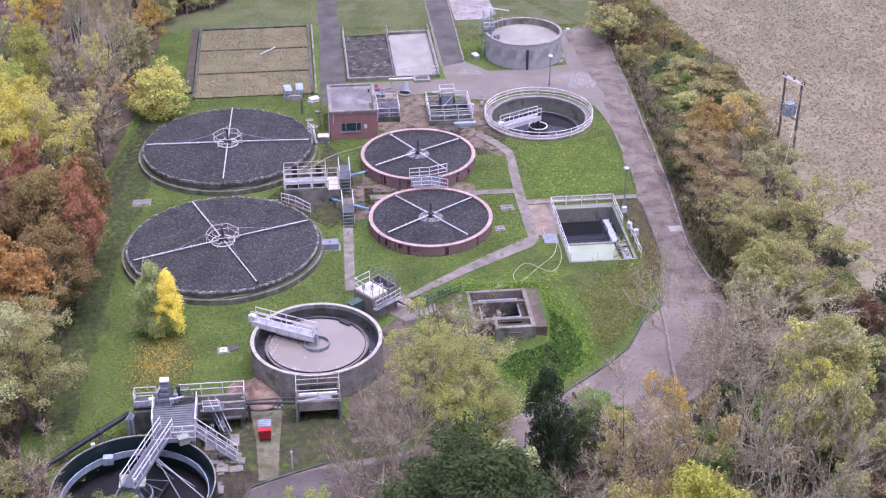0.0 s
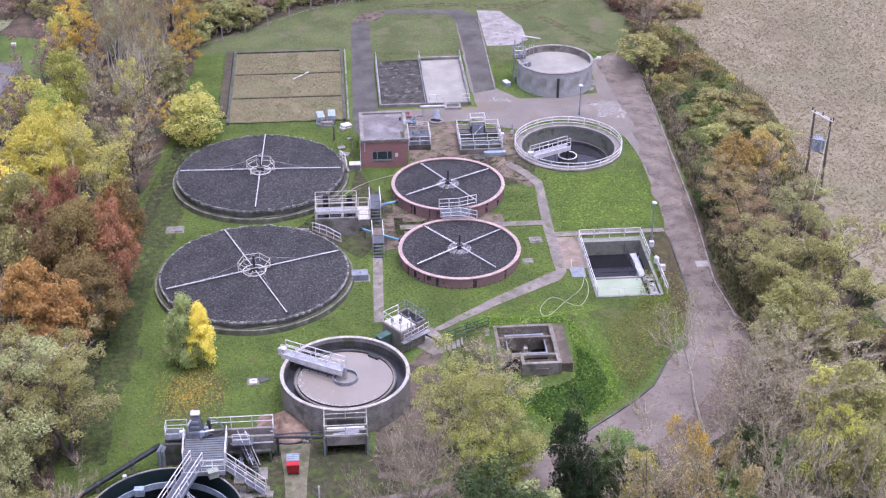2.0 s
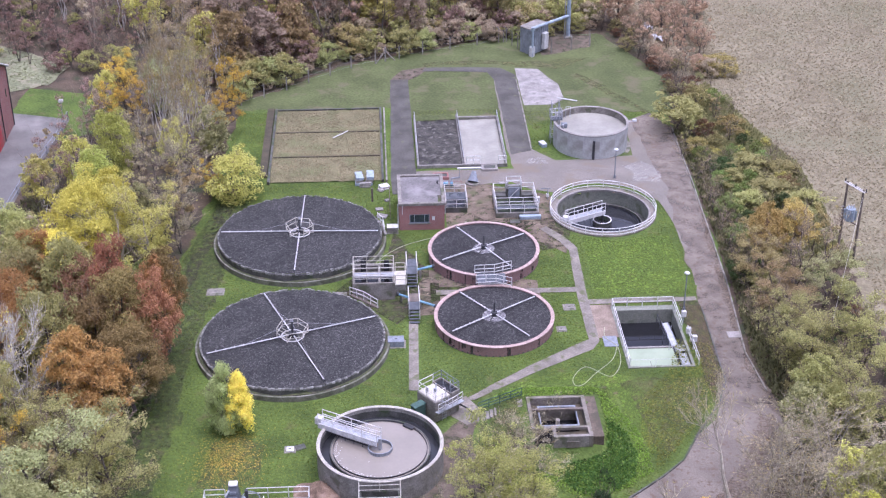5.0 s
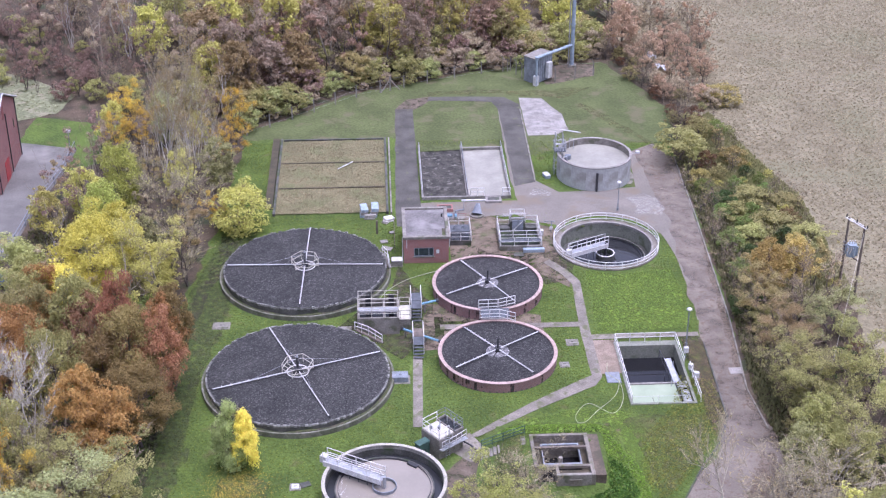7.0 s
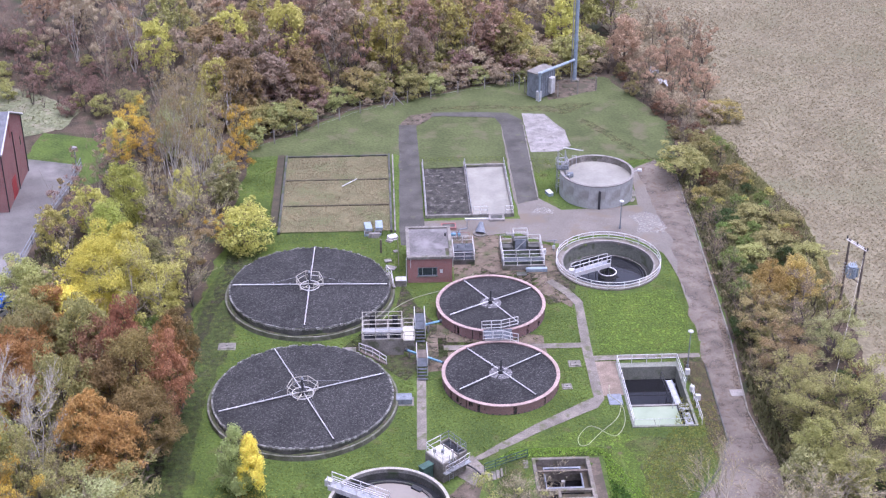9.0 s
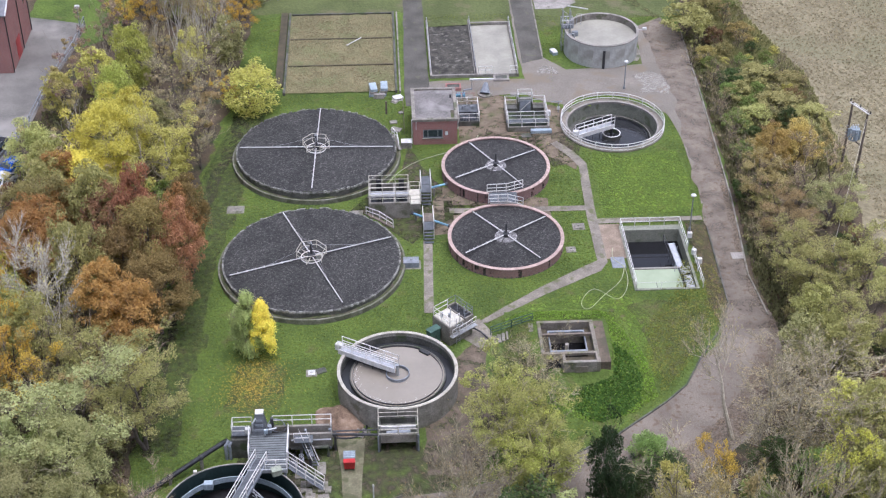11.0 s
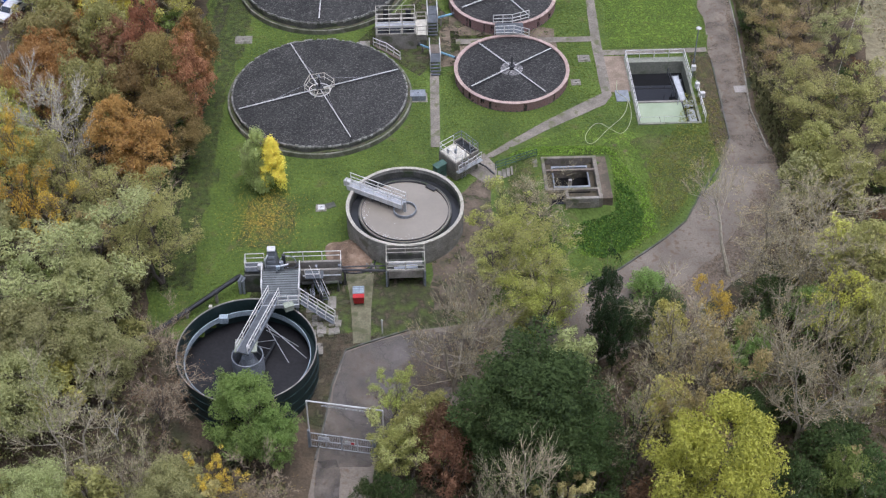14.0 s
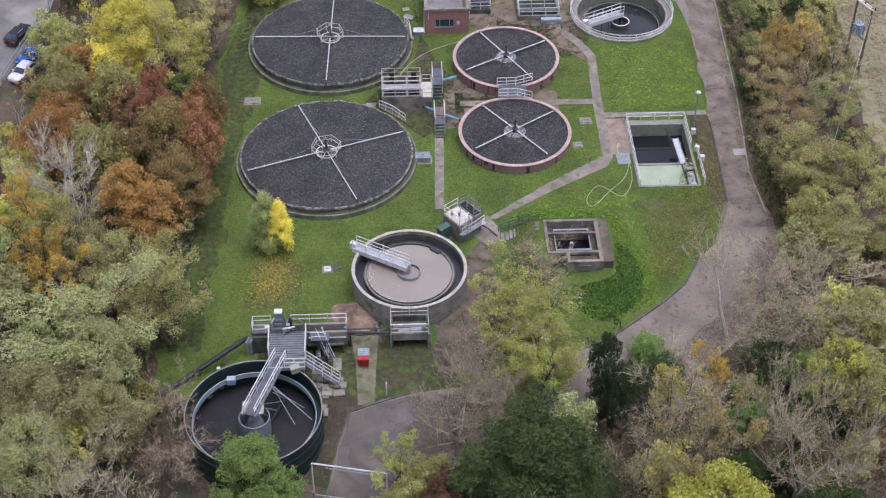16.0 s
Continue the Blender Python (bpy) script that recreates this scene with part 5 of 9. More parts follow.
inlet_pipework()
t = thing("platform_cabinet", "small grey-green control cabinet beside the footbridge", "cabinet", (-11.0, -13.2, 2.3), 20)
part("body", box(-0.42, 0.42, -0.3, 0.3, 0.0, 0.62, 0.03), GREENGREY, t)
part("lid", box(-0.46, 0.46, -0.34, 0.34, 0.62, 0.67, 0.01), GREENGREY, t)
part("bracket", box(-0.1, 0.1, 0.28, 0.5, 0.1, 0.2), GREYSTEEL, t)
t = thing("air_hose", "grey hose looped over the platform rail", "hose")
part("hose_run", pipe([(-11.2 + 0.75 * math.cos(radians(a)), -7.9 + 0.3 * math.sin(radians(a)), 3.2 + 0.55 * math.sin(radians(a * 0.9))) for a in range(0, 330, 22)], 0.05, 8), GREYSTEEL, t)
for k in range(16):
    x, y = -9.4 + 0.55 * (k % 6) + random.uniform(-0.15, 0.15), -14.0 + 0.95 * (k // 6) + random.uniform(-0.2, 0.2)
    ob = part("paving_slab", box(-0.26, 0.26, -0.42, 0.42, -0.06, 0.04, 0.015), CONC if k % 3 else PADCONC, None)
    ob.matrix_world = pose(x, y, gz(x, y) + 0.1, 0, 0, random.uniform(-6, 6))
    tagged(ob, "mossy concrete paving slab set in soil", "slab", "paving by the stairs")


def screen_unit():
    s = thing("screen_unit", "grey tapered screening machine with a white top on the platform", "machine", (-12.75, -7.7, 2.6))
    bm = bmesh.new()
    v = [bm.verts.new(p) for p in ((-0.75, -0.75, 0), (0.75, -0.75, 0), (0.75, 0.5, 0), (-0.75, 0.5, 0), (-0.3, 0.15, 1.75), (0.36, 0.15, 1.75), (0.36, 0.65, 1.75), (-0.3, 0.65, 1.75))]
    for f in ((3, 2, 1, 0), (4, 5, 6, 7), (0, 1, 5, 4), (1, 2, 6, 5), (2, 3, 7, 6), (3, 0, 4, 7)):
        bm.faces.new([v[i] for i in f])
    part("casing", bm, DECK, s, "dark grey tapered casing")
    part("cap", box(-0.36, 0.42, 0.05, 0.72, 1.75, 1.92, 0.04), WHITE, s, "white top cover")
    for k, z in enumerate((0.35, 0.75, 1.15)):
        part("access_hatch", box(-0.45 + 0.09 * k, 0.45 - 0.07 * k, -0.66 + 0.2 * k, -0.6 + 0.2 * k, z, z + 0.28, 0.02), GREYSTEEL, s)
    part("vent_pipe", pipe([(-0.6, -0.5, 0.2), (-0.6, -0.5, 1.2), (-0.3, -0.1, 1.5)], 0.08, 8), GALV, s)
    part("drain_pipe", pipe([(0.5, -0.9, 0.1), (0.5, -0.9, 0.6), (0.9, -0.9, 0.8), (1.6, -0.7, 0.8)], 0.09, 8), GALV, s)
    part("junction_box", box(0.45, 0.8, -1.15, -0.9, 0.5, 0.95, 0.03), PALEBLUE, s)
    part("gear_motor", rod((0.95, -0.6, 0.25), (0.95, -0.6, 1.05), 0.2, 12), GREYSTEEL, s)
    part("gear_motor", rod((1.15, 0.0, 0.3), (1.15, 0.0, 1.4), 0.16, 12), DARKMETAL, s)
    part("control_box", box(-1.3, -0.8, -0.7, -0.3, 0.1, 0.7, 0.03), WHITE, s)
    for i in range(3):
        bm = torus_rail(0.55 + 0.13 * i, 0, 0.035, 28)
        o = part("cable_coil", bm, DARKMETAL, s)
        o.location = (1.75, 0.05, 0.12 + 0.09 * i)


screen_unit()


def inlet_frame():
    t = thing("inlet_chamber", "raised concrete chamber with cream handrails and a dark opening beneath", "chamber")
    z, x0, x1, y0, y1 = 2.05, -2.05, 1.78, -8.45, -5.9
    part("side_wall", box(x0, x0 + 0.3, y0, y1, -0.5, z), CONC_DARK, t)
    part("side_wall", box(x1 - 0.3, x1, y0, y1, -0.5, z), CONC_DARK, t)
    part("lintel", box(x0 + 0.3, x1 - 0.3, y0, y0 + 0.3, 1.15, z), CONC, t)
    part("floor", box(x0 + 0.3, x1 - 0.3, y0 + 0.3, y1, 1.2, 1.4), CONC_DARK, t)
    part("back_wall", box(x0 + 0.3, x1 - 0.3, y1 - 0.2, y1, -0.5, z), CONC_DARK, t)
    part("cross_beam", box(x0 + 0.3, x1 - 0.3, -7.3, -7.1, z - 0.25, z + 0.02), RAIL, t)
    part("motor", box(-0.2, 1.0, -8.0, -7.4, 1.4, 2.0, 0.06), GREYSTEEL, t)
    part("pump_body", rod((-1.2, -7.7, 1.5), (0.2, -7.7, 1.7), 0.3, 14), GREYSTEEL, t)
    for x in (x0 + 0.08, x1 - 0.08):
        part("corner_post", box(x - 0.08, x + 0.08, y0 - 0.1, y0 + 0.06, gz(x, y0) - 0.2, z), GREYSTEEL, t)
    c = [(x0 + 0.1, y0 + 0.1, z), (x1 - 0.1, y0 + 0.1, z), (x1 - 0.1, y1 - 0.1, z), (x0 + 0.1, y1 - 0.1, z)]
    railing(t, c + c[:1], 1.15, (1.0, 0.55, 0.12), 2.0, 0.045, CREAM)


inlet_frame()


def black_pipe():
    t = thing("black_pipe", "thick black pipe sloping from the platform to the wood", "pipe")
    pts = [(-15.7, -8.3, 2.0), (-16.3, -8.5, 1.75), (-22.2, -12.6, 0.45), (-27.5, -16.2, -0.5)]
    part("pipe_run", pipe(pts, 0.24, 14), BLACK, t)
    for f in (0.3, 0.75):
        p = Vector(pts[1]).lerp(Vector(pts[2]), f)
        part("support", box(p.x - 0.12, p.x + 0.12, p.y - 0.25, p.y + 0.25, gz(p.x, p.y) - 0.2, p.z - 0.15), CONC, t)
        part("clamp", rod(p + Vector((0.12, 0.09, -0.02)), p - Vector((0.12, 0.09, -0.02)), 0.28, 14), DARKMETAL, t)


black_pipe()
t = thing("transfer_pipe", "dark pipe on brackets between the platform and the inlet chamber", "pipe")
part("pipe_run", pipe([(-6.2, -7.9, 1.95), (-2.0, -8.1, 1.85)], 0.13, 10), DARKMETAL, t)
part("cable_tray", box(-6.2, -2.0, -7.62, -7.45, 1.95, 2.0), DARKMETAL, t)
part("bracket", box(-6.05, -5.85, -8.1, -7.4, gz(-6, -7.7) - 0.1, 1.85), DARKMETAL, t)


def wheelie_bin(x, y, rz):
    z = gz(x, y) + 0.08
    t = thing("wheeled_bin", "red plastic four-wheeled waste bin with a slatted grey lid", "bin", (x, y, z), rz)
    t.scale = (0.8, 1.35, 1.08)
    bm = bmesh.new()
    v = [bm.verts.new(p) for p in ((-0.58, -0.42, 0.18), (0.58, -0.42, 0.18), (0.58, 0.42, 0.18), (-0.58, 0.42, 0.18), (-0.68, -0.55, 1.1), (0.68, -0.55, 1.1), (0.68, 0.55, 1.2), (-0.68, 0.55, 1.2))]
    for f in ((3, 2, 1, 0), (4, 5, 6, 7), (0, 1, 5, 4), (1, 2, 6, 5), (2, 3, 7, 6), (3, 0, 4, 7)):
        bm.faces.new([v[i] for i in f])
    bmesh.ops.bevel(bm, geom=bm.edges[:], offset=0.05, segments=2, affect="EDGES")
    part("body", bm, RED, t)
    lid = part("lid", box(-0.7, 0.7, -0.1, 0.6, 1.18, 1.26, 0.03), GREYSTEEL, t, "grey slatted lid")
    lid.rotation_euler.x = radians(6)
    for i in range(4):
        part("slat", box(-0.62, 0.62, -0.05 + 0.16 * i, 0.05 + 0.16 * i, 1.26, 1.32, 0.01), PALEBLUE, lid)
    part("front_flap", box(-0.66, 0.66, -0.6, -0.2, 1.12, 1.19, 0.02), RED, t)
    for sx in (-0.5, 0.5):
        for sy in (-0.35, 0.35):
            part("wheel", rod((sx - 0.03, sy, 0.1), (sx + 0.03, sy, 0.1), 0.1, 12), RUBBER, t)


wheelie_bin(-4.65, -10.3, 0)


def marker_post(x, y, h, mat, label):
    z = gz(x, y)
    t = thing("marker_post", label, "post", (x, y, z))
    part("shaft", rod((0, 0, -0.2), (0, 0, h), 0.06, 8), mat, t)
    part("cap", rod((0, 0, h), (0, 0, h + 0.15), 0.11, 10, r2=0.05), WHITE, t)
    part("band", rod((0, 0, h * 0.55), (0, 0, h * 0.55 + 0.12), 0.075, 8), WHITE, t)


marker_post(-2.5, -14.3, 1.8, WHITE, "pale concrete marker post beside the drive")


def sand_heap(x, y, r, h):
    bm = bmesh.new()
    rows = []
    for k in range(15):
        f = k / 14
        row = []
        for a in range(36):
            an = math.tau * a / 36
            q = r * f * (1 + 0.3 * noise.noise((1.3 * math.cos(an), 1.3 * math.sin(an), 3.1)) + 0.12 * math.cos(2 * an + 1.2))
            z = h * (1 - f) ** 1.25 * (1 + 0.35 * noise.noise((3 * q * math.cos(an), 3 * q * math.sin(an), 0))) + 0.1 * noise.noise((5 * q * math.cos(an), 5 * q * math.sin(an), 7))
            row.append(bm.verts.new((q * math.cos(an), q * math.sin(an), z if k < 14 else -0.1)))
        rows.append(row)
    for p, q in zip(rows[1:], rows[2:]):
        for a in range(36):
            bm.faces.new((p[a], q[a], q[(a + 1) % 36], p[(a + 1) % 36]))
    bm.faces.new(rows[1])
    for v in rows[0]:
        bm.verts.remove(v)
    bmesh.ops.recalc_face_normals(bm, faces=bm.faces)
    ob = part("sand_heap", bm, SAND, None, smooth=True)
    ob.location = (x, y, gz(x, y) + 0.06)
    tagged(ob, "slumped heap of brown sand beside the round tank", "heap", kind="stuff")


sand_heap(-5.6, -3.9, 2.5, 1.5)
t = thing("black_hose", "black hose looped round the heap of sand", "hose")
hose_pts = [(-5.0 + 1.95 * math.cos(radians(a)), -4.9 + 1.7 * math.sin(radians(a)), gz(-5, -5) + 0.14) for a in range(-130, 70, 14)]
part("hose_run", pipe(hose_pts, 0.1, 8), BLACK, t)
for i in range(9):
    x, y = -3.4 + random.uniform(-0.9, 0.9), -5.9 + random.uniform(-0.6, 0.5)
    ob = part("rubble_stone", box(-0.16, 0.16, -0.12, 0.12, -0.05, 0.16, 0.05), CONC_PALE if i % 2 else CONC, None)
    ob.matrix_world = pose(x, y, gz(x, y) + 0.08, 0, 0, random.uniform(0, 180))
    tagged(ob, "loose broken piece of pale concrete", "rubble", "rubble by the tank")
for x0, x1, y0, y1 in ((-8.6, -7.7, -14.2, -12.9), (-7.3, -6.6, -13.2, -12.0), (-7.6, -6.8, -11.2, -9.6), (-9.6, -8.8, -11.6, -10.2), (-9.0, -8.0, -16.4, -14.8)):
    z = gz((x0 + x1) / 2, (y0 + y1) / 2)
    ob = part("paving_slab", box(x0, x1, y0, y1, z - 0.08, z + 0.14, 0.02), CONC, None)
    tagged(ob, "weathered concrete slab lying in the soil", "slab", "slabs by the stairs")


def distribution_chamber():
    t = thing("distribution_chamber", "concrete distribution chamber with cream handrails and open basins", "chamber")
    x0, x1, y0, y1, z = -2.6, 2.05, 29.7, 33.9, 2.15
    for a in ((x0, x1, y0, y0 + 0.25), (x0, x1, y1 - 0.25, y1), (x0, x0 + 0.25, y0 + 0.25, y1 - 0.25), (x1 - 0.25, x1, y0 + 0.25, y1 - 0.25)):
        part("wall", box(*a, -0.3, z), CONC, t)
    part("divider", box(0.25, 0.5, y0 + 0.25, y1 - 0.25, 0.0, z - 0.05), CONC, t)
    part("basin_water", box(x0 + 0.25, x1 - 0.25, y0 + 0.25, y1 - 0.25, 1.0, 1.3), CLEARWATER, t)
    part("walkway", box(x0, x1, 31.2, 32.1, z, z + 0.06), GALV, t, "galvanised grating walkway")
    part("walkway_edge", box(x0 - 0.05, x1 + 0.05, 31.12, 31.2, z - 0.1, z + 0.14), RAIL, t)
    part("side_bay", box(x1, 3.3, 30.4, 33.2, -0.3, 1.5), CONC, t)
    part("side_deck", box(x1, 3.35, 30.3, 33.3, 1.5, 1.58), CREAM, t)
    c = [(x0 + 0.08, y0 + 0.08, z), (x1 - 0.08, y0 + 0.08, z), (x1 - 0.08, y1 - 0.08, z), (x0 + 0.08, y1 - 0.08, z)]
    railing(t, c + c[:1], 1.1, (1.0, 0.5), 1.55, 0.04, CREAM)
    railing(t, [(x0 + 0.08, 31.2, z), (x1 - 0.08, 31.2, z)], 1.1, (1.0, 0.5), 1.5, 0.045, CREAM)
    railing(t, [(x0 + 0.08, 32.1, z), (x1 - 0.08, 32.1, z)], 1.1, (1.0, 0.5), 1.5, 0.045, CREAM)
    railing(t, [(x1 + 0.1, 30.4, 1.58), (3.25, 30.4, 1.58), (3.25, 33.2, 1.58), (x1 + 0.1, 33.2, 1.58)], 1.1, (1.0, 0.5), 1.4, 0.045, CREAM)
    for x in (-1.4, 1.2):
        part("penstock", box(x - 0.3, x + 0.3, 33.2, 33.3, 1.2, 3.0), DARKMETAL, t)
        part("hand_wheel", torus_rail(0.22, 0, 0.03, 20), DARKMETAL, t).location = (x, 33.25, 3.1)


distribution_chamber()
for pts in ([(2.05, 33.0, 1.25), (4.6, 34.1, 1.2), (6.55, 34.95, 1.15)], [(2.3, 29.2, 1.05), (4.4, 27.8, 1.0), (6.55, 26.45, 0.95)]):
    t = thing("blue_pipe", "blue-painted feed pipe with dark flanges running to the brick filter", "pipe", group="feed pipes")
    part("pipe_run", pipe(pts, 0.13, 12), BLUE, t)
    for f in (0.02, 0.97):
        p = Vector(pts[0]).lerp(Vector(pts[2]), f)
        d = (Vector(pts[2]) - Vector(pts[0])).normalized() * 0.14
        part("flange", rod(p - d, p + d, 0.22, 14), DARKMETAL, t)
    for p in pts[:2]:
        part("support", box(p[0] + 0.3, p[0] + 0.5, p[1] - 0.1, p[1] + 0.1, gz(*p[:2]) - 0.1, p[2] - 0.1), CONC, t)
for y0, y1, label, mat in ((32.9, 36.4, "small grating walkway with side rails over the feed pipe", DECK), (25.3, 28.7, "small timber-decked walkway with side rails over the feed pipe", WOOD)):
    t = thing("pipe_crossing", label, "walkway", group="pipe crossings")
    for k in range(2):
        ya, yb = y0 + (y1 - y0) * k / 2, y0 + (y1 - y0) * (k + 1) / 2
        part("deck", box(3.45, 4.6, ya + 0.03, yb - 0.03, 1.28, 1.36, 0.01), mat if k else DECK, t)
    for x in (3.45, 4.6):
        for y in (y0 + 0.1, y1 - 0.1):
            part("leg", rod((x, y, gz(x, y) - 0.1), (x, y, 1.3), 0.04), RAIL, t)
        railing(t, [(x, y0 + 0.1, 1.36), (x, y1 - 0.1, 1.36)], 1.0, (1.0,), 3.2, 0.045, RAIL)
    for i in range(4):
        part("step", box(3.5, 4.55, y0 - 0.25 * (i + 1), y0 - 0.25 * i, 1.08 - 0.27 * i, 1.13 - 0.27 * i), DECK, t)


def filter_steps(name_label, pts, foot):
    t = thing("filter_steps", name_label, "steps")
    railing(t, [(x, y, z) for x, y, z in pts], 1.0, (1.0, 0.5), 1.1, 0.045, RAIL)
    a, b = Vector(pts[0]), Vector(pts[-1])
    n = Vector((-(b - a).y, (b - a).x, 0)).normalized() * 0.35
    plank = bmesh.new()
    vs = [plank.verts.new(p) for p in (a - n * 0.1, b - n * 0.1, b + n * 0.9, a + n * 0.9)]
    g = plank.faces.new(vs)
    e = bmesh.ops.extrude_face_region(plank, geom=[g])
    for v in e["geom"]:
        if isinstance(v, bmesh.types.BMVert):
            v.co.z -= 0.1
    bmesh.ops.recalc_face_normals(plank, faces=plank.faces)
    part("platform", plank, WOOD if "plank" in name_label else CONC, t)
    part("base", box(foot[0] - 0.6, foot[0] + 0.6, foot[1] - 0.5, foot[1] + 0.5, -0.2, foot[2], 0.03), CONC, t)


filter_steps("pale handrails and brown plank on the filter's wall", [(-2.9, 29.3, 1.0), (-1.4, 28.1, 1.1), (0.1, 26.3, 1.1)], (-3.9, 30.6, 0.35))
filter_steps("pale handrails beside the filter's wall", [(0.35, 47.2, 0.7), (0.95, 45.5, 0.9), (1.15, 43.2, 0.9)], (2.0, 45.4, 0.75))

t = thing("bridge_walkway", "pale steel footbridge with handrails between the brick filters", "walkway")
part("deck", box(11.2, 14.4, 30.2, 32.2, 1.5, 1.56), DECK, t)
part("beam", box(11.2, 14.4, 30.2, 30.3, 1.32, 1.5), RAIL, t)
part("beam", box(11.2, 14.4, 32.1, 32.2, 1.32, 1.5), RAIL, t)
railing(t, [(11.0, 30.1, 1.5), (13.2, 30.1, 1.55), (14.9, 29.6, 1.35)], 1.1, (1.0, 0.55, 0.15), 1.1, 0.045, RAIL)
railing(t, [(11.0, 32.3, 1.5), (13.2, 32.3, 1.55), (15.2, 33.2, 1.45)], 1.1, (1.0, 0.55, 0.15), 1.1, 0.045, RAIL)


def pump_house():
    t = thing("pump_house", "small red brick pump house with a flat felt roof", "building")
    x0, x1, y0, y1, h = 2.95, 8.35, 45.6, 53.3, 3.45
    wx0, wx1, wz0, wz1 = 4.15, 6.55, 0.95, 2.15
    for a in ((x0, wx0, y0, y0 + 0.25, -0.2, h), (wx1, x1, y0, y0 + 0.25, -0.2, h), (wx0, wx1, y0, y0 + 0.25, -0.2, wz0), (wx0, wx1, y0, y0 + 0.25, wz1, h),
              (x0, x0 + 0.25, y0 + 0.25, y1 - 0.25, -0.2, h), (x1 - 0.25, x1, y0 + 0.25, y1 - 0.25, -0.2, h), (x0, x1, y1 - 0.25, y1, -0.2, h)):
        part("wall", box(*a), BRICK, t)
    roof = part("roof", box(x0 + 0.3, x1 - 0.3, y0 + 0.3, y1 - 0.3, h - 0.1, h + 0.02), FELT, t, "grey felt roof with pale damp marks")
    for a in ((x0 - 0.12, x1 + 0.12, y0 - 0.12, y0 + 0.3), (x0 - 0.12, x1 + 0.12, y1 - 0.3, y1 + 0.12), (x0 - 0.12, x0 + 0.3, y0 + 0.3, y1 - 0.3), (x1 - 0.3, x1 + 0.12, y0 + 0.3, y1 - 0.3)):
        part("parapet", box(*a, h - 0.12, h + 0.22, 0.02), CONC, t, "pale parapet edging")
    win = part("window", box(wx0, wx1, y0 + 0.10, y0 + 0.16, wz0, wz1), GLASS_DARK, t)
    for a in ((wx0, wx1, wz0, wz0 + 0.1), (wx0, wx1, wz1 - 0.1, wz1), (wx0, wx0 + 0.1, wz0, wz1), (wx1 - 0.1, wx1, wz0, wz1), (wx0 + 0.55, wx0 + 0.63, wz0, wz1), (wx1 - 0.63, wx1 - 0.55, wz0, wz1)):
        part("frame", box(a[0], a[1], y0 + 0.02, y0 + 0.12, a[2], a[3]), GREYSTEEL, win)
    part("sill", box(wx0 - 0.1, wx1 + 0.1, y0 - 0.1, y0 + 0.1, wz0 - 0.1, wz0), CONC, win)
    part("notice", box(6.85, 7.2, y0 - 0.03, y0 - 0.01, 1.35, 1.85), SIGN, t, "small white notice")
    part("drainpipe", rod((x0 - 0.16, y0 + 0.2, 0), (x0 - 0.16, y0 + 0.2, h), 0.05, 8), RAIL, t)
    part("drainpipe", rod((x0 + 0.35, y0 - 0.08, 2.2), (x0 + 0.35, y0 - 0.08, h), 0.04, 8), WHITE, t)
    part("drainpipe", rod((x1 + 0.06, y0 - 0.08, 2.2), (x1 + 0.06, y0 - 0.08, h), 0.04, 8), WHITE, t)
    part("roof_vent", rod((x1 - 0.6, y1 - 2.2, h), (x1 - 0.6, y1 - 2.2, h + 0.4), 0.1, 10), DARKMETAL, t)
    part("gutter_moss", box(x1 - 0.75, x1 - 0.35, y0 + 0.4, y0 + 2.3, h + 0.02, h + 0.05), MOSS, roof)


pump_house()


def railed_pit():
    t = thing("railed_pit", "small railed pit with pipework beside the pump house", "pit")
    x0, x1, y0, y1 = 8.75, 11.35, 49.7, 53.9
    for a in ((x0, x1, y0, y0 + 0.2), (x0, x1, y1 - 0.2, y1), (x0, x0 + 0.2, y0 + 0.2, y1 - 0.2), (x1 - 0.2, x1, y0 + 0.2, y1 - 0.2)):
        part("kerb_wall", box(*a, -0.2, 0.75), CONC_DARK, t)
    part("pit_floor", box(x0 + 0.2, x1 - 0.2, y0 + 0.2, y1 - 0.2, -0.1, 0.16), DARKWATER, t)
    part("grating", box(x0, x1, 52.0, y1, 0.75, 0.8), DECK, t)
    for i in range(7):
        part("grating_bar", box(x0 + 0.2, x1 - 0.2, 50.1 + 0.28 * i, 50.13 + 0.28 * i, 0.7, 0.76), GREYSTEEL, t)
    c = [(x0, y0, 0.75), (x1, y0, 0.75), (x1, y1, 0.75), (x0, y1, 0.75)]
    railing(t, c + c[:1], 1.1, (1.0, 0.5), 1.4, 0.042, RAIL)
    for x in (9.4, 10.4):
        part("valve", pipe([(x, 52.8, 0.8), (x, 52.8, 1.2), (x + 0.5, 52.8, 1.2)], 0.09), GREYSTEEL, t)


railed_pit()


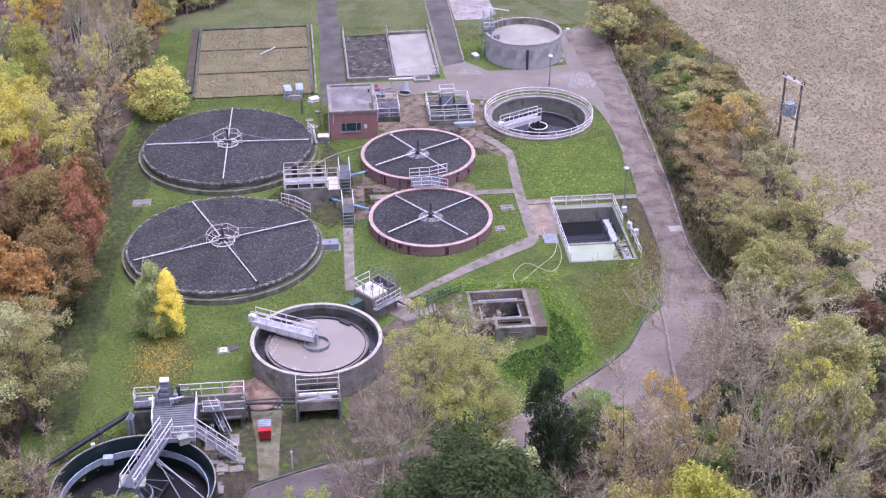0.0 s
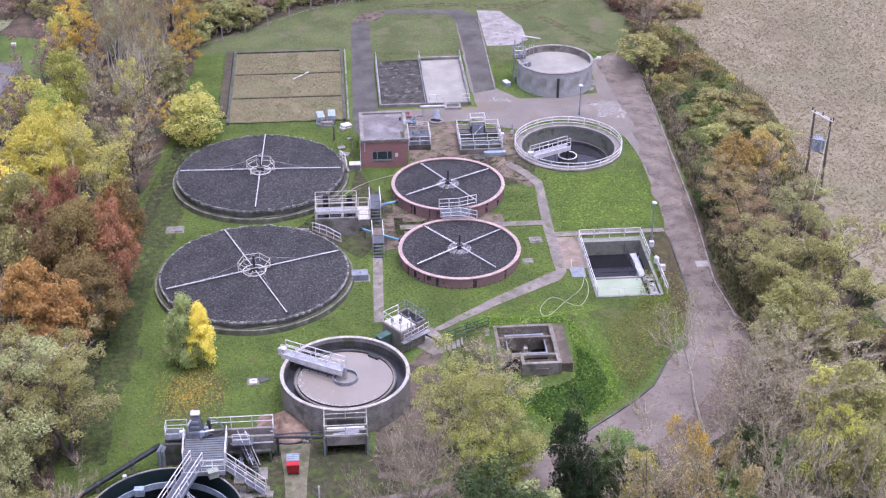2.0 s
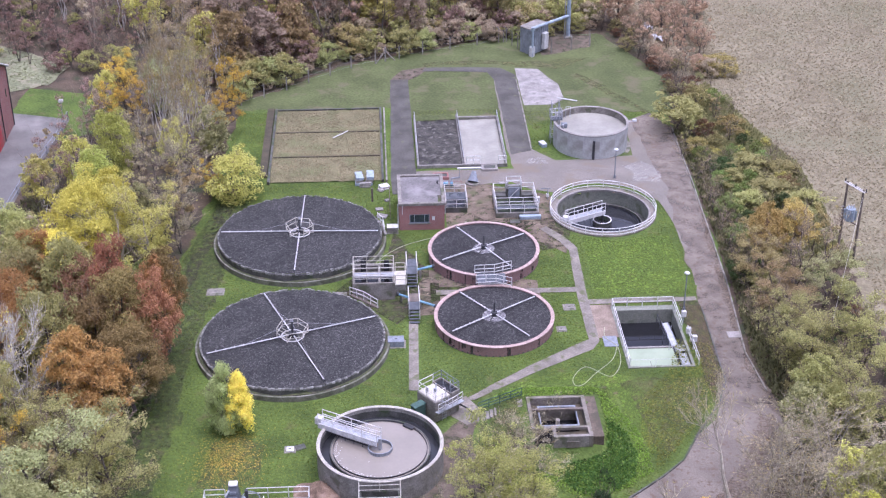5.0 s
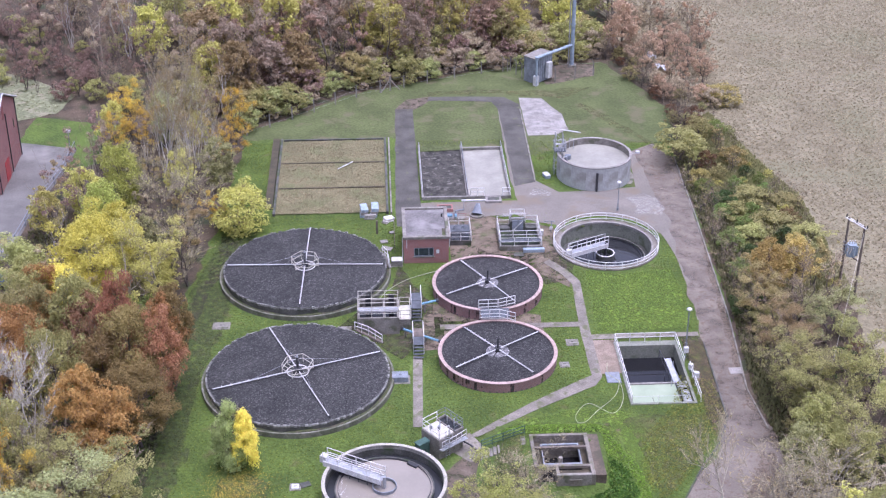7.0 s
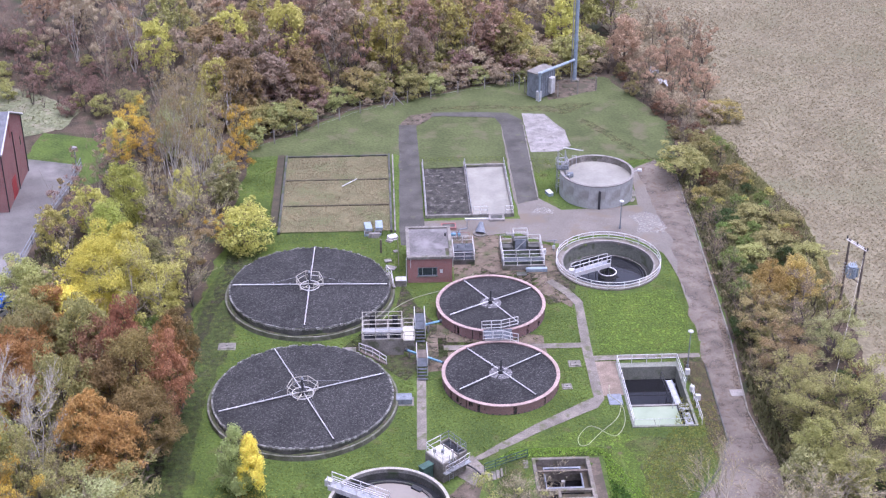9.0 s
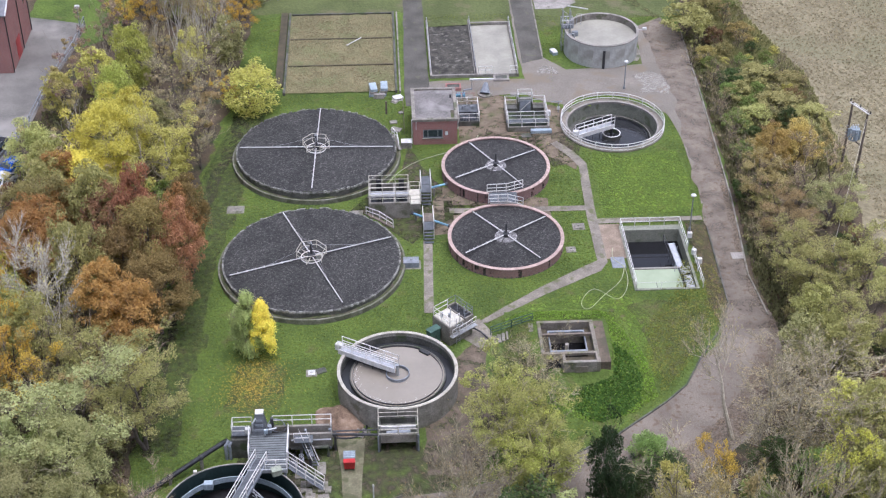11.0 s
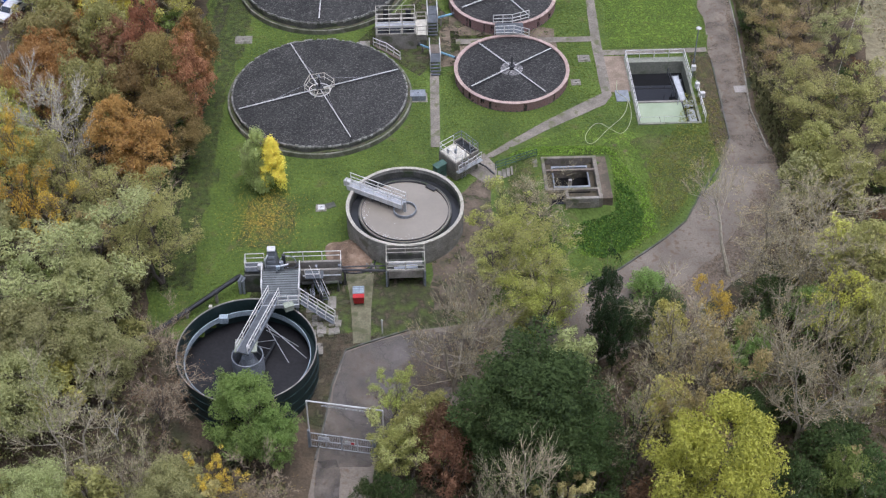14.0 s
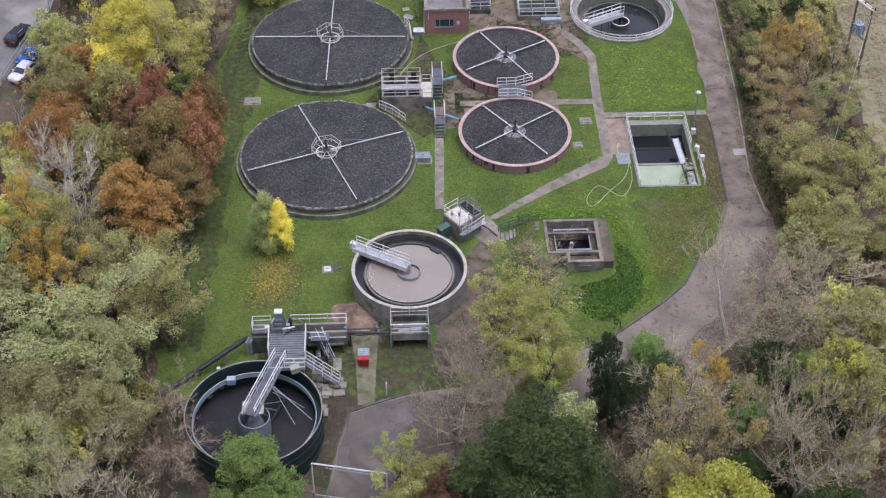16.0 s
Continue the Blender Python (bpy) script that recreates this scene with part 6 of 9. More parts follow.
def weir_chamber():
    t = thing("weir_chamber", "square concrete weir chamber with handrails and dark water", "chamber")
    x0, x1, y0, y1, z = 14.75, 20.0, 48.0, 54.0, 0.75
    for a in ((x0, x1, y0, y0 + 0.25), (x0, x1, y1 - 0.25, y1), (x0, x0 + 0.25, y0 + 0.25, y1 - 0.25), (x1 - 0.25, x1, y0 + 0.25, y1 - 0.25)):
        part("wall", box(*a, -0.3, z), CONC, t)
    part("water", box(x0 + 0.25, x1 - 0.25, y0 + 0.25, y1 - 0.25, -0.1, 0.18), ALGAE, t, "green algae on dark water")
    part("side_bench", box(x0 + 0.25, 16.4, 52.8, y1 - 0.25, 0.1, z - 0.1), CONC_DARK, t)
    part("side_bench", box(18.4, x1 - 0.25, 52.8, y1 - 0.25, 0.1, z - 0.1), CONC_DARK, t)
    part("gate_frame", box(16.5, 18.3, 53.0, 54.3, 0.2, 1.5), CONC_DARK, t)
    part("gate", box(16.7, 18.1, 52.9, 52.98, 0.2, 1.7), GREYSTEEL, t)
    part("gate_brace", rod((16.8, 52.85, 0.3), (18.0, 52.85, 1.6), 0.05), RAIL, t)
    railing(t, [(16.5, 52.95, 1.5), (18.3, 52.95, 1.5), (18.3, 54.25, 1.5), (16.5, 54.25, 1.5), (16.5, 52.95, 1.5)], 1.1, (1.0, 0.5), 1.2, 0.045, RAIL)
    railing(t, [(16.4, y1 - 0.1, z), (x0 + 0.1, y1 - 0.1, z), (x0 + 0.1, y0 + 0.1, z), (x1 - 0.1, y0 + 0.1, z), (x1 - 0.1, y1 - 0.1, z), (18.4, y1 - 0.1, z)], 1.1, (1.0, 0.5), 1.5, 0.045, RAIL)
    part("front_walkway", box(x0 - 0.05, x1 + 0.05, 49.1, 49.8, z, z + 0.05), DECK, t)
    railing(t, [(x0 + 0.1, 49.9, z), (x1 - 0.1, 49.9, z)], 1.1, (1.0, 0.5), 1.5, 0.042, RAIL)
    part("front_trough", box(17.6, 20.2, 47.4, 47.95, 0.1, 0.55, 0.03), PALEBLUE, t, "pale blue-grey trough")
    part("float_box", box(20.05, 20.35, 50.4, 50.9, 0.8, 1.5, 0.03), WHITE, t)
    part("footing", box(16.4, 17.6, 46.6, 47.5, 0.0, 0.13), CONC_DARK, t)


weir_chamber()
t = thing("bracket_stand", "grey steel bracket stand beside the sunken tank", "stand", (21.6, 52.6, 0))
part("upright", rod((0, 0, -0.1), (0, 0, 1.7), 0.06), GREYSTEEL, t)
part("cross_bar", rod((-0.9, 0, 1.65), (0.4, 0, 1.65), 0.05), GREYSTEEL, t)
part("junction_box", box(-0.2, 0.15, -0.12, 0.12, 0.5, 0.9, 0.02), WHITE, t)


def square_tank():
    t = thing("square_tank", "sunken square concrete tank with handrails, dark water and pale green scum", "tank")
    x0, x1, y0, y1 = 25.5, 32.42, 14.78, 26.75
    for a in ((x0, x1, y0, y0 + 0.28, -0.9), (x0, x1, y1 - 0.9, y1, -4.0), (x0, x0 + 0.28, y0 + 0.28, y1 - 0.9, -4.0), (x1 - 0.28, x1, y0 + 0.28, y1 - 0.9, -4.0)):
        part("wall", box(*a[:4], a[4], 0.16), ALGAE_CONC, t, "grey-green concrete wall")
    part("scum", box(x0 + 0.28, 31.0, y0 + 0.28, 19.3, -0.9, -0.55), SCUM, t, "pale green scum surface")
    part("scum_joint", box(28.15, 28.2, y0 + 0.28, 16.9, -0.57, -0.53), CONC_DARK, t)
    part("dividing_wall", box(x0 + 0.28, x1 - 0.28, 19.3, 19.55, -4.0, -0.42), CONC_PALE, t)
    part("channel_divider", box(31.0, 31.1, y0 + 0.28, 19.3, -0.9, -0.4), DARKMETAL, t)
    part("channel_water", box(31.1, x1 - 0.28, y0 + 0.28, 19.3, -0.9, -0.7), DARKWATER, t)
    part("water", box(x0 + 0.28, x1 - 0.28, 19.55, y1 - 0.9, -4.0, -1.5), DARKWATER, t, "still black water")
    railing(t, [(x0 + 0.12, y0 + 0.1, 0.16), (x0 + 0.12, y1 - 0.1, 0.16)], 1.1, (1.0, 0.55), 1.9, 0.04, RAIL)
    railing(t, [(x0 + 0.12, y1 - 0.1, 0.16), (x1 - 0.12, y1 - 0.1, 0.16)], 1.1, (1.0, 0.55), 1.7, 0.045, RAIL)
    railing(t, [(x1 - 0.12, y1 - 0.1, 0.16), (x1 - 0.12, 21.5, 0.16)], 1.1, (1.0, 0.55), 1.7, 0.045, RAIL)
    railing(t, [(x1 + 0.35, 20.9, 0.1), (x1 + 0.35, y0 + 0.1, 0.1)], 1.1, (1.0, 0.55), 1.5, 0.045, RAIL)
    railing(t, [(x0 + 0.12, y0 + 0.08, 0.16), (31.0, y0 + 0.08, 0.16)], 0.9, (1.0,), 2.7, 0.02, RAIL)
    cv = part("conveyor", box(-0.32, 0.32, -2.5, 2.5, -0.06, 0.04, 0.02), GALV, t, "pale inclined screening conveyor")
    cv.matrix_basis = pose(31.1, 20.9, -0.35, 8, 0, 6)
    for s in (-0.34, 0.34):
        part("side_rail", box(s - 0.02, s + 0.02, -2.5, 2.5, -0.1, 0.14, 0.01), GALV, cv)
    for y in (18.9, 22.2):
        part("conveyor_leg", rod((30.5, y, -1.4), (30.5, y, 0.4), 0.05), GALV, t)
        part("conveyor_leg", rod((31.3, y, -1.4), (31.3, y, 0.4), 0.05), GALV, t)
    railing(t, [(30.3, 19.6, -0.1), (30.0, 23.6, -0.1)], 1.1, (1.0, 0.5), 1.3, 0.042, DARKMETAL)
    part("trough", box(31.2, 32.0, 15.1, 17.4, -0.35, 0.05, 0.03), GALV, t)
    for i, y in enumerate((17.9, 18.6)):
        part("catwalk", box(31.05, 32.15, y, y + 0.5, -0.1, -0.05), GALV, t)
    for x, y, z in ((32.75, 23.0, 1.0), (32.95, 18.3, 0.9), (32.8, 20.5, 0.5)):
        part("control_box", box(x - 0.25, x + 0.25, y - 0.22, y + 0.22, z, z + 0.65, 0.03), WHITE, t)
        part("box_stand", rod((x, y, -0.1), (x, y, z), 0.05), GREYSTEEL, t)
    part("access_plate", box(23.7, 25.2, 18.9, 20.9, 0.06, 0.14, 0.02), GREYSTEEL, t, "flat grey steel plate")


square_tank()


def garden_hose(label, pts):
    t = thing("hose", label, "hose")
    fine = []
    for i in range(len(pts) - 1):
        p0, p1, p2, p3 = (Vector((*pts[max(0, min(len(pts) - 1, k))], 0)) for k in (i - 1, i, i + 1, i + 2))
        for s in range(6):
            u = s / 6
            q = 0.5 * ((2 * p1) + (p2 - p0) * u + (2 * p0 - 5 * p1 + 4 * p2 - p3) * u * u + (3 * p1 - p0 - 3 * p2 + p3) * u ** 3)
            fine.append((q.x, q.y, gz(q.x, q.y) + 0.13))
    part("hose_run", pipe(fine, 0.04, 6), HOSE, t)


garden_hose("pale yellow-green hose lying in loops on the grass", [(24.2, 22.6), (24.0, 20.6), (25.0, 18.8), (24.8, 15.6), (23.4, 13.4), (21.2, 15.2), (19.6, 13.2), (20.0, 11.6), (22.0, 14.0), (24.2, 16.6), (25.1, 19.6)])
garden_hose("pale hose trailing over the grass to the brick filter", [(-0.6, 36.2), (0.8, 39.0), (3.2, 41.6), (6.6, 43.4), (9.6, 44.8), (11.2, 47.6)])


def mound_chamber():
    t = thing("inlet_box", "open concrete chamber with cross beams sunk in a grassy bank", "chamber")
    z, x0, x1, y1 = 1.82, 14.2, 19.9, 7.95
    part("wall", box(x0, x1, y1 - 0.35, y1, -1.0, z, 0.03), PATHCONC, t)
    part("wall", box(x0, x0 + 0.35, 3.0, y1 - 0.35, -1.0, z, 0.03), PATHCONC, t)
    part("wall", box(x1 - 0.4, x1, 1.3, y1 - 0.35, -1.0, z, 0.03), PATHCONC, t)
    part("wall", box(16.2, x1 - 0.4, 1.3, 1.65, -1.0, z, 0.03), CONC, t)
    part("wall", box(16.2, 16.5, 1.65, 2.7, -1.0, z, 0.03), PATHCONC, t)
    part("cross_beam", box(x0 + 0.1, x1 - 0.1, 2.7, 3.0, z - 0.3, z - 0.003), PATHCONC, t)
    part("cross_beam", box(x0 + 0.35, x1 - 0.4, 5.65, 5.9, z - 0.25, z + 0.02), WOOD, t)
    part("floor", box(x0 + 0.35, x1 - 0.4, 1.65, y1 - 0.35, -1.2, -0.9), DARKWATER, t)
    part("debris_shelf", box(16.5, x1 - 0.4, 1.65, 2.7, 0.9, 1.35), SOIL, t)
    for a in ((15.2, 18.9, 6.5, 6.75), (15.2, 18.9, 3.4, 3.65)):
        part("steel_channel", box(*a, 1.1, 1.5), GREYSTEEL, t)
    for a in ((15.2, 15.32, 3.65, 6.5), (18.78, 18.9, 3.65, 6.5)):
        part("steel_channel", box(*a, 1.1, 1.5), GREYSTEEL, t)
    part("pipe_stub", pipe([(17.0, 4.9, 0.0), (17.0, 4.9, 1.2)], 0.2, 14), CONC, t)
    part("ledge", box(x0 + 0.35, 15.2, 3.0, y1 - 0.35, 0.6, 1.0), SOIL, t)
    part("ledge", box(18.9, x1 - 0.4, 3.0, y1 - 0.35, 0.6, 1.0), SOIL, t)
    part("apron", box(x1, 20.95, 1.5, 8.0, -0.3, 1.6, 0.03), MUD, t, "earth-covered apron")
    part("front_foot", box(16.0, 20.9, 0.55, 1.3, -0.4, 0.1), PATHCONC, t)
    part("front_panel", box(17.4, 18.6, 1.2, 1.28, 0.6, 1.3), PATHCONC, t)


mound_chamber()
t = thing("garden_steps", "concrete steps with a green handrail up the grassy bank", "steps")
for i in range(9):
    x = 9.8 + 0.44 * i
    part("step", box(x, x + 0.5, 6.6, 7.9, gz(x, 7.2) - 0.5, 0.12 + 0.185 * i, 0.02), CONC, t)
railing(t, [(9.6, 8.05, 0.15), (13.8, 8.15, 1.7)], 1.0, (1.0, 0.6, 0.25), 1.0, 0.042, GREENPAINT)


def pump_kiosk():
    t = thing("pump_block", "square concrete pump block with white roof slab and handrails", "building", (5.75, 8.55, 0), 38)
    part("body", box(-1.55, 1.55, -1.35, 1.35, -0.3, 2.35, 0.05), CONC, t)
    part("roof_slab", box(-1.45, 0.45, -1.25, 1.25, 2.35, 2.45, 0.03), CREAM, t)
    # solid black slab; its colour stands in for the well's dark inside
    part("open_well", box(0.5, 1.5, -1.3, 1.3, 2.3, 2.4), BLACK, t)
    for a in ((0.5, 1.6, -1.4, -1.25), (0.5, 1.6, 1.25, 1.4), (1.45, 1.6, -1.25, 1.25), (0.42, 0.52, -1.25, 1.25)):
        part("upstand", box(*a, 2.3, 2.6), CONC, t)
    part("valve_wheel", torus_rail(0.25, 0, 0.035, 20), DARKMETAL, t).location = (0.9, 0.3, 2.75)
    for x, y in ((0.9, 0.3), (1.1, -0.5), (-0.2, 0.1)):
        part("spindle", rod((x, y, 2.3), (x, y, 3.3), 0.06, 8), GALV, t)
    railing(t, [(0.4, 1.25, 2.4), (-1.45, 1.25, 2.4), (-1.45, -1.25, 2.4), (-0.2, -1.25, 2.4)], 1.1, (1.0, 0.5), 1.3, 0.042, RAIL)
    for s in (-0.25, 0.25):
        part("ladder_rail", rod((-0.6 + s, -1.55, 0.1), (-0.6 + s, -1.55, 3.3), 0.03), GALV, t)
    for k in range(8):
        part("rung", rod((-0.85, -1.55, 0.3 + 0.3 * k), (-0.35, -1.55, 0.3 + 0.3 * k), 0.02), GALV, t)
    for k, z in enumerate((1.5, 2.0, 2.5)):
        part("ladder_hoop", ring(0.45, 0.49, z, z + 0.06, 14, 180, 360), GALV, t).location = (-0.6, -1.55, 0)
    part("dark_pipe", pipe([(1.5, -1.4, 0.9), (2.0, -2.0, 0.5), (2.2, -3.2, 0.1)], 0.09), DARKMETAL, t)
    railing(t, [(1.6, -1.3, 0.6), (1.6, 0.6, 0.6)], 1.1, (1.0, 0.5), 1.0, 0.025, GREYSTEEL)
    railing(t, [(0.45, 1.3, 2.6), (1.52, 1.3, 2.6), (1.52, -1.3, 2.6), (0.45, -1.3, 2.6)], 0.9, (1.0, 0.5), 1.0, 0.035, GREYSTEEL)
    railing(t, [(-1.5, -1.75, 1.35), (0.3, -1.75, 1.35), (1.75, -1.6, 1.35)], 1.0, (1.0, 0.5), 0.9, 0.035, RAIL)
    part("side_landing", box(-1.55, 1.8, -1.8, -1.36, 1.27, 1.35), GALV, t)
    for k, x in enumerate((-1.0, -0.5)):
        part("drive_motor", rod((x, 0.5 - 0.6 * k, 2.45), (x, 0.5 - 0.6 * k, 2.95), 0.14, 10), GREYSTEEL, t)


pump_kiosk()


def cabinet(x, y, w, d, h, rz, mat, label, roof=None):
    z = gz(x, y)
    t = thing("cabinet", label, "cabinet", (x, y, z), rz)
    part("plinth", box(-w / 2 - 0.1, w / 2 + 0.1, -d / 2 - 0.1, d / 2 + 0.1, -0.2, 0.12), CONC, t)
    part("body", box(-w / 2, w / 2, -d / 2, d / 2, 0.12, h, 0.03), mat, t)
    part("roof", box(-w / 2 - 0.06, w / 2 + 0.06, -d / 2 - 0.06, d / 2 + 0.06, h, h + 0.07, 0.02), roof or mat, t)
    for s in (-1, 1):
        door = part("door", box(0.02 if s > 0 else -w / 2 + 0.06, w / 2 - 0.06 if s > 0 else -0.02, -d / 2 - 0.02, -d / 2, 0.2, h - 0.08), mat, t)
        part("handle", box(s * 0.08 - 0.02, s * 0.08 + 0.02, -d / 2 - 0.05, -d / 2 - 0.02, h * 0.5, h * 0.5 + 0.15), DARKMETAL, door)


cabinet(3.75, 7.25, 1.3, 0.7, 1.75, 38, GREENPAINT, "green metal control cabinet with two doors beside the pump block", GREENPAINT)
cabinet(2.1, 45.3, 1.2, 0.9, 0.8, 0, CONC, "low grey cabinet with a pale top beside the pump house", WHITE)
for x, y, w, d, h, rz, mat, lab in ((-1.9, 58.6, 0.9, 1.9, 1.1, 4, PALEBLUE, "stacked pale green panels leaning together"), (-0.5, 58.7, 0.9, 2.0, 1.2, -3, PALEBLUE, "stack of pale panels beside the drying bed"),
                                    (-1.1, 57.4, 1.4, 0.5, 0.6, 0, CONC_PALE, "low pale equipment box with dark hatches"), (1.3, 57.0, 1.2, 1.0, 0.35, 20, WHITE, "heap of pale broken boards"),
                                    (0.8, 56.2, 0.9, 0.5, 0.25, -30, CONC_PALE, "pale broken board on the ground")):
    t = thing("board_stack", lab, "boards", (x, y, gz(x, y)), rz, "boards beside the drying bed")
    for k in range(3):
        o = part("board", box(-w / 2, w / 2, -d / 2, d / 2, 0.0, h / 3 - 0.02, 0.01), mat if k != 1 else CONC_PALE, t)
        o.matrix_basis = pose(0.05 * k - 0.05, 0.06 * k, 0.04 + h / 3 * k, 0, 0, 4 * k - 4)
for x, y, w, d, rz in ((0.6, 51.0, 0.9, 0.7, 10), (0.9, 49.2, 1.3, 0.9, -25), (16.5, 57.4, 1.2, 0.6, 5), (1.6, 53.4, 0.6, 0.5, 30)):
    ob = part("pale_slab", box(-w / 2, w / 2, -d / 2, d / 2, 0.0, 0.16, 0.02), CONC_PALE, None)
    ob.matrix_world = pose(x, y, gz(x, y) + 0.07, 0, 0, rz)
    tagged(ob, "loose pale concrete slab in the weeds", "slab", "loose slabs")
t = thing("timber_post", "short dark timber post beside the filter", "post", (-0.25, 53.3, 0))
part("shaft", box(-0.12, 0.12, -0.12, 0.12, -0.2, 1.9, 0.02), WOOD, t)
t = thing("wire_fence", "short wire fence with timber posts behind the filter", "fence")
railing(t, [(1.9, 48.2, 0), (1.9, 55.6, 0)], 1.2, (0.95, 0.5), 1.8, 0.035, WOOD)


def pump_set():
    t = thing("pump_set", "blue pump set with pipework in front of the drying bed", "pump", (9.6, 56.9, gz(9.6, 56.9) + 0.08))
    part("base_plate", box(-1.4, 1.4, -0.45, 0.45, 0, 0.12), CONC, t)
    part("motor", rod((-1.2, 0, 0.45), (-0.2, 0, 0.45), 0.28, 14), BLUE, t)
    part("pump_body", rod((0, 0, 0.42), (0.4, 0, 0.42), 0.34, 16), BLUE, t)
    part("discharge", pipe([(0.2, 0, 0.6), (0.2, 0, 1.1), (1.3, 0.3, 1.1)], 0.1), GREYSTEEL, t)
    railing(t, [(-1.5, -0.6, 0), (1.5, -0.6, 0)], 1.0, (1.0,), 1.5, 0.025, REDBROWN)


pump_set()
t = thing("brick_pit", "low red brick pit beside the drying bed", "pit", (8.6, 59.4, 0))
for a in ((-1.0, 1.0, -0.7, -0.5), (-1.0, 1.0, 0.5, 0.7), (-1.0, -0.8, -0.5, 0.5), (0.8, 1.0, -0.5, 0.5)):
    part("wall", box(*a, -0.2, 0.5), BRICK, t)
part("cover", box(-0.8, 0.8, -0.5, 0.5, 0.2, 0.4), CONC_DARK, t)
t = thing("discharge_hopper", "grey steel discharge cone with a white trough", "hopper", (12.6, 57.6, gz(12.6, 57.6) + 0.08))
part("cone", rod((0, 0, 0.2), (0.2, 0.8, 1.3), 0.7, 20, r2=0.25), GREYSTEEL, t)
part("foot", rod((0, 0, 0), (0, 0, 0.2), 0.95, 20), CONC, t)
part("trough", box(-1.9, 1.2, 1.4, 1.65, 1.3, 1.5, 0.03), WHITE, t)
part("trough_leg", rod((-1.6, 1.55, 0), (-1.6, 1.55, 1.3), 0.05), GALV, t)

# ---- drying beds, yard and surroundings ----
def drying_bed(x0, x1, y0, y1, label, h=0.5, w=0.25, mat=None, front=True, back=True):
    t = thing("drying_bed", label, "drying bed")
    mat = mat or CONC
    part("side_wall", box(x0 - w, x0, y0 - w, y1 + w, -1.2, h, 0.02), mat, t)
    part("side_wall", box(x1, x1 + w, y0 - w, y1 + w, -1.2, h, 0.02), mat, t)
    if front:
        part("end_wall", box(x0, x1, y0 - w, y0, -1.2, h - 0.004, 0.02), mat, t)
    if back:
        part("end_wall", box(x0, x1, y1, y1 + w, -1.2, h - 0.004, 0.02), mat, t)
    return t


t = drying_bed(-13.3, 1.0, 58.9, 81.4, "disused drying bed overgrown with dry grass between low dark walls", 0.45, 0.3, CONC_DARK, front=False, back=False)
part("outer_wall", box(-14.7, -13.72, 60.5, 81.9, -0.1, 0.4), SOIL, t, "wide dark earth-filled wall")
bed = [(-13.3, 58.9), (1.0, 58.9), (1.0, 81.4), (-13.3, 81.4)]
part("bed_surface", drape(bed, 0.2, 1.0, 0.0, rough=0.12), BEDGRASS, t, "dry yellow-brown grass", smooth=True)
for y in (66.2, 73.9, 81.4):
    part("low_ridge", box(-13.2, 0.9, y - 0.12, y + 0.12, -0.1, 0.42 if y > 80 else 0.3), CONC_DARK if y > 80 else SOIL, t)
part("outer_rail", box(1.55, 1.75, 58.6, 81.7, -0.1, 0.35), CONC, t)
part("fallen_plank", box(-1.5, 1.5, -0.07, 0.07, 0.40, 0.48), WHITE, t, "pale fallen plank").matrix_basis = Matrix.Translation((-4.4, 72.6, 0)) @ Matrix.Rotation(radians(48), 4, "Z")
t = drying_bed(5.95, 11.6, 62.5, 78.2, "drying bed full of dark dried sludge and rubble", 0.5, 0.25, CONC_PALE, back=False)
part("bed_surface", drape([(5.95, 62.5), (11.6, 62.5), (11.6, 77.3), (5.95, 77.3)], 0.24, 0.5, 0.0, rough=0.35), DEBRIS, t, "dark lumpy rubble with pale scraps", smooth=True)
part("grass_lip", drape([(5.95, 76.6), (17.2, 77.6), (17.2, 78.6), (5.95, 78.6)], 0.34, 0.5, 0.0, rough=0.15), HAZE_GRASS, t)
t = drying_bed(11.95, 17.2, 62.5, 77.4, "drying bed flooded with pale grey liquor", 0.5, 0.25, CONC_PALE)
part("liquor", box(11.95, 17.2, 62.5, 77.4, -1.0, 0.08), GREYWATER, t, "still pale grey liquor")
railing(t, [(12.1, 62.4, 0.5), (13.9, 62.4, 0.5)], 1.1, (1.0, 0.5), 1.0, 0.045, RAIL)
railing(t, [(16.3, 62.4, 0.5), (17.3, 62.4, 0.5)], 1.1, (1.0, 0.5), 1.0, 0.045, RAIL)
part("outlet_box", box(14.0, 16.1, 60.9, 62.25, -0.9, 0.42, 0.03), CONC_PALE, t)
part("outlet_well", box(14.3, 15.8, 61.2, 62.0, 0.42, 0.46), CONC_DARK, t)
for x in (5.83, 11.78, 17.33):
    railing(t, [(x, 63, 0.5), (x, 78, 0.5)], 0.7, (1.0,), 3.75, 0.042, GALV)


def lamp_post(x, y, h, label):
    z = gz(x, y)
    t = thing("lamp_post", label, "lamp post", (x, y, z), group="yard lamps")
    part("pole", rod((0, 0, -0.2), (0, 0, h), 0.08, 10, r2=0.05), GREYSTEEL, t)
    part("base", rod((0, 0, -0.1), (0, 0, 0.5), 0.14, 10), GREYSTEEL, t)
    bm = bmesh.new()
    bmesh.ops.create_uvsphere(bm, u_segments=14, v_segments=8, radius=0.32)
    for v in bm.verts:
        v.co.z = v.co.z * 0.55 if v.co.z > 0 else v.co.z * 0.3
    o = part("lantern", bm, WHITE, t, "white dome lantern", smooth=True)
    o.location = (0, 0, h + 0.1)


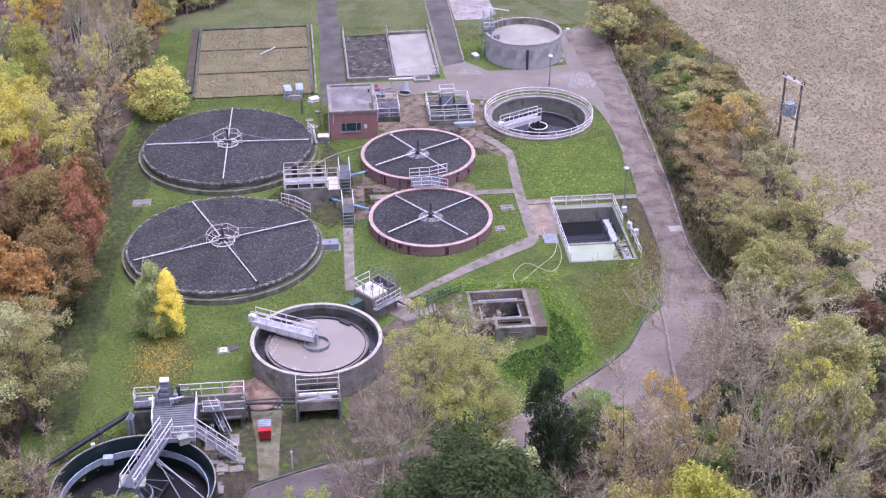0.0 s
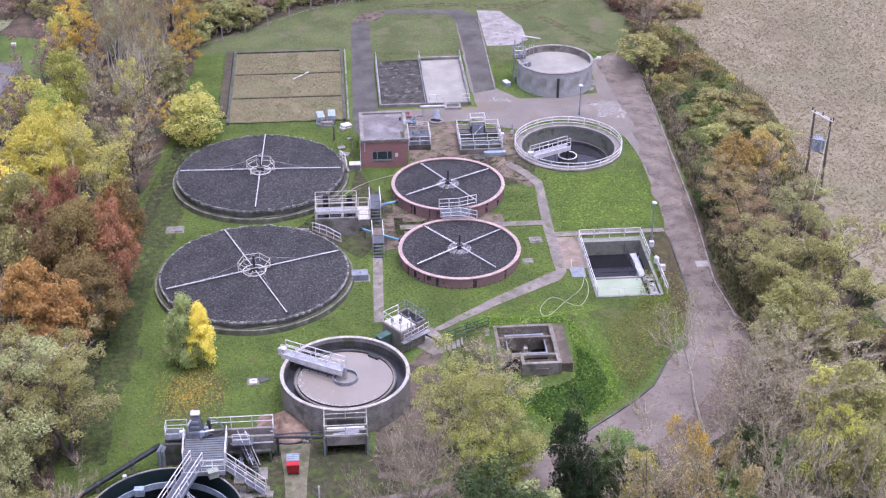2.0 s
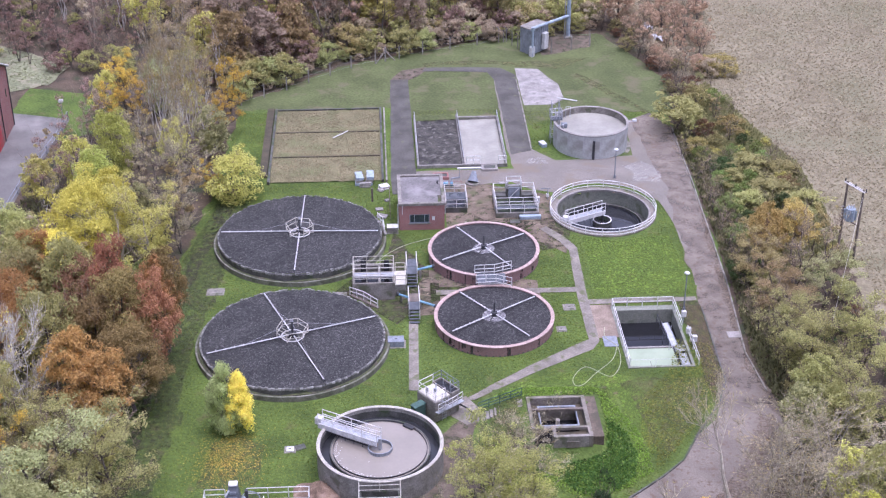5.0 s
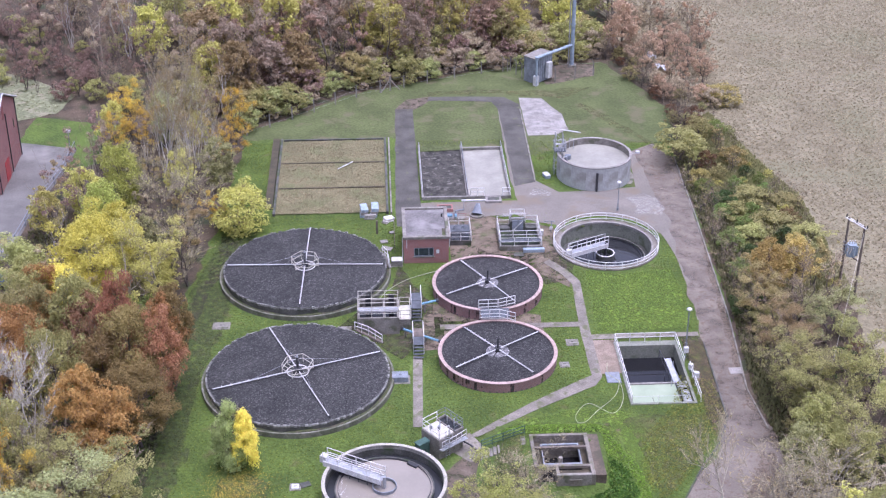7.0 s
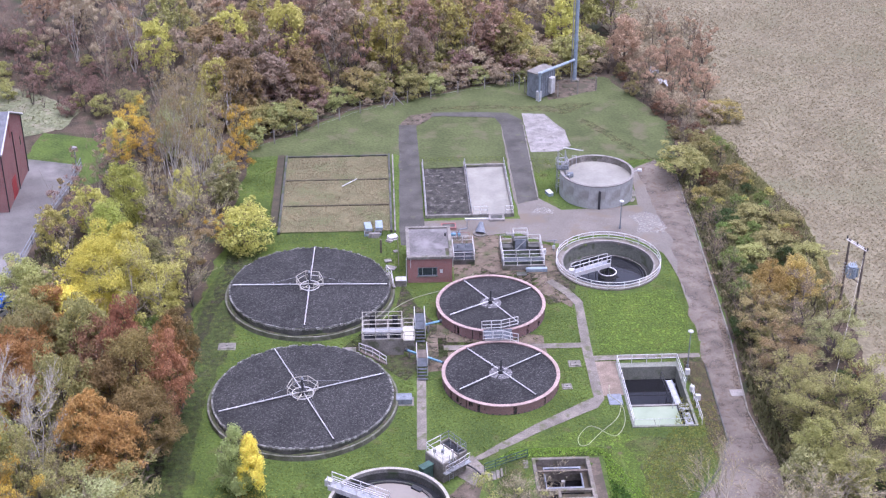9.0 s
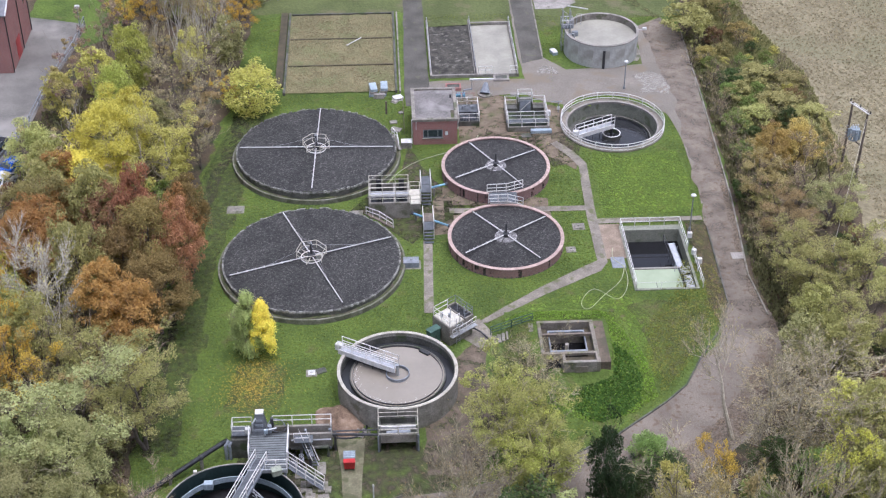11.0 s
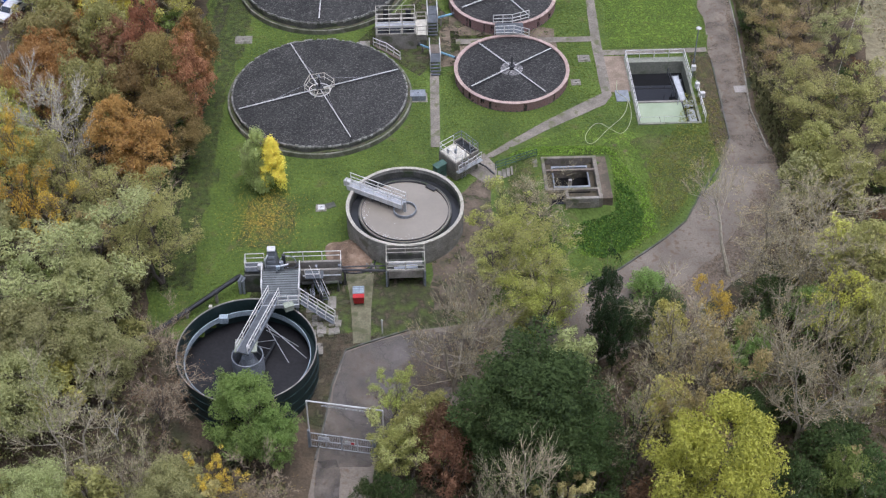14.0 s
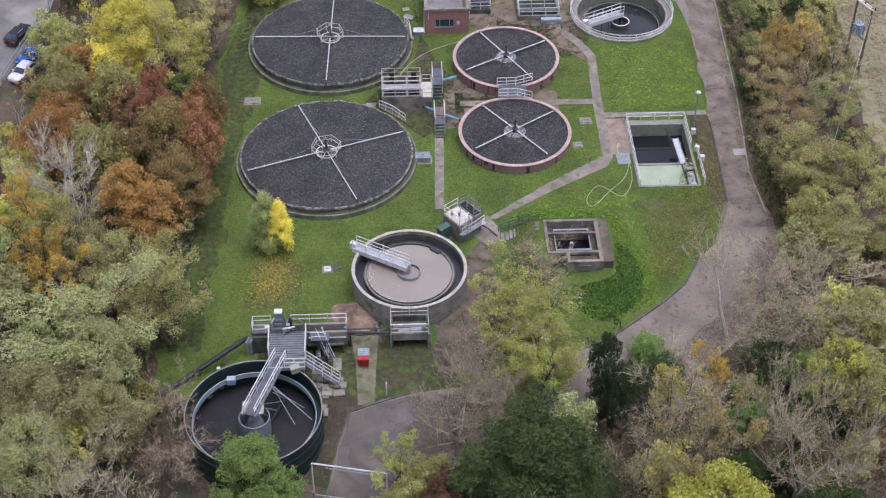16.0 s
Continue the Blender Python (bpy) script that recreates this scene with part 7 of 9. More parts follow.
lamp_post(33.35, 25.6, 4.7, "slim grey lamp post with a white dome beside the road")
lamp_post(30.9, 58.3, 4.0, "slim grey lamp post with a white dome in the yard")
t = thing("floodlight", "white floodlight on a short arm at the sludge tank's rim", "lamp", (34.4, 69.9, 2.6))
part("arm", rod((-0.1, 0, 0), (0.7, 0, 0.1), 0.04), GALV, t)
part("head", box(0.6, 1.15, -0.2, 0.2, 0.0, 0.35, 0.05), WHITE, t)
t = thing("crate", "pale green plastic crate lying by the sludge tank", "crate", (22.9, 69.3, gz(22.9, 69.3)), 20)
part("box", box(-0.35, 0.35, -0.6, 0.6, 0.02, 0.5, 0.04), PALEBLUE, t)
part("lid", box(-0.38, 0.38, -0.63, 0.63, 0.5, 0.57, 0.02), WHITE, t)


def feed_hopper():
    g = gz(25.5, 104.7)
    t = thing("silo", "grey steel dosing house with white cabinets and a pale blue duct", "silo", (25.5, 104.75, g), 45)
    part("body", box(-2.05, 2.05, -1.2, 1.2, 0.1, 4.2, 0.06), GREYSTEEL, t)
    for i in range(8):
        part("rib", box(-2.0 + 0.55 * i, -1.94 + 0.55 * i, -1.26, -1.2, 0.2, 4.1), GREYSTEEL, t)
    part("roof", box(-2.15, 2.15, -1.3, 1.3, 4.2, 4.34, 0.03), CONC, t, "stained brown-grey roof")
    part("cabinet", box(0.2, 1.2, -1.95, -1.3, 0.6, 3.2, 0.04), WHITE, t, "tall white cabinet")
    part("cabinet", box(-2.6, -1.9, -1.75, -1.1, 0.0, 1.7, 0.04), WHITE, t, "low white cabinet")


feed_hopper()
t = thing("transfer_duct", "pale blue inclined duct from the dosing house to the vent stack", "duct")
g = gz(25, 102)
part("upright", rod((24.95, 101.9, g - 0.2), (24.95, 101.9, 4.0), 0.16, 12), PALEBLUE, t)
part("elbow", rod((24.95, 101.9, 3.7), (24.95, 101.9, 4.25), 0.3, 12), PALEBLUE, t)
part("duct_run", rod((24.95, 102.0, 4.05), (31.5, 110.3, 2.9), 0.24, 14), PALEBLUE, t)
for k, (x, y) in enumerate(((20.2, 107.3), (21.4, 107.6), (22.2, 106.2), (23.0, 105.0), (28.1, 103.6), (31.4, 104.8), (34.5, 106.2))):
    z = gz(x, y)
    t = thing("fence_post", "pale cranked concrete post round the dosing house", "post", (x, y, z), group="posts round the dosing house")
    part("shaft", box(-0.07, 0.07, -0.07, 0.07, -0.2, 2.3), CONC_PALE, t)
    part("crank", rod((0, 0, 2.28), (-0.3, -0.2, 2.75), 0.06, 6), CONC_PALE, t)
t = thing("vent_mast", "tall pale blue vent stack beside the dosing house", "mast", (31.6, 110.4, gz(31.6, 110.4)))
part("mast_tube", rod((0, 0, -0.2), (0, 0, 22), 0.34, 16, r2=0.28), PALEBLUE, t)
part("flange", rod((0, 0, 7), (0, 0, 7.2), 0.42, 16), PALEBLUE, t)
part("riser_pipe", rod((-0.55, 0.1, -0.1), (-0.55, 0.1, 20), 0.09, 8), GALV, t)
part("foot", box(-0.7, 0.7, -0.7, 0.7, -0.2, 0.3, 0.05), CONC, t)
part("ladder", box(-0.62, -0.56, -0.2, 0.2, 0.3, 12), GALV, t)


def electric_pole():
    a, b = Vector((53.7, 37.2, 0)), Vector((54.8, 34.9, 0))
    t = thing("utility_pole", "twin timber electricity pole with a grey transformer and crossarm", "utility pole", (0, 0, 0))
    for p in (a, b):
        z = gz(p.x, p.y)
        part("pole", rod((p.x, p.y, z - 0.3), (p.x, p.y, 9.5), 0.17, 10, r2=0.12), WOOD, t)
    d = (b - a).normalized()
    for o in (-0.14, 0.14):
        s = Vector((-d.y, d.x, 0)) * o
        part("crossarm", rod(a - d * 0.35 + s + Vector((0, 0, 9.3)), b + d * 0.35 + s + Vector((0, 0, 9.3)), 0.08, 6), RAIL, t)
    for f in (-0.15, 0.5, 1.15):
        p = a.lerp(b, f)
        part("insulator", rod((p.x, p.y, 9.38), (p.x, p.y, 9.75), 0.09, 10, r2=0.05), BLACK, t)
    m = a.lerp(b, 0.42)
    tr = part("transformer", rod((m.x, m.y, 5.0), (m.x, m.y, 6.5), 0.55, 16), PALEBLUE, t, "pale blue-grey transformer tank")
    for k in range(6):
        an = k * math.pi / 3
        part("cooling_fin", box(-0.05, 0.05, 0.5, 0.75, 5.1, 6.3), PALEBLUE, tr).matrix_basis = Matrix.Translation((m.x, m.y, 0)) @ Matrix.Rotation(an, 4, "Z")
    for k in range(3):
        part("bushing", rod((m.x - 0.3 + 0.3 * k, m.y, 6.5), (m.x - 0.3 + 0.3 * k, m.y, 6.95), 0.07, 8), WHITE, tr)
    part("platform", rod(a + Vector((0, 0, 4.9)), b + Vector((0, 0, 4.9)), 0.1, 6), WOOD, t)
    for k in range(5):
        part("insulator", rod((a.x - 0.3, a.y - 0.1, 4.6 + 0.42 * k), (a.x - 0.05, a.y - 0.1, 4.7 + 0.42 * k), 0.09, 8), CONC_PALE, t)
    part("cable", rod((b.x, b.y, 8.6), (44.3, 10.5, 7.2), 0.02, 5), CREAM, t, "pale sleeved service cable")


electric_pole()


def site_gate():
    x0, x1, y = -8.95, -3.4, -25.6
    g = gz(-6, y)
    t = thing("site_gate", "closed double steel mesh gate across the entrance drive", "gate")
    t.matrix_world = Matrix.Translation((-9.1, y, 0)) @ Matrix.Rotation(radians(-12), 4, "Z") @ Matrix.Translation((9.1, -y, 0))
    mid = (x0 + x1) / 2
    for a, b in ((x0, mid - 0.04), (mid + 0.04, x1)):
        bm = bmesh.new()
        for z in (0.15, 1.0, 1.95):
            rod((a, y, g + z), (b, y, g + z), 0.045, 6, bm)
        for x in (a, (a + b) / 2, b):
            rod((x, y, g + 0.1), (x, y, g + 2.0), 0.045, 6, bm)
        leaf = part("gate_leaf", bm, GALV, t, "galvanised frame")
        mesh = bmesh.new()
        k = int((b - a) / 0.16)
        for i in range(1, k):
            x = a + (b - a) * i / k
            rod((x, y, g + 0.15), (x, y, g + 1.95), 0.012, 4, mesh)
        part("infill_bars", mesh, GALV, leaf)
    for x in (x0 - 0.15, x1 + 0.15):
        part("gate_post", box(x - 0.1, x + 0.1, y - 0.1, y + 0.1, g - 0.3, g + 2.3), GREYSTEEL, t)
    part("sign", box(x0 + 0.7, x0 + 1.7, y - 0.08, y - 0.05, g + 1.2, g + 1.7), SIGN, t, "pale notice with lines too small to read")
    for k in range(3):
        part("sign_bar", box(x0 + 0.8, x0 + 1.55 - 0.15 * k, y - 0.095, y - 0.082, g + 1.3 + 0.12 * k, g + 1.35 + 0.12 * k), GREYSTEEL, t)
    part("sign", box(mid + 0.3, mid + 1.2, y - 0.08, y - 0.05, g + 1.1, g + 1.5), SIGN, t)
    part("sign_patch", box(mid + 0.85, mid + 1.15, y - 0.095, y - 0.082, g + 1.15, g + 1.45), LAMPRED, t)


site_gate()


def goal_post():
    x0, x1, y = -9.1, -2.4, -24.9
    g = gz(-6, y)
    t = thing("height_barrier", "slim pale goalpost with bunting marking the height limit", "barrier")
    t.matrix_world = Matrix.Translation((x0, y, 0)) @ Matrix.Rotation(radians(-12), 4, "Z") @ Matrix.Translation((-x0, -y, 0))
    for x in (x0, x1):
        part("upright", rod((x, y, g - 0.2), (x, y, 3.1), 0.07, 8), RAIL, t)
    part("top_bar", rod((x0, y, 3.1), (x1, y, 3.1), 0.07, 8), WHITE, t)
    part("bunting_line", rod((x0 + 1.2, y, 2.78), (x1 - 1.0, y, 2.75), 0.02, 4), WHITE, t)
    flag = mesh_of("flag", box(-0.1, 0.1, -0.01, 0.01, -0.18, 0.0), WHITE)
    for i in range(14):
        o = part("flag", flag, None, t)
        o.location = (x0 + 1.4 + 0.3 * i, y, 2.77)


goal_post()


def red_building():
    t = thing("red_building", "tall red brick gabled building with a grey slate roof", "building")
    x0, x1, y0, y1, e, r = -74, -49.6, 66.5, 79.2, 8.6, 11.6
    g = -0.3
    m = (y0 + y1) / 2
    for x in (x1 - 0.35, x0):
        bm = bmesh.new()
        lo = [bm.verts.new((x, yy, zz)) for yy, zz in ((y0, g), (y1, g), (y1, e), (m, r), (y0, e))]
        hi = [bm.verts.new((x + 0.35, v.co.y, v.co.z)) for v in lo]
        bm.faces.new(lo[::-1])
        bm.faces.new(hi)
        for i in range(5):
            bm.faces.new((lo[i], lo[(i + 1) % 5], hi[(i + 1) % 5], hi[i]))
        bmesh.ops.recalc_face_normals(bm, faces=bm.faces)
        part("gable_wall", bm, BRICK, t)
    part("wall", box(x0 + 0.35, x1 - 0.35, y0, y0 + 0.35, g, e), BRICK, t)
    part("wall", box(x0 + 0.35, x1 - 0.35, y1 - 0.35, y1, g, e), BRICK, t)
    for s, ya in ((-1, y0), (1, y1)):
        bm = bmesh.new()
        a = [(x0 - 0.3, ya + s * 0.4, e - 0.15), (x1 + 0.3, ya + s * 0.4, e - 0.15), (x1 + 0.3, m, r + 0.1), (x0 - 0.3, m, r + 0.1)]
        lo = [bm.verts.new(p) for p in a]
        hi = [bm.verts.new((p[0], p[1], p[2] + 0.18)) for p in a]
        bm.faces.new(lo)
        bm.faces.new(hi[::-1])
        for i in range(4):
            bm.faces.new((lo[i], lo[(i + 1) % 4], hi[(i + 1) % 4], hi[i]))
        bmesh.ops.recalc_face_normals(bm, faces=bm.faces)
        roof = part("roof_slope", bm, SLATE, t)
        part("verge_board", rod((x1 + 0.32, ya + s * 0.4, e), (x1 + 0.32, m, r + 0.2), 0.12, 4), WHITE, roof)
    part("gable_window", box(x1 - 0.05, x1 + 0.04, m - 0.45, m + 0.45, 8.2, 9.9), REDBROWN, t)
    part("slit_window", box(x1 - 0.05, x1 + 0.04, 77.2, 77.5, 5.0, 6.2), GLASS_DARK, t)
    part("roller_door", box(x1 - 0.05, x1 + 0.05, 70.2, 72.4, g, 2.9), LAMPRED, t, "red roller door")
    for y in (y0 + 0.15, 73.6, y1 - 0.1):
        part("drainpipe", rod((x1 + 0.08, y, g), (x1 + 0.08, y, e), 0.07, 8), DARKMETAL, t)


red_building()
t = thing("camera_post", "grey post with a white security lamp at the car park's edge", "lamp post", (-42.7, 78.6, 0))
part("pole", rod((0, 0, -0.1), (0, 0, 3.6), 0.07, 8), GREYSTEEL, t)
part("lamp_head", box(-0.3, 0.35, -0.25, 0.25, 3.5, 3.9, 0.06), WHITE, t)
t = thing("car_park_fence", "dark posts with a pale top rail round the car park", "fence")
railing(t, [(-42.4, 80.4, 0), (-42.7, 73, 0), (-44.4, 62, 0), (-45.0, 53, 0), (-48.0, 37.2, 0), (-47.8, 32.4, 0), (-60, 31.4, 0)], 1.3, (1.0, 0.5), 4.2, 0.06, GREYSTEEL)


def car(x, y, rz, paint, label):
    t = thing("car", label, "car", (x, y, gz(x, y) + 0.07), rz)
    prof = [(-2.05, 0.35), (-2.1, 0.75), (-1.95, 0.98), (-1.0, 1.05), (-0.35, 1.48), (1.1, 1.52), (1.85, 1.08), (2.08, 0.95), (2.1, 0.4)]
    bm = bmesh.new()
    sides = []
    for s in (-1, 1):
        sides.append([bm.verts.new((px, s * (0.88 if pz < 1.1 else 0.68), pz)) for px, pz in prof])
    for i in range(len(prof) - 1):
        bm.faces.new((sides[0][i], sides[0][i + 1], sides[1][i + 1], sides[1][i]))
    bm.faces.new(sides[0][::-1])
    bm.faces.new(sides[1])
    bm.faces.new((sides[0][0], sides[1][0], sides[1][-1], sides[0][-1]))
    bmesh.ops.recalc_face_normals(bm, faces=bm.faces)
    bmesh.ops.bevel(bm, geom=[e for e in bm.edges if e.calc_face_angle(0) > 0.4], offset=0.06, segments=2, affect="EDGES")
    part("body", bm, paint, t)
    def pane(pts):
        b2 = bmesh.new()
        first = b2.faces.new([b2.verts.new(p) for p in pts])
        first.normal_update()
        n = first.normal.copy()
        e = bmesh.ops.extrude_face_region(b2, geom=[first])
        for v in e["geom"]:
            if isinstance(v, bmesh.types.BMVert):
                v.co -= n * 0.03
        bmesh.ops.recalc_face_normals(b2, faces=b2.faces)
        return b2
    part("windscreen", pane([(-1.0, -0.72, 1.09), (-1.0, 0.72, 1.09), (-0.42, 0.6, 1.47), (-0.42, -0.6, 1.47)]), GLASS_DARK, t)
    part("rear_window", pane([(1.83, -0.7, 1.14), (1.22, -0.6, 1.5), (1.22, 0.6, 1.5), (1.83, 0.7, 1.14)]), GLASS_DARK, t)
    for s in (-1, 1):
        part("side_window", pane([(-0.75, s * 0.86, 1.12), (1.55, s * 0.86, 1.12), (1.05, s * 0.73, 1.42), (-0.3, s * 0.73, 1.42)]), GLASS_DARK, t)
        part("headlight", box(-2.12, -1.98, s * 0.62 - 0.18, s * 0.62 + 0.18, 0.68, 0.85, 0.02), WHITE, t)
        part("tail_light", box(2.02, 2.13, s * 0.68 - 0.14, s * 0.68 + 0.14, 0.7, 0.98, 0.02), LAMPRED, t)
        part("mirror", box(-0.75, -0.6, s * 0.98 - 0.1, s * 0.98 + 0.1, 1.02, 1.16, 0.02), paint, t)
        for wx in (-1.3, 1.32):
            w = part("wheel", rod((wx, s * 0.72, 0.31), (wx, s * 0.91, 0.31), 0.31, 18), RUBBER, t)
            part("rim", rod((wx, s * 0.9, 0.31), (wx, s * 0.925, 0.31), 0.19, 14), GALV, w)
    part("roof_rail", rod((-0.2, 0.62, 1.55), (1.0, 0.62, 1.58), 0.025), GALV, t)
    part("roof_rail", rod((-0.2, -0.62, 1.55), (1.0, -0.62, 1.58), 0.025), GALV, t)


car(-47.6, 46.4, 248, CARBLACK, "black estate car parked on the tarmac")
car(-45.2, 41.8, 60, CARBLUE, "bright blue car parked beside the fence")
car(-45.6, 38.4, 65, CARWHITE, "white hatchback parked beside the fence")
for x, y, w, d, lab in ((-8.45, 3.0, 0.7, 0.7, "white square manhole cover on a stone surround"), (-17.9, 32.3, 1.6, 1.1, "old concrete inspection cover in worn grass"), (1.9, 20.6, 1.7, 1.2, "grey metal inspection box beside the filter"),
                        (19.6, 22.6, 0.7, 0.7, "small pale cover in the grass"), (21.0, 27.0, 1.0, 0.9, "square concrete cover beside the path")):
    t = thing("manhole", lab, "manhole", (x, y, gz(x, y)))
    metal = "metal" in lab
    part("surround", box(-w / 2 - 0.2, w / 2 + 0.2, -d / 2 - 0.2, d / 2 + 0.2, -0.1, 0.1, 0.03), CONC, t)
    part("cover", box(-w / 2, w / 2, -d / 2, d / 2, 0.1, 0.75 if metal else 0.18, 0.02), GREYSTEEL if metal else (WHITE if "white" in lab else (CONC if "square" in lab or "old" in lab else CONC_PALE)), t)
    part("handle", box(-0.12, 0.12, -0.02, 0.02, 0.75 if metal else 0.18, 0.79 if metal else 0.22), DARKMETAL, t)
t = thing("stone_slab", "dark flat stone beside the manhole", "stone", (-7.5, 3.3, 0.03), 20)
part("slab", box(-0.5, 0.5, -0.4, 0.4, -0.05, 0.13, 0.04), CONC_DARK, t)
t = thing("site_fence", "line of tall pale concrete fence posts along the far wood", "fence")
fence_line = [(-18.6, 84), (-3, 97.2), (8, 102.4), (21, 107.6), (36, 110.6)]
for (xa, ya), (xb, yb) in zip(fence_line, fence_line[1:]):
    k = round(math.hypot(xb - xa, yb - ya) / 4.4)
    for q in range(k):
        x, y = xa + (xb - xa) * q / k, ya + (yb - ya) * q / k
        part("post", box(x - 0.08, x + 0.08, y - 0.08, y + 0.08, gz(x, y) - 0.2, gz(x, y) + 2.1), CONC_PALE, t)
for z in (0.5, 1.2, 2.0):
    part("wire", pipe([(x, y, gz(x, y) + z) for x, y in fence_line], 0.008, 4), GALV, t)
x, y = 2.2, 99.7
part("post", box(x - 0.1, x + 0.1, y - 0.1, y + 0.1, gz(x, y) - 0.2, gz(x, y) + 2.3), CONC_PALE, t)
for dx, dy in ((-1.5, -0.9), (1.5, 0.3)):
    part("raking_strut", rod((x, y, gz(x, y) + 1.8), (x + dx, y + dy, gz(x, y)), 0.07, 6), CONC_PALE, t)
for x, y in ((44.2, 109.4), (44.7, 104.6)):
    bm = bmesh.new()
    bmesh.ops.create_grid(bm, x_segments=8, y_segments=8, size=0.9)
    for v in bm.verts:
        v.co.z = 1.6 + 0.7 * noise.noise((v.co.x * 2 + x, v.co.y * 2, 3)) - 0.5 * abs(v.co.x)
    bmesh.ops.solidify(bm, geom=bm.faces[:], thickness=0.03)
    ob = part("torn_sheet", bm, WHITE, None)
    ob.location = (x, y, gz(x, y) + 0.6)
    tagged(ob, "torn white plastic sheet caught in the scrub", "sheet", "torn sheets in the scrub")

# ---- trees and shrubs ----
def tubes(segs, sides):
    """One mesh of tapered tubes from rows of start, end and two radii."""
    segs = np.asarray(segs, float)
    a, b, r0, r1 = segs[:, 0:3], segs[:, 3:6], segs[:, 6], segs[:, 7]
    d = b - a
    d /= np.linalg.norm(d, axis=1)[:, None] + 1e-9
    ref = np.where(np.abs(d[:, 2:3]) > 0.9, [[1.0, 0, 0]], [[0, 0, 1.0]])
    u = np.cross(d, ref)
    u /= np.linalg.norm(u, axis=1)[:, None]
    v = np.cross(d, u)
    ang = np.arange(sides) * 2 * np.pi / sides
    off = np.cos(ang)[None, :, None] * u[:, None] + np.sin(ang)[None, :, None] * v[:, None]
    verts = np.concatenate([a[:, None] + off * r0[:, None, None], b[:, None] + off * r1[:, None, None]], 1).reshape(-1, 3)
    i = np.arange(sides)
    quad = np.stack([i, (i + 1) % sides, (i + 1) % sides + sides, i + sides], 1)
    faces = (np.arange(len(segs))[:, None, None] * 2 * sides + quad[None]).reshape(-1, 4)
    return verts, faces


def mesh_from(name, verts, faces, mat):
    me = bpy.data.meshes.new(name)
    me.from_pydata(verts.tolist(), [], faces.tolist())
    me.materials.append(mat)
    return me


def spikes(segs):
    """One mesh of three-sided tapering twigs from rows of start, end and radius."""
    segs = np.asarray(segs, float)
    a, b, r0 = segs[:, 0:3], segs[:, 3:6], segs[:, 6]
    d = b - a
    d /= np.linalg.norm(d, axis=1)[:, None] + 1e-9
    u = np.cross(d, np.where(np.abs(d[:, 2:3]) > 0.9, [[1.0, 0, 0]], [[0, 0, 1.0]]))
    u /= np.linalg.norm(u, axis=1)[:, None]
    v = np.cross(d, u)
    ang = np.arange(3) * 2 * np.pi / 3
    foot = a[:, None] + (np.cos(ang)[None, :, None] * u[:, None] + np.sin(ang)[None, :, None] * v[:, None]) * r0[:, None, None]
    verts = np.concatenate([foot, b[:, None]], 1).reshape(-1, 3)
    tri = np.array([(0, 1, 3), (1, 2, 3), (2, 0, 3)])
    return verts, (np.arange(len(segs))[:, None, None] * 4 + tri[None]).reshape(-1, 3)


def leaf_cards(rng, centres, normals, size):
    """Small leaf sprays, one three-cornered blade each."""
    n = len(centres)
    t = rng.normal(size=(n, 3))
    t -= normals * (t * normals).sum(1)[:, None]
    t /= np.linalg.norm(t, axis=1)[:, None] + 1e-9
    s = np.cross(normals, t)
    w = size * rng.uniform(0.6, 1.35, n)[:, None]
    k = w * rng.uniform(0.45, 0.85, n)[:, None]
    bend = normals * w * rng.uniform(-0.35, 0.35, n)[:, None]
    v = np.stack([centres - t * w, centres + s * k + bend, centres + t * w - s * k * 0.5], 1).reshape(-1, 3)
    f = np.arange(3 * n).reshape(n, 3)
    return v, f


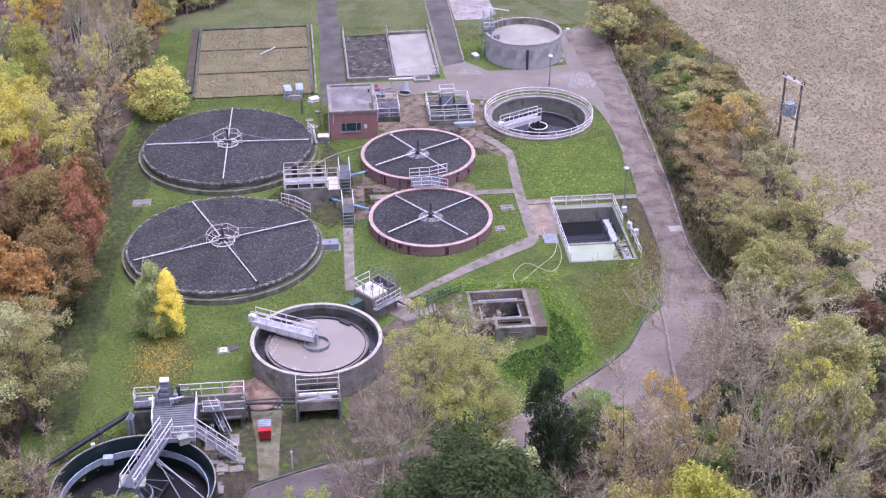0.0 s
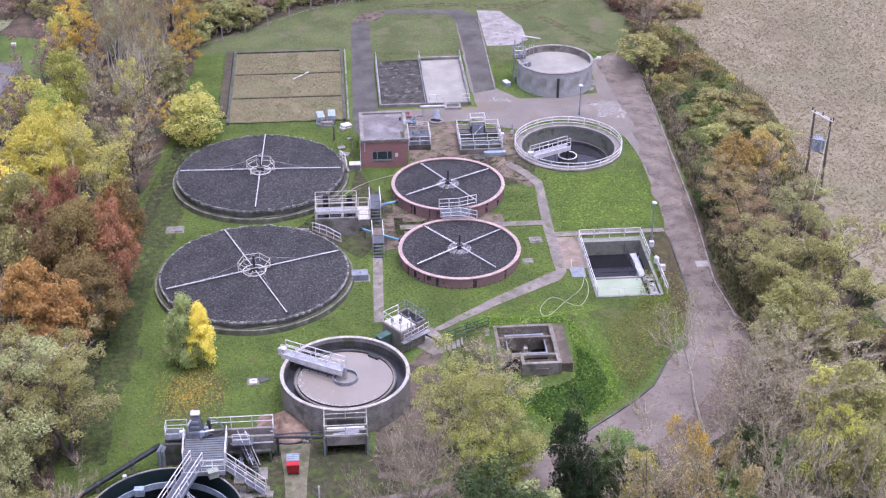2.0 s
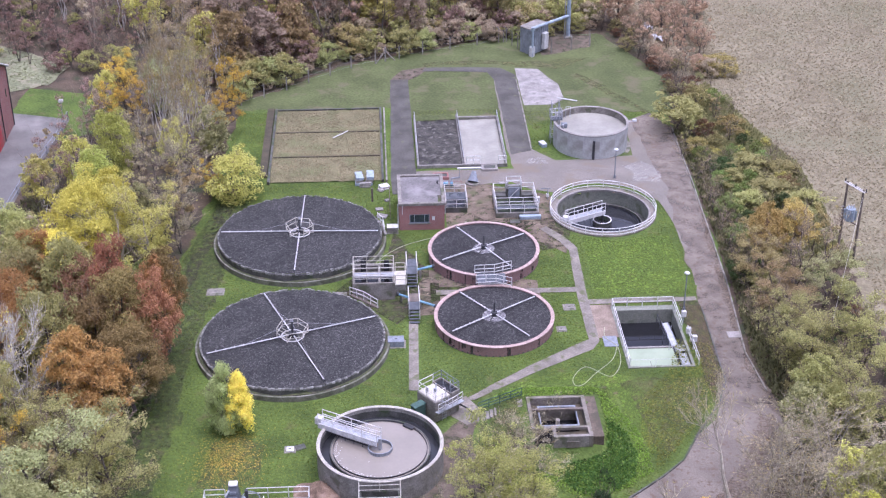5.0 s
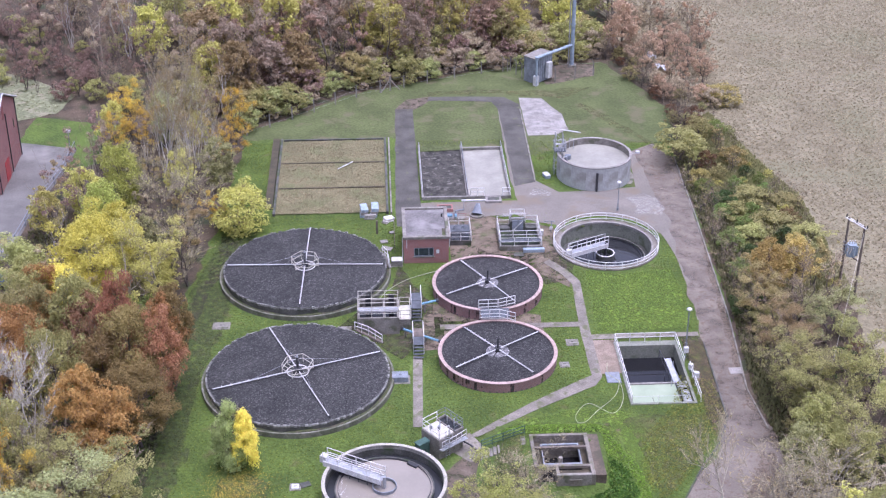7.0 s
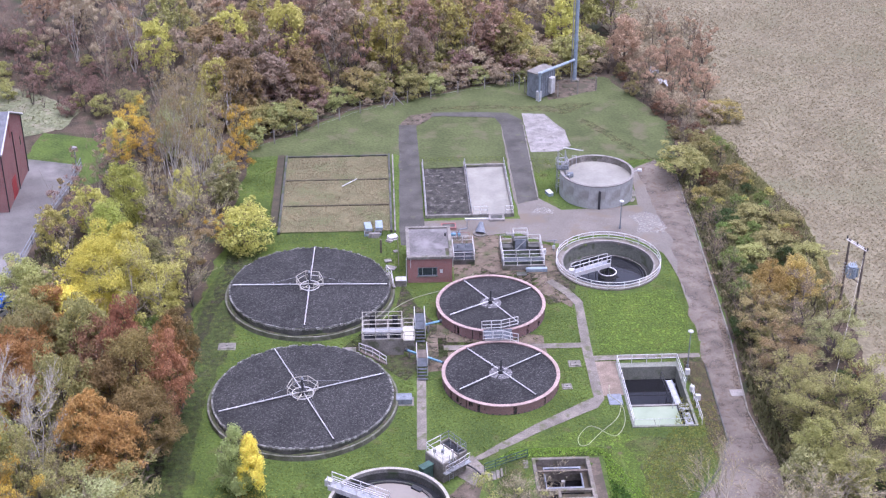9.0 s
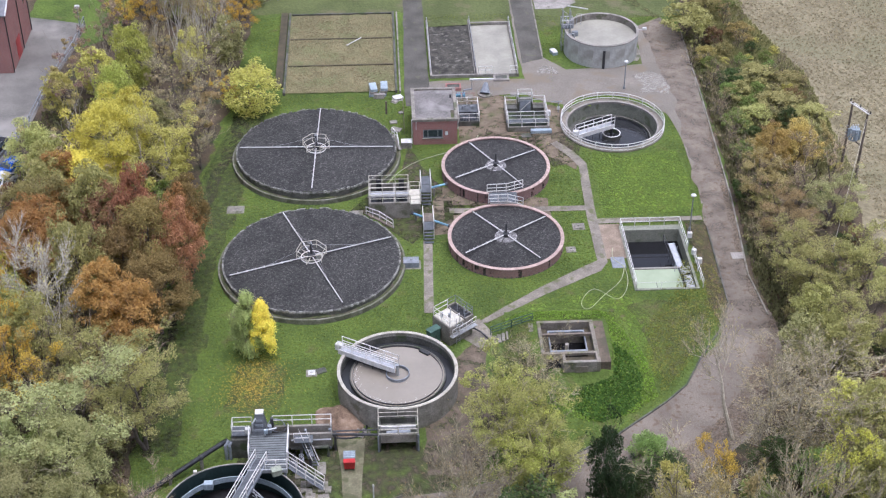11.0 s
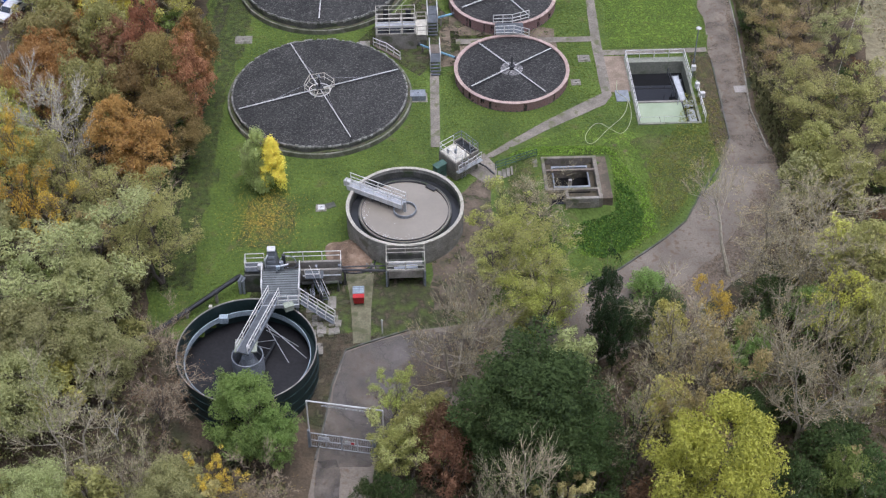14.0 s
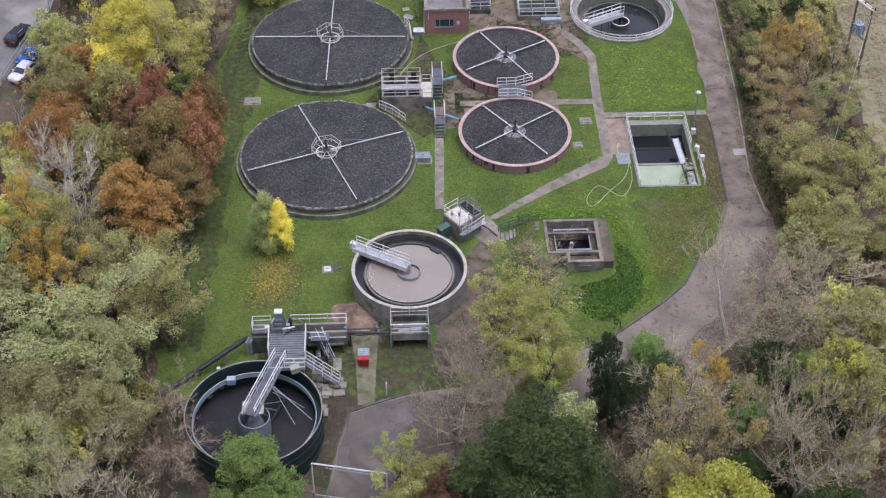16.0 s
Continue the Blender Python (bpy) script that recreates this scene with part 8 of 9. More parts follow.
def skeleton_of(rng, height, radius, base, limbs, subs, twigs, droop=0.0, upright=0.5, stout=1.0, stems=1):
    """Trunk or several stems, limbs, curved branches and twigs inside a crown."""
    big, mid, fine, tips = [], [], [], []
    r_base = (height * 0.018 + 0.05) * stout
    trunks = []
    for k in range(stems):
        lean = rng.normal(size=2) * 0.04 * height + (np.array([math.cos(2.4 * k), math.sin(2.4 * k)]) * radius * 0.45 if stems > 1 else 0)
        top = np.array([lean[0], lean[1], height * rng.uniform(0.74, 0.86)])
        knots = [np.array([0, 0, -0.3]) + np.append(rng.normal(size=2) * 0.1, 0) * (stems > 1)]
        for j in range(1, 6):
            knots.append(top * j / 5 + np.append(rng.normal(size=2) * 0.02 * height, 0))
        trunks.append(knots)
        for j in range(5):
            big.append([*knots[j], *knots[j + 1], r_base * (1 - 0.17 * j), r_base * (1 - 0.17 * (j + 1))])
    for i in range(limbs):
        knots = trunks[i % stems]
        f = min(base + (0.97 - base) * (i + rng.uniform(0, 1)) / limbs, 0.98)
        p = np.array([np.interp(f * 5, range(6), [q[j] for q in knots]) for j in range(3)])
        az = i * 2.4 + rng.uniform(-0.5, 0.5)
        prof = math.sin(math.pi * min(1.0, max(0.12, (f - base * 0.6) / (1.08 - base * 0.6)))) ** 0.6
        ln = radius * prof * rng.uniform(0.7, 1.1)
        rise = upright * rng.uniform(0.5, 1.2) * (0.5 + f)
        q = p + np.array([math.cos(az) * ln, math.sin(az) * ln, ln * rise])
        m = (p + q) / 2 + rng.normal(size=3) * 0.10 * ln + np.array([0, 0, (0.12 if droop else -0.08) * ln])
        rr = r_base * 0.42 * (1.15 - f)
        big.append([*p, *m, rr, rr * 0.65])
        big.append([*m, *q, rr * 0.65, rr * 0.25])
        for j in range(subs):
            g = rng.uniform(0.2, 1.0)
            s0 = p + (m - p) * g * 2 if g < 0.5 else m + (q - m) * (g - 0.5) * 2
            dv = rng.normal(size=3)
            dv[2] = abs(dv[2]) * (1 - droop) + 0.3 * (1 - droop)
            dv = dv / np.linalg.norm(dv) + 0.6 * (q - p) / (ln + 0.1)
            s1 = s0 + dv * radius * rng.uniform(0.09, 0.18)
            s2 = s1 + (dv + rng.normal(size=3) * 0.35 + np.array([0, 0, 0.25 - 1.5 * droop])) * radius * rng.uniform(0.08, 0.19)
            mid.append([*s0, *s1, rr * 0.36, rr * 0.22])
            mid.append([*s1, *s2, rr * 0.22, rr * 0.08])
            tips.append(s2)
            for _ in range(twigs):
                g2 = rng.uniform(0.1, 1.0)
                t0 = s0 + (s1 - s0) * 2 * g2 if g2 < 0.5 else s1 + (s2 - s1) * (g2 - 0.5) * 2
                d2 = rng.normal(size=3)
                d2[2] = abs(d2[2]) * 0.8 - 1.2 * droop
                t1 = t0 + (d2 / np.linalg.norm(d2) * 0.8 + 0.6 * dv) * radius * rng.uniform(0.08, 0.24)
                fine.append([*t0, *t1, 0.018])
                if rng.uniform() < 0.5:
                    tips.append(t1)
    return big, mid, fine, np.array(tips)


SHAPES = {}


def tree_shape(key):
    """Meshes of one kind of crown, built once: trunk and limbs, twigs, leaves. Crown radius 4 m, height 10 m."""
    if key in SHAPES:
        return SHAPES[key]
    form, lod, seed = key
    rng = np.random.default_rng(abs(hash((len(form), lod, seed, sum(map(ord, form))))) % 99991)
    near = lod < 2
    # limbs, branches a limb, twigs a branch, droop, rise, bare part of the trunk, stoutness, stems
    spec = {"round": (13, 8, 3, 0.0, 0.55, 0.25, 1.0, 1), "sparse": (14, 9, 8, 0.0, 0.75, 0.2, 0.85, 2), "bare": (16, 11, 11, 0.0, 0.7, 0.16, 0.55, 2), "arching": (20, 11, 10, 0.35, 0.7, 0.1, 0.45, 4),
            "thick": (14, 8, 3, 0.0, 0.55, 0.12, 1.0, 1), "shrub": (14, 7, 4, 0.0, 0.5, 0.02, 0.7, 3), "column": (16, 5, 3, 0.0, 1.1, 0.12, 1.0, 1), "conifer": (26, 5, 0, 0.3, 0.0, 0.1, 1.0, 1),
            "birch": (16, 6, 7, 0.0, 1.9, 0.3, 0.42, 4), "slim": (10, 8, 9, 0.1, 0.8, 0.6, 1.2, 1), "flame": (14, 7, 4, 0.0, 1.0, 0.06, 0.8, 2)}[form]
    limbs, subs, twigs, droop, upright, base, stout, stems = spec
    if not near:
        limbs, subs, twigs = limbs - 3, max(3, subs - 4), max(0, twigs - 3)
    h, r = (10.0, 4.0) if form != "shrub" else (6.0, 4.0)
    big, mid, fine, tips = skeleton_of(rng, h, r * (0.74 if form in ("round", "thick", "flame", "shrub") else 0.86), base, limbs, subs, twigs, droop, upright, stout, stems)
    bv, bf = tubes(big, 6 if near else 4)
    mv, mf = tubes(mid, 3)
    out = {"wood": (np.concatenate([bv, mv]), np.concatenate([bf, mf + len(bv)]))}
    if fine:
        out["twigs"] = spikes(fine)
    count = {"round": 9000, "sparse": 4800, "bare": 500, "arching": 600, "thick": 11500, "shrub": 6000, "column": 9000, "conifer": 9000, "birch": 1500, "slim": 300, "flame": 13000}[form]
    size = {"round": 0.165, "sparse": 0.135, "bare": 0.085, "arching": 0.09, "thick": 0.165, "shrub": 0.165, "column": 0.16, "conifer": 0.2, "birch": 0.115, "slim": 0.09, "flame": 0.2}[form]
    if lod == -1:
        count, size = int(count * 3.0), size * 0.64
    if lod == 0:
        count, size = int(count * 2.4), size * 0.64
    if not near:
        count, size = int(count * 0.32), size * 1.6
    if form == "conifer":
        z = 1.0 - np.sqrt(rng.uniform(0, 1, count)) * 0.93
        az = rng.uniform(0, 2 * np.pi, count)
        lay = 0.75 + 0.25 * np.sin(z * 60 + 2.0 * np.sin(3 * az))
        rad = 4.0 * (1.02 - z) ** 0.8 * lay * rng.uniform(0.55, 1.05, count)
        c = np.stack([rad * np.cos(az), rad * np.sin(az), z * 10.0 - 0.25 * rad], 1)
        nrm = np.stack([np.cos(az), np.sin(az), rng.uniform(0.2, 1.2, count)], 1)
    else:
        # sprays of leaves cap rounded clumps at the branch tips and over a lobed dome, with gaps between them
        full_crown = form in ("round", "thick", "shrub", "column", "flame")
        clumps = {"round": 150, "thick": 190, "shrub": 120, "column": 120, "flame": 70}.get(form, max(30, len(tips) // 5))
        clumps = clumps if near else clumps * 2 // 3
        pick = tips[rng.choice(len(tips), clumps, replace=len(tips) < clumps)].copy()
        if full_crown:
            dome = rng.uniform(0, 1, clumps) < (0.72 if form != "flame" else 2.0)
            k = int(dome.sum())
            f = base + (1.0 - base) * rng.uniform(0, 1, k) ** (0.7 if form != "flame" else 1.3)
            az = np.arange(k) * 2.39996 + rng.uniform(-0.4, 0.4, k)
            u = np.clip((f - base) / (1.02 - base), 0.03, 1)
            prof = np.sin(np.pi * u ** 0.8) ** 0.6 if form != "flame" else 1.25 * (u + 0.12) ** 0.25 * (1 - u) ** 0.75
            lobe = np.array([noise.noise((1.4 * math.cos(a) + seed * 7, 1.4 * math.sin(a), 2.4 * q)) for a, q in zip(az, f)])
            rad = r * prof * ((0.80 + 0.55 * lobe) if form != "flame" else 0.75 + 0.55 * lobe) * rng.uniform(0.75, 1.0, k)
            pick[dome] = np.stack([rad * np.cos(az), rad * np.sin(az), f * h * (0.96 + 0.10 * lobe)], 1)
        rc = rng.uniform(0.32, 0.9, clumps) * (1.0 if full_crown else 0.75)
        if form == "flame":
            rc = rc * 1.15
        share = rc ** 2 * rng.uniform(0.5, 1.3, clumps)
        which = rng.choice(clumps, count, p=share / share.sum())
        d = rng.normal(size=(count, 3))
        d[:, 2] = d[:, 2] * 0.75 + 0.45
        d /= np.linalg.norm(d, axis=1)[:, None]
        c = pick[which] + d * (rc[which] * rng.uniform(0.25, 1.0, count) ** 0.45)[:, None] * np.array([1.1, 1.1, 0.8])
        c += rng.normal(size=(count, 3)) * (0.07 if form != "flame" else 0.22)
        nrm = d * 0.7 + np.array([0, 0, 0.5]) + rng.normal(size=(count, 3)) * 0.5
    nrm /= np.linalg.norm(nrm, axis=1)[:, None]
    out["leaves"] = leaf_cards(rng, c, nrm, size)
    SHAPES[key] = {k: mesh_from({"wood": "trunk", "twigs": "brushwood", "leaves": "crown"}[k], v, f, {"wood": BARK, "twigs": TWIG, "leaves": L_OLIVE}[k]) for k, (v, f) in out.items()}
    return SHAPES[key]


TREE_RNG = random.Random(5)


def tree(form, x, y, h, r, leaf, label, lod=1, wood=None, twig=None, category="tree", group="", z=None):
    if lod == 1 and r > 3.6 and form in ("round", "sparse", "thick"):
        lod = 0 if r < 5.3 else -1
    seed = TREE_RNG.randrange({-1: 2, 0: 3, 1: 4, 2: 3}[lod])
    shape = tree_shape((form, lod, seed))
    full = 6.0 if form == "shrub" else 10.0
    t = thing("shrub" if form == "shrub" else "tree", label, category, (x, y, gz(x, y) if z is None else z), TREE_RNG.uniform(0, 360), group)
    t.scale = (r / 4.0, r / 4.0 * TREE_RNG.uniform(0.92, 1.08), h / full)
    for key, mat in (("wood", wood or BARK), ("twigs", twig or TWIG), ("leaves", leaf)):
        if key in shape:
            o = part(shape[key].name.split(".")[0], shape[key], None, t)
            o.material_slots[0].link = "OBJECT"
            o.material_slots[0].material = mat
            if key != "wood":
                o["kind"] = "stuff"
    return t


def stand(form, leaf, label, rows, lod=1, group="", **kw):
    for x, y, h, r in rows:
        tree(form, x, y, h, r, leaf, label, lod, group=group, category="shrub" if form == "shrub" else "tree", **kw)

# ---- trees told apart ----
stand("sparse", L_SAGE, "broad twiggy tree with pale sage-green autumn leaves",
      [(-30.4, -12.5, 12.3, 7.3)], 1, twig=TWIG_PALE)
stand("round", L_SAGE, "broad tree with pale sage-green autumn leaves",
      [(-33.5, -19.0, 11.9, 4.5), (-28.6, -14.6, 10.4, 4.4)], 1)
stand("round", L_SAGE, "leafy tree with soft grey-green leaves",
      [(-27.2, -20.3, 10.5, 3.9), (-33.2, -24.1, 10.4, 4.5), (-19.8, -34.5, 8.8, 3.9), (-30.1, -34.0, 8.8, 3.7)], 1)
stand("bare", L_SAGE, "bare pale-branched tree with few remaining leaves",
      [(-28.2, -30.1, 12.8, 5.6), (-23.2, -32.9, 10.4, 3.1)], 1, wood=BARK_PALE, twig=TWIG_PALE)
stand("arching", L_BROWN, "bare brown twiggy tree with a few rusty leaves",
      [(-21.9, -23.1, 8.6, 4.0), (-21.8, -17.0, 6.7, 2.6)], 1)
stand("thick", L_GREEN, "dense mid-green tree beside the dark steel tank",
      [(-14.4, -26.3, 9.6, 3.9), (-11.9, -27.6, 7.1, 2.3)], 1)
stand("sparse", L_GOLD, "thin shrub-like tree with golden leaves",
      [(-16.0, -33.7, 7.9, 1.9)], 1)
stand("arching", L_AMBER, "brown twiggy shrub with scattered amber leaves",
      [(-12.7, -34.1, 7.9, 2.8), (-14.3, -35.1, 7.1, 2.3)], 1)
stand("sparse", L_OLIVE, "twiggy tree with thin olive leaves",
      [(-23.4, -7.1, 9.7, 5.1), (-27.4, -1.8, 9.7, 4.9), (-32.1, 0.8, 9.7, 3.8)], 1)
stand("round", L_AMBER, "broad tree with amber-brown autumn leaves",
      [(-24.8, 15.0, 12.9, 4.1)], 1)
stand("round", L_RUST, "full tree with rust-brown autumn leaves",
      [(-30.0, 20.5, 11.3, 3.5)], 1)
stand("round", L_REDORANGE, "full tree with red-orange autumn leaves",
      [(-22.0, 14.6, 12.1, 2.8), (-26.7, 19.3, 13.7, 2.7)], 1)
stand("round", L_AMBER, "full tree with amber-olive autumn leaves",
      [(-23.8, 10.1, 9.7, 4.0), (-27.4, 13.6, 11.3, 3.3), (-21.6, 20.5, 12.1, 2.7)], 1)
stand("round", L_ORANGE, "full tree with orange autumn leaves",
      [(-28.6, 7.2, 11.3, 3.3), (-25.9, 5.7, 9.7, 3.5), (-37.7, 16.9, 11.3, 3.8), (-22.1, 18.2, 11.3, 2.7)], 1)
stand("bare", L_BRIGHT, "pale bare tree with scattered yellow leaves",
      [(-36.2, 9.8, 12.6, 4.6), (-33.6, 7.0, 12.4, 3.4)], 1, wood=BARK_BIRCH, twig=PALE_STEMS)
stand("sparse", L_GOLD, "thin tree with golden-yellow leaves in the wood",
      [(-36.0, -1.4, 9.7, 3.1), (-33.5, -3.6, 8.1, 2.5), (-37.8, 4.1, 11.3, 2.9)], 1)
stand("round", L_OLIVE, "olive-green tree in the wood",
      [(-31.5, 11.5, 12.9, 3.3), (-31.2, 22.2, 12.9, 3.5), (-35.7, 3.5, 9.7, 3.2), (-35.6, 22.8, 11.3, 3.2)], 1)
stand("round", L_LIMEYELLOW, "broad yellow-green tree with pale limbs at the wood edge",
      [(-32.3, 36.2, 12.1, 4.6), (-29.9, 40.9, 11.3, 3.0)], 1, wood=BARK_PALE, twig=TWIG_PALE)
stand("sparse", L_YELLOWGREEN, "pale-limbed thinning tree with yellow-green leaves",
      [(-27.0, 35.1, 11.0, 4.9)], 1, wood=BARK_PALE, twig=TWIG_PALE)
stand("round", L_LIMEYELLOW, "yellow-green tree at the wood edge",
      [(-34.2, 33.1, 8.1, 3.6)], 1)
stand("round", L_LIME, "upright leafy lime-green tree",
      [(-32.1, 56.2, 11.3, 3.2), (-33.3, 49.9, 9.7, 3.0)], 1)
stand("bare", L_YELLOWGREEN, "grey bare tree with scattered yellow leaves",
      [(-25.3, 50.9, 9.7, 5.1), (-23.9, 60.1, 9.7, 4.1), (-22.6, 41.4, 8.1, 3.7), (-29.6, 60.4, 9.7, 3.7)], 1, twig=TWIG_PALE)
stand("shrub", L_YELLOWGREEN, "dense rounded yellow-green bush beside the drying bed",
      [(-17.3, 55.3, 5.6, 4.5)], 1)
stand("round", L_OLIVE, "olive-brown tree near the car park",
      [(-40.9, 38.4, 8.1, 3.6), (-38.1, 30.9, 8.1, 3.2), (-39.6, 26.3, 8.1, 3.2)], 1)
stand("round", L_ORANGE, "orange-brown tree at the wood edge",
      [(-36.6, 32.6, 8.1, 2.9), (-38.2, 20.3, 9.7, 3.4), (-35.1, 22.3, 9.7, 2.7)], 1)
stand("birch", L_PURPLE, "pinkish bare tree in a thicket",
      [(-36.9, 56.5, 8.1, 3.7), (-38.9, 52.0, 8.1, 3.2), (-36.8, 64.5, 8.1, 3.4), (-36.1, 69.6, 8.1, 3.0)], 2, wood=BARK_PALE)
stand("birch", L_STRAW, "slender pale-stemmed birch nearly bare",
      [(-28.1, 73.4, 12.9, 3.1), (-26.1, 76.2, 12.9, 3.2), (-26.5, 71.9, 11.3, 3.5), (-24.4, 73.6, 11.3, 3.5), (-28.6, 70.2, 11.3, 3.3), (-22.5, 72.0, 9.7, 3.0), (-24.9, 69.0, 8.1, 3.3)], 1, wood=BARK_BIRCH, twig=TWIG_PALE)
stand("sparse", L_GOLD, "golden-leaved tree at the wood edge",
      [(-34.7, 83.4, 8.1, 2.9), (-36.1, 76.2, 6.5, 2.5), (-32.6, 78.8, 6.5, 2.7), (-20.1, 73.5, 6.5, 2.6), (-19.9, 81.6, 8.1, 2.5), (-20.5, 55.8, 4.0, 1.8)], 1)
stand("sparse", L_HAZEL_HAZED, "pale brown thinning tree at the far wood",
      [(-28.4, 97.1, 12.9, 3.7), (-20.0, 97.8, 12.9, 3.9), (-53.3, 116.9, 9.7, 4.3), (-2.3, 108.6, 14.5, 4.0)], 2, twig=TWIG_PALE)
stand("round", L_YELLOWGREEN, "yellow-green tree at the far wood",
      [(-24.7, 96.2, 9.7, 2.9), (-14.5, 106.8, 14.5, 4.5), (-23.6, 110.0, 12.9, 3.6)], 2)
stand("sparse", L_STRAW, "twiggy straw-brown tree beside the road",
      [(42.7, 30.8, 6.5, 3.8), (43.4, 24.5, 5.6, 4.4)], 1)
stand("bare", L_STRAW, "grey-brown twiggy tree beside the road",
      [(46.8, 29.8, 8.3, 4.8)], 1)
stand("sparse", L_SAGE, "sage-green tree at the field edge",
      [(48.9, 25.7, 6.5, 3.8)], 1)
stand("round", L_OCHRE, "ochre-topped tree beside the road",
      [(44.3, 34.9, 7.8, 2.6), (47.8, 36.0, 7.6, 2.8)], 1)
stand("round", L_OLIVE, "pale olive-yellow tree at the field edge",
      [(42.2, 73.8, 5.2, 3.8), (45.6, 78.8, 4.8, 2.4)], 2)
stand("shrub", L_AMBER, "low amber-brown scrub at the field edge",
      [(49.2, 72.5, 2.7, 2.5), (52.3, 94.2, 2.7, 3.5), (43.2, 66.4, 2.2, 1.9)], 2)
stand("shrub", L_OLIVE, "low bramble scrub on the bank",
      [(48.5, 59.4, 2.2, 3.3), (49.4, 51.4, 2.4, 3.6), (45.2, 54.9, 2.2, 2.5), (53.0, 48.5, 2.2, 3.2), (52.6, 58.0, 1.8, 3.0), (45.9, 48.5, 2.5, 2.8)], 2)
stand("arching", L_STRAW, "grey-brown twiggy bush in the roadside hedge",
      [(41.2, 65.3, 2.9, 1.9), (41.3, 57.1, 2.9, 2.0), (41.4, 50.6, 3.2, 2.1), (41.3, 43.4, 3.2, 2.0), (41.3, 36.8, 3.2, 2.0), (41.3, 29.9, 3.9, 2.0), (41.4, 24.0, 4.0, 2.2), (41.3, 72.9, 2.4, 1.7), (41.4, 18.8, 4.8, 2.3)], 2)
stand("shrub", L_GREEN, "dull green ivy-covered bush in the roadside hedge",
      [(42.9, 63.0, 2.2, 1.5), (43.0, 46.8, 2.9, 2.0), (43.8, 55.0, 2.2, 1.6), (42.5, 40.1, 2.7, 1.7)], 2)
stand("sparse", L_OLIVE, "thin olive tree in the roadside wood",
      [(42.7, 14.3, 8.1, 4.8), (41.6, 11.8, 6.5, 2.7), (44.2, 10.6, 8.9, 4.5), (45.4, 1.7, 9.7, 4.5), (48.8, 12.6, 9.7, 3.6)], 1)
stand("round", L_OLIVE, "olive-green leafy tree in the roadside wood",
      [(41.6, 5.1, 7.3, 2.6), (43.6, 0.2, 7.3, 3.5), (42.7, -12.6, 9.7, 3.6), (40.5, -20.3, 10.2, 2.9)], 1)
stand("arching", L_STRAW, "bare straw-coloured twiggy tree",
      [(40.2, -4.2, 8.9, 5.3), (35.4, -4.5, 7.3, 4.3), (36.2, -11.6, 9.7, 5.1), (32.7, -12.1, 7.3, 4.2), (40.2, -12.5, 9.7, 4.8)], 1, wood=BARK_PALE, twig=TWIG_PALE)
stand("bare", L_STRAW, "large bare tree with pale spreading limbs",
      [(33.1, -28.3, 13.7, 5.6), (37.0, -28.5, 13.7, 4.3), (32.7, -22.3, 12.0, 4.4)], 1, wood=BARK_PALE, twig=TWIG_PALE)
stand("round", L_YELLOW, "large tree with bright yellow-green leaves",
      [(23.6, -37.9, 16.0, 5.5)], 1)
stand("sparse", L_STRAW, "pale straw-leaved tree over the drive",
      [(23.9, -30.6, 15.7, 3.6)], 1, twig=TWIG_PALE)
stand("arching", L_STRAW, "bare arching tree with straw-coloured twigs",
      [(22.8, -22.1, 11.6, 4.7), (18.5, -29.9, 12.9, 3.6), (25.3, -23.7, 10.8, 3.3)], 1, twig=TWIG_PALE)
stand("sparse", L_GOLD, "thin tree with small yellow leaves",
      [(26.6, -19.4, 10.3, 1.7)], 1)
# dark shrubs added to imitate the shadowed gaps between the bare trees
stand("shrub", L_DARK, "dark ivy added to stand for shadowed gaps under the bare trees",
      [(32.8, -25.8, 3.5, 2.5), (29.4, -25.7, 3.6, 2.2), (35.8, -27.8, 3.5, 2.8), (40.2, -20.2, 3.3, 2.4), (35.1, -20.4, 2.8, 2.3)], 1)
stand("shrub", L_GREEN, "low green ivy bush at the road edge",
      [(22.8, -10.9, 2.7, 2.4), (37.0, -15.4, 4.8, 2.7), (40.2, -18.8, 5.9, 2.6), (30.4, -20.2, 4.2, 2.3), (35.2, -35.0, 6.3, 3.2)], 1)
stand("sparse", L_YELLOW, "straggling tree with pale yellow leaves",
      [(37.9, -19.3, 11.0, 3.1)], 1)
stand("thick", L_DARK, "large dense dark-green tree beside the drive",
      [(10.0, -29.3, 14.3, 6.5), (7.9, -31.1, 11.2, 4.1), (13.0, -30.2, 10.8, 4.2)], 1)
stand("bare", L_SAGE, "bare greyish tree in front of the dark tree",
      [(8.7, -38.9, 14.3, 4.2), (6.0, -38.7, 12.0, 3.0)], 1, wood=BARK_PALE, twig=TWIG_PALE)
stand("sparse", L_MEADOWGREEN, "tall thin olive-green tree beside the round tank",
      [(11.1, -9.4, 8.1, 4.6), (9.7, -4.6, 6.8, 3.3), (12.5, -13.9, 8.5, 4.0), (8.5, -9.8, 6.5, 2.9)], 1, twig=TWIG_PALE)
stand("sparse", L_LIME, "thin yellow-green leafy tree beside the drive",
      [(10.6, -13.3, 7.6, 3.9), (12.2, -15.8, 7.1, 2.8), (9.3, -6.8, 6.5, 2.7)], 1, twig=TWIG_PALE)
stand("arching", L_STRAW, "bare straw-twigged tree beside the inlet chamber",
      [(13.9, -0.8, 5.6, 3.4), (12.4, 1.4, 3.8, 2.3)], 1, twig=TWIG_PALE)
stand("bare", L_STRAW, "pale bare spreading tree beside the drive",
      [(3.8, -20.6, 11.4, 4.8), (5.7, -15.8, 9.2, 3.9), (6.6, -20.0, 9.6, 3.8)], 1, wood=BARK_PALE, twig=TWIG_PALE)
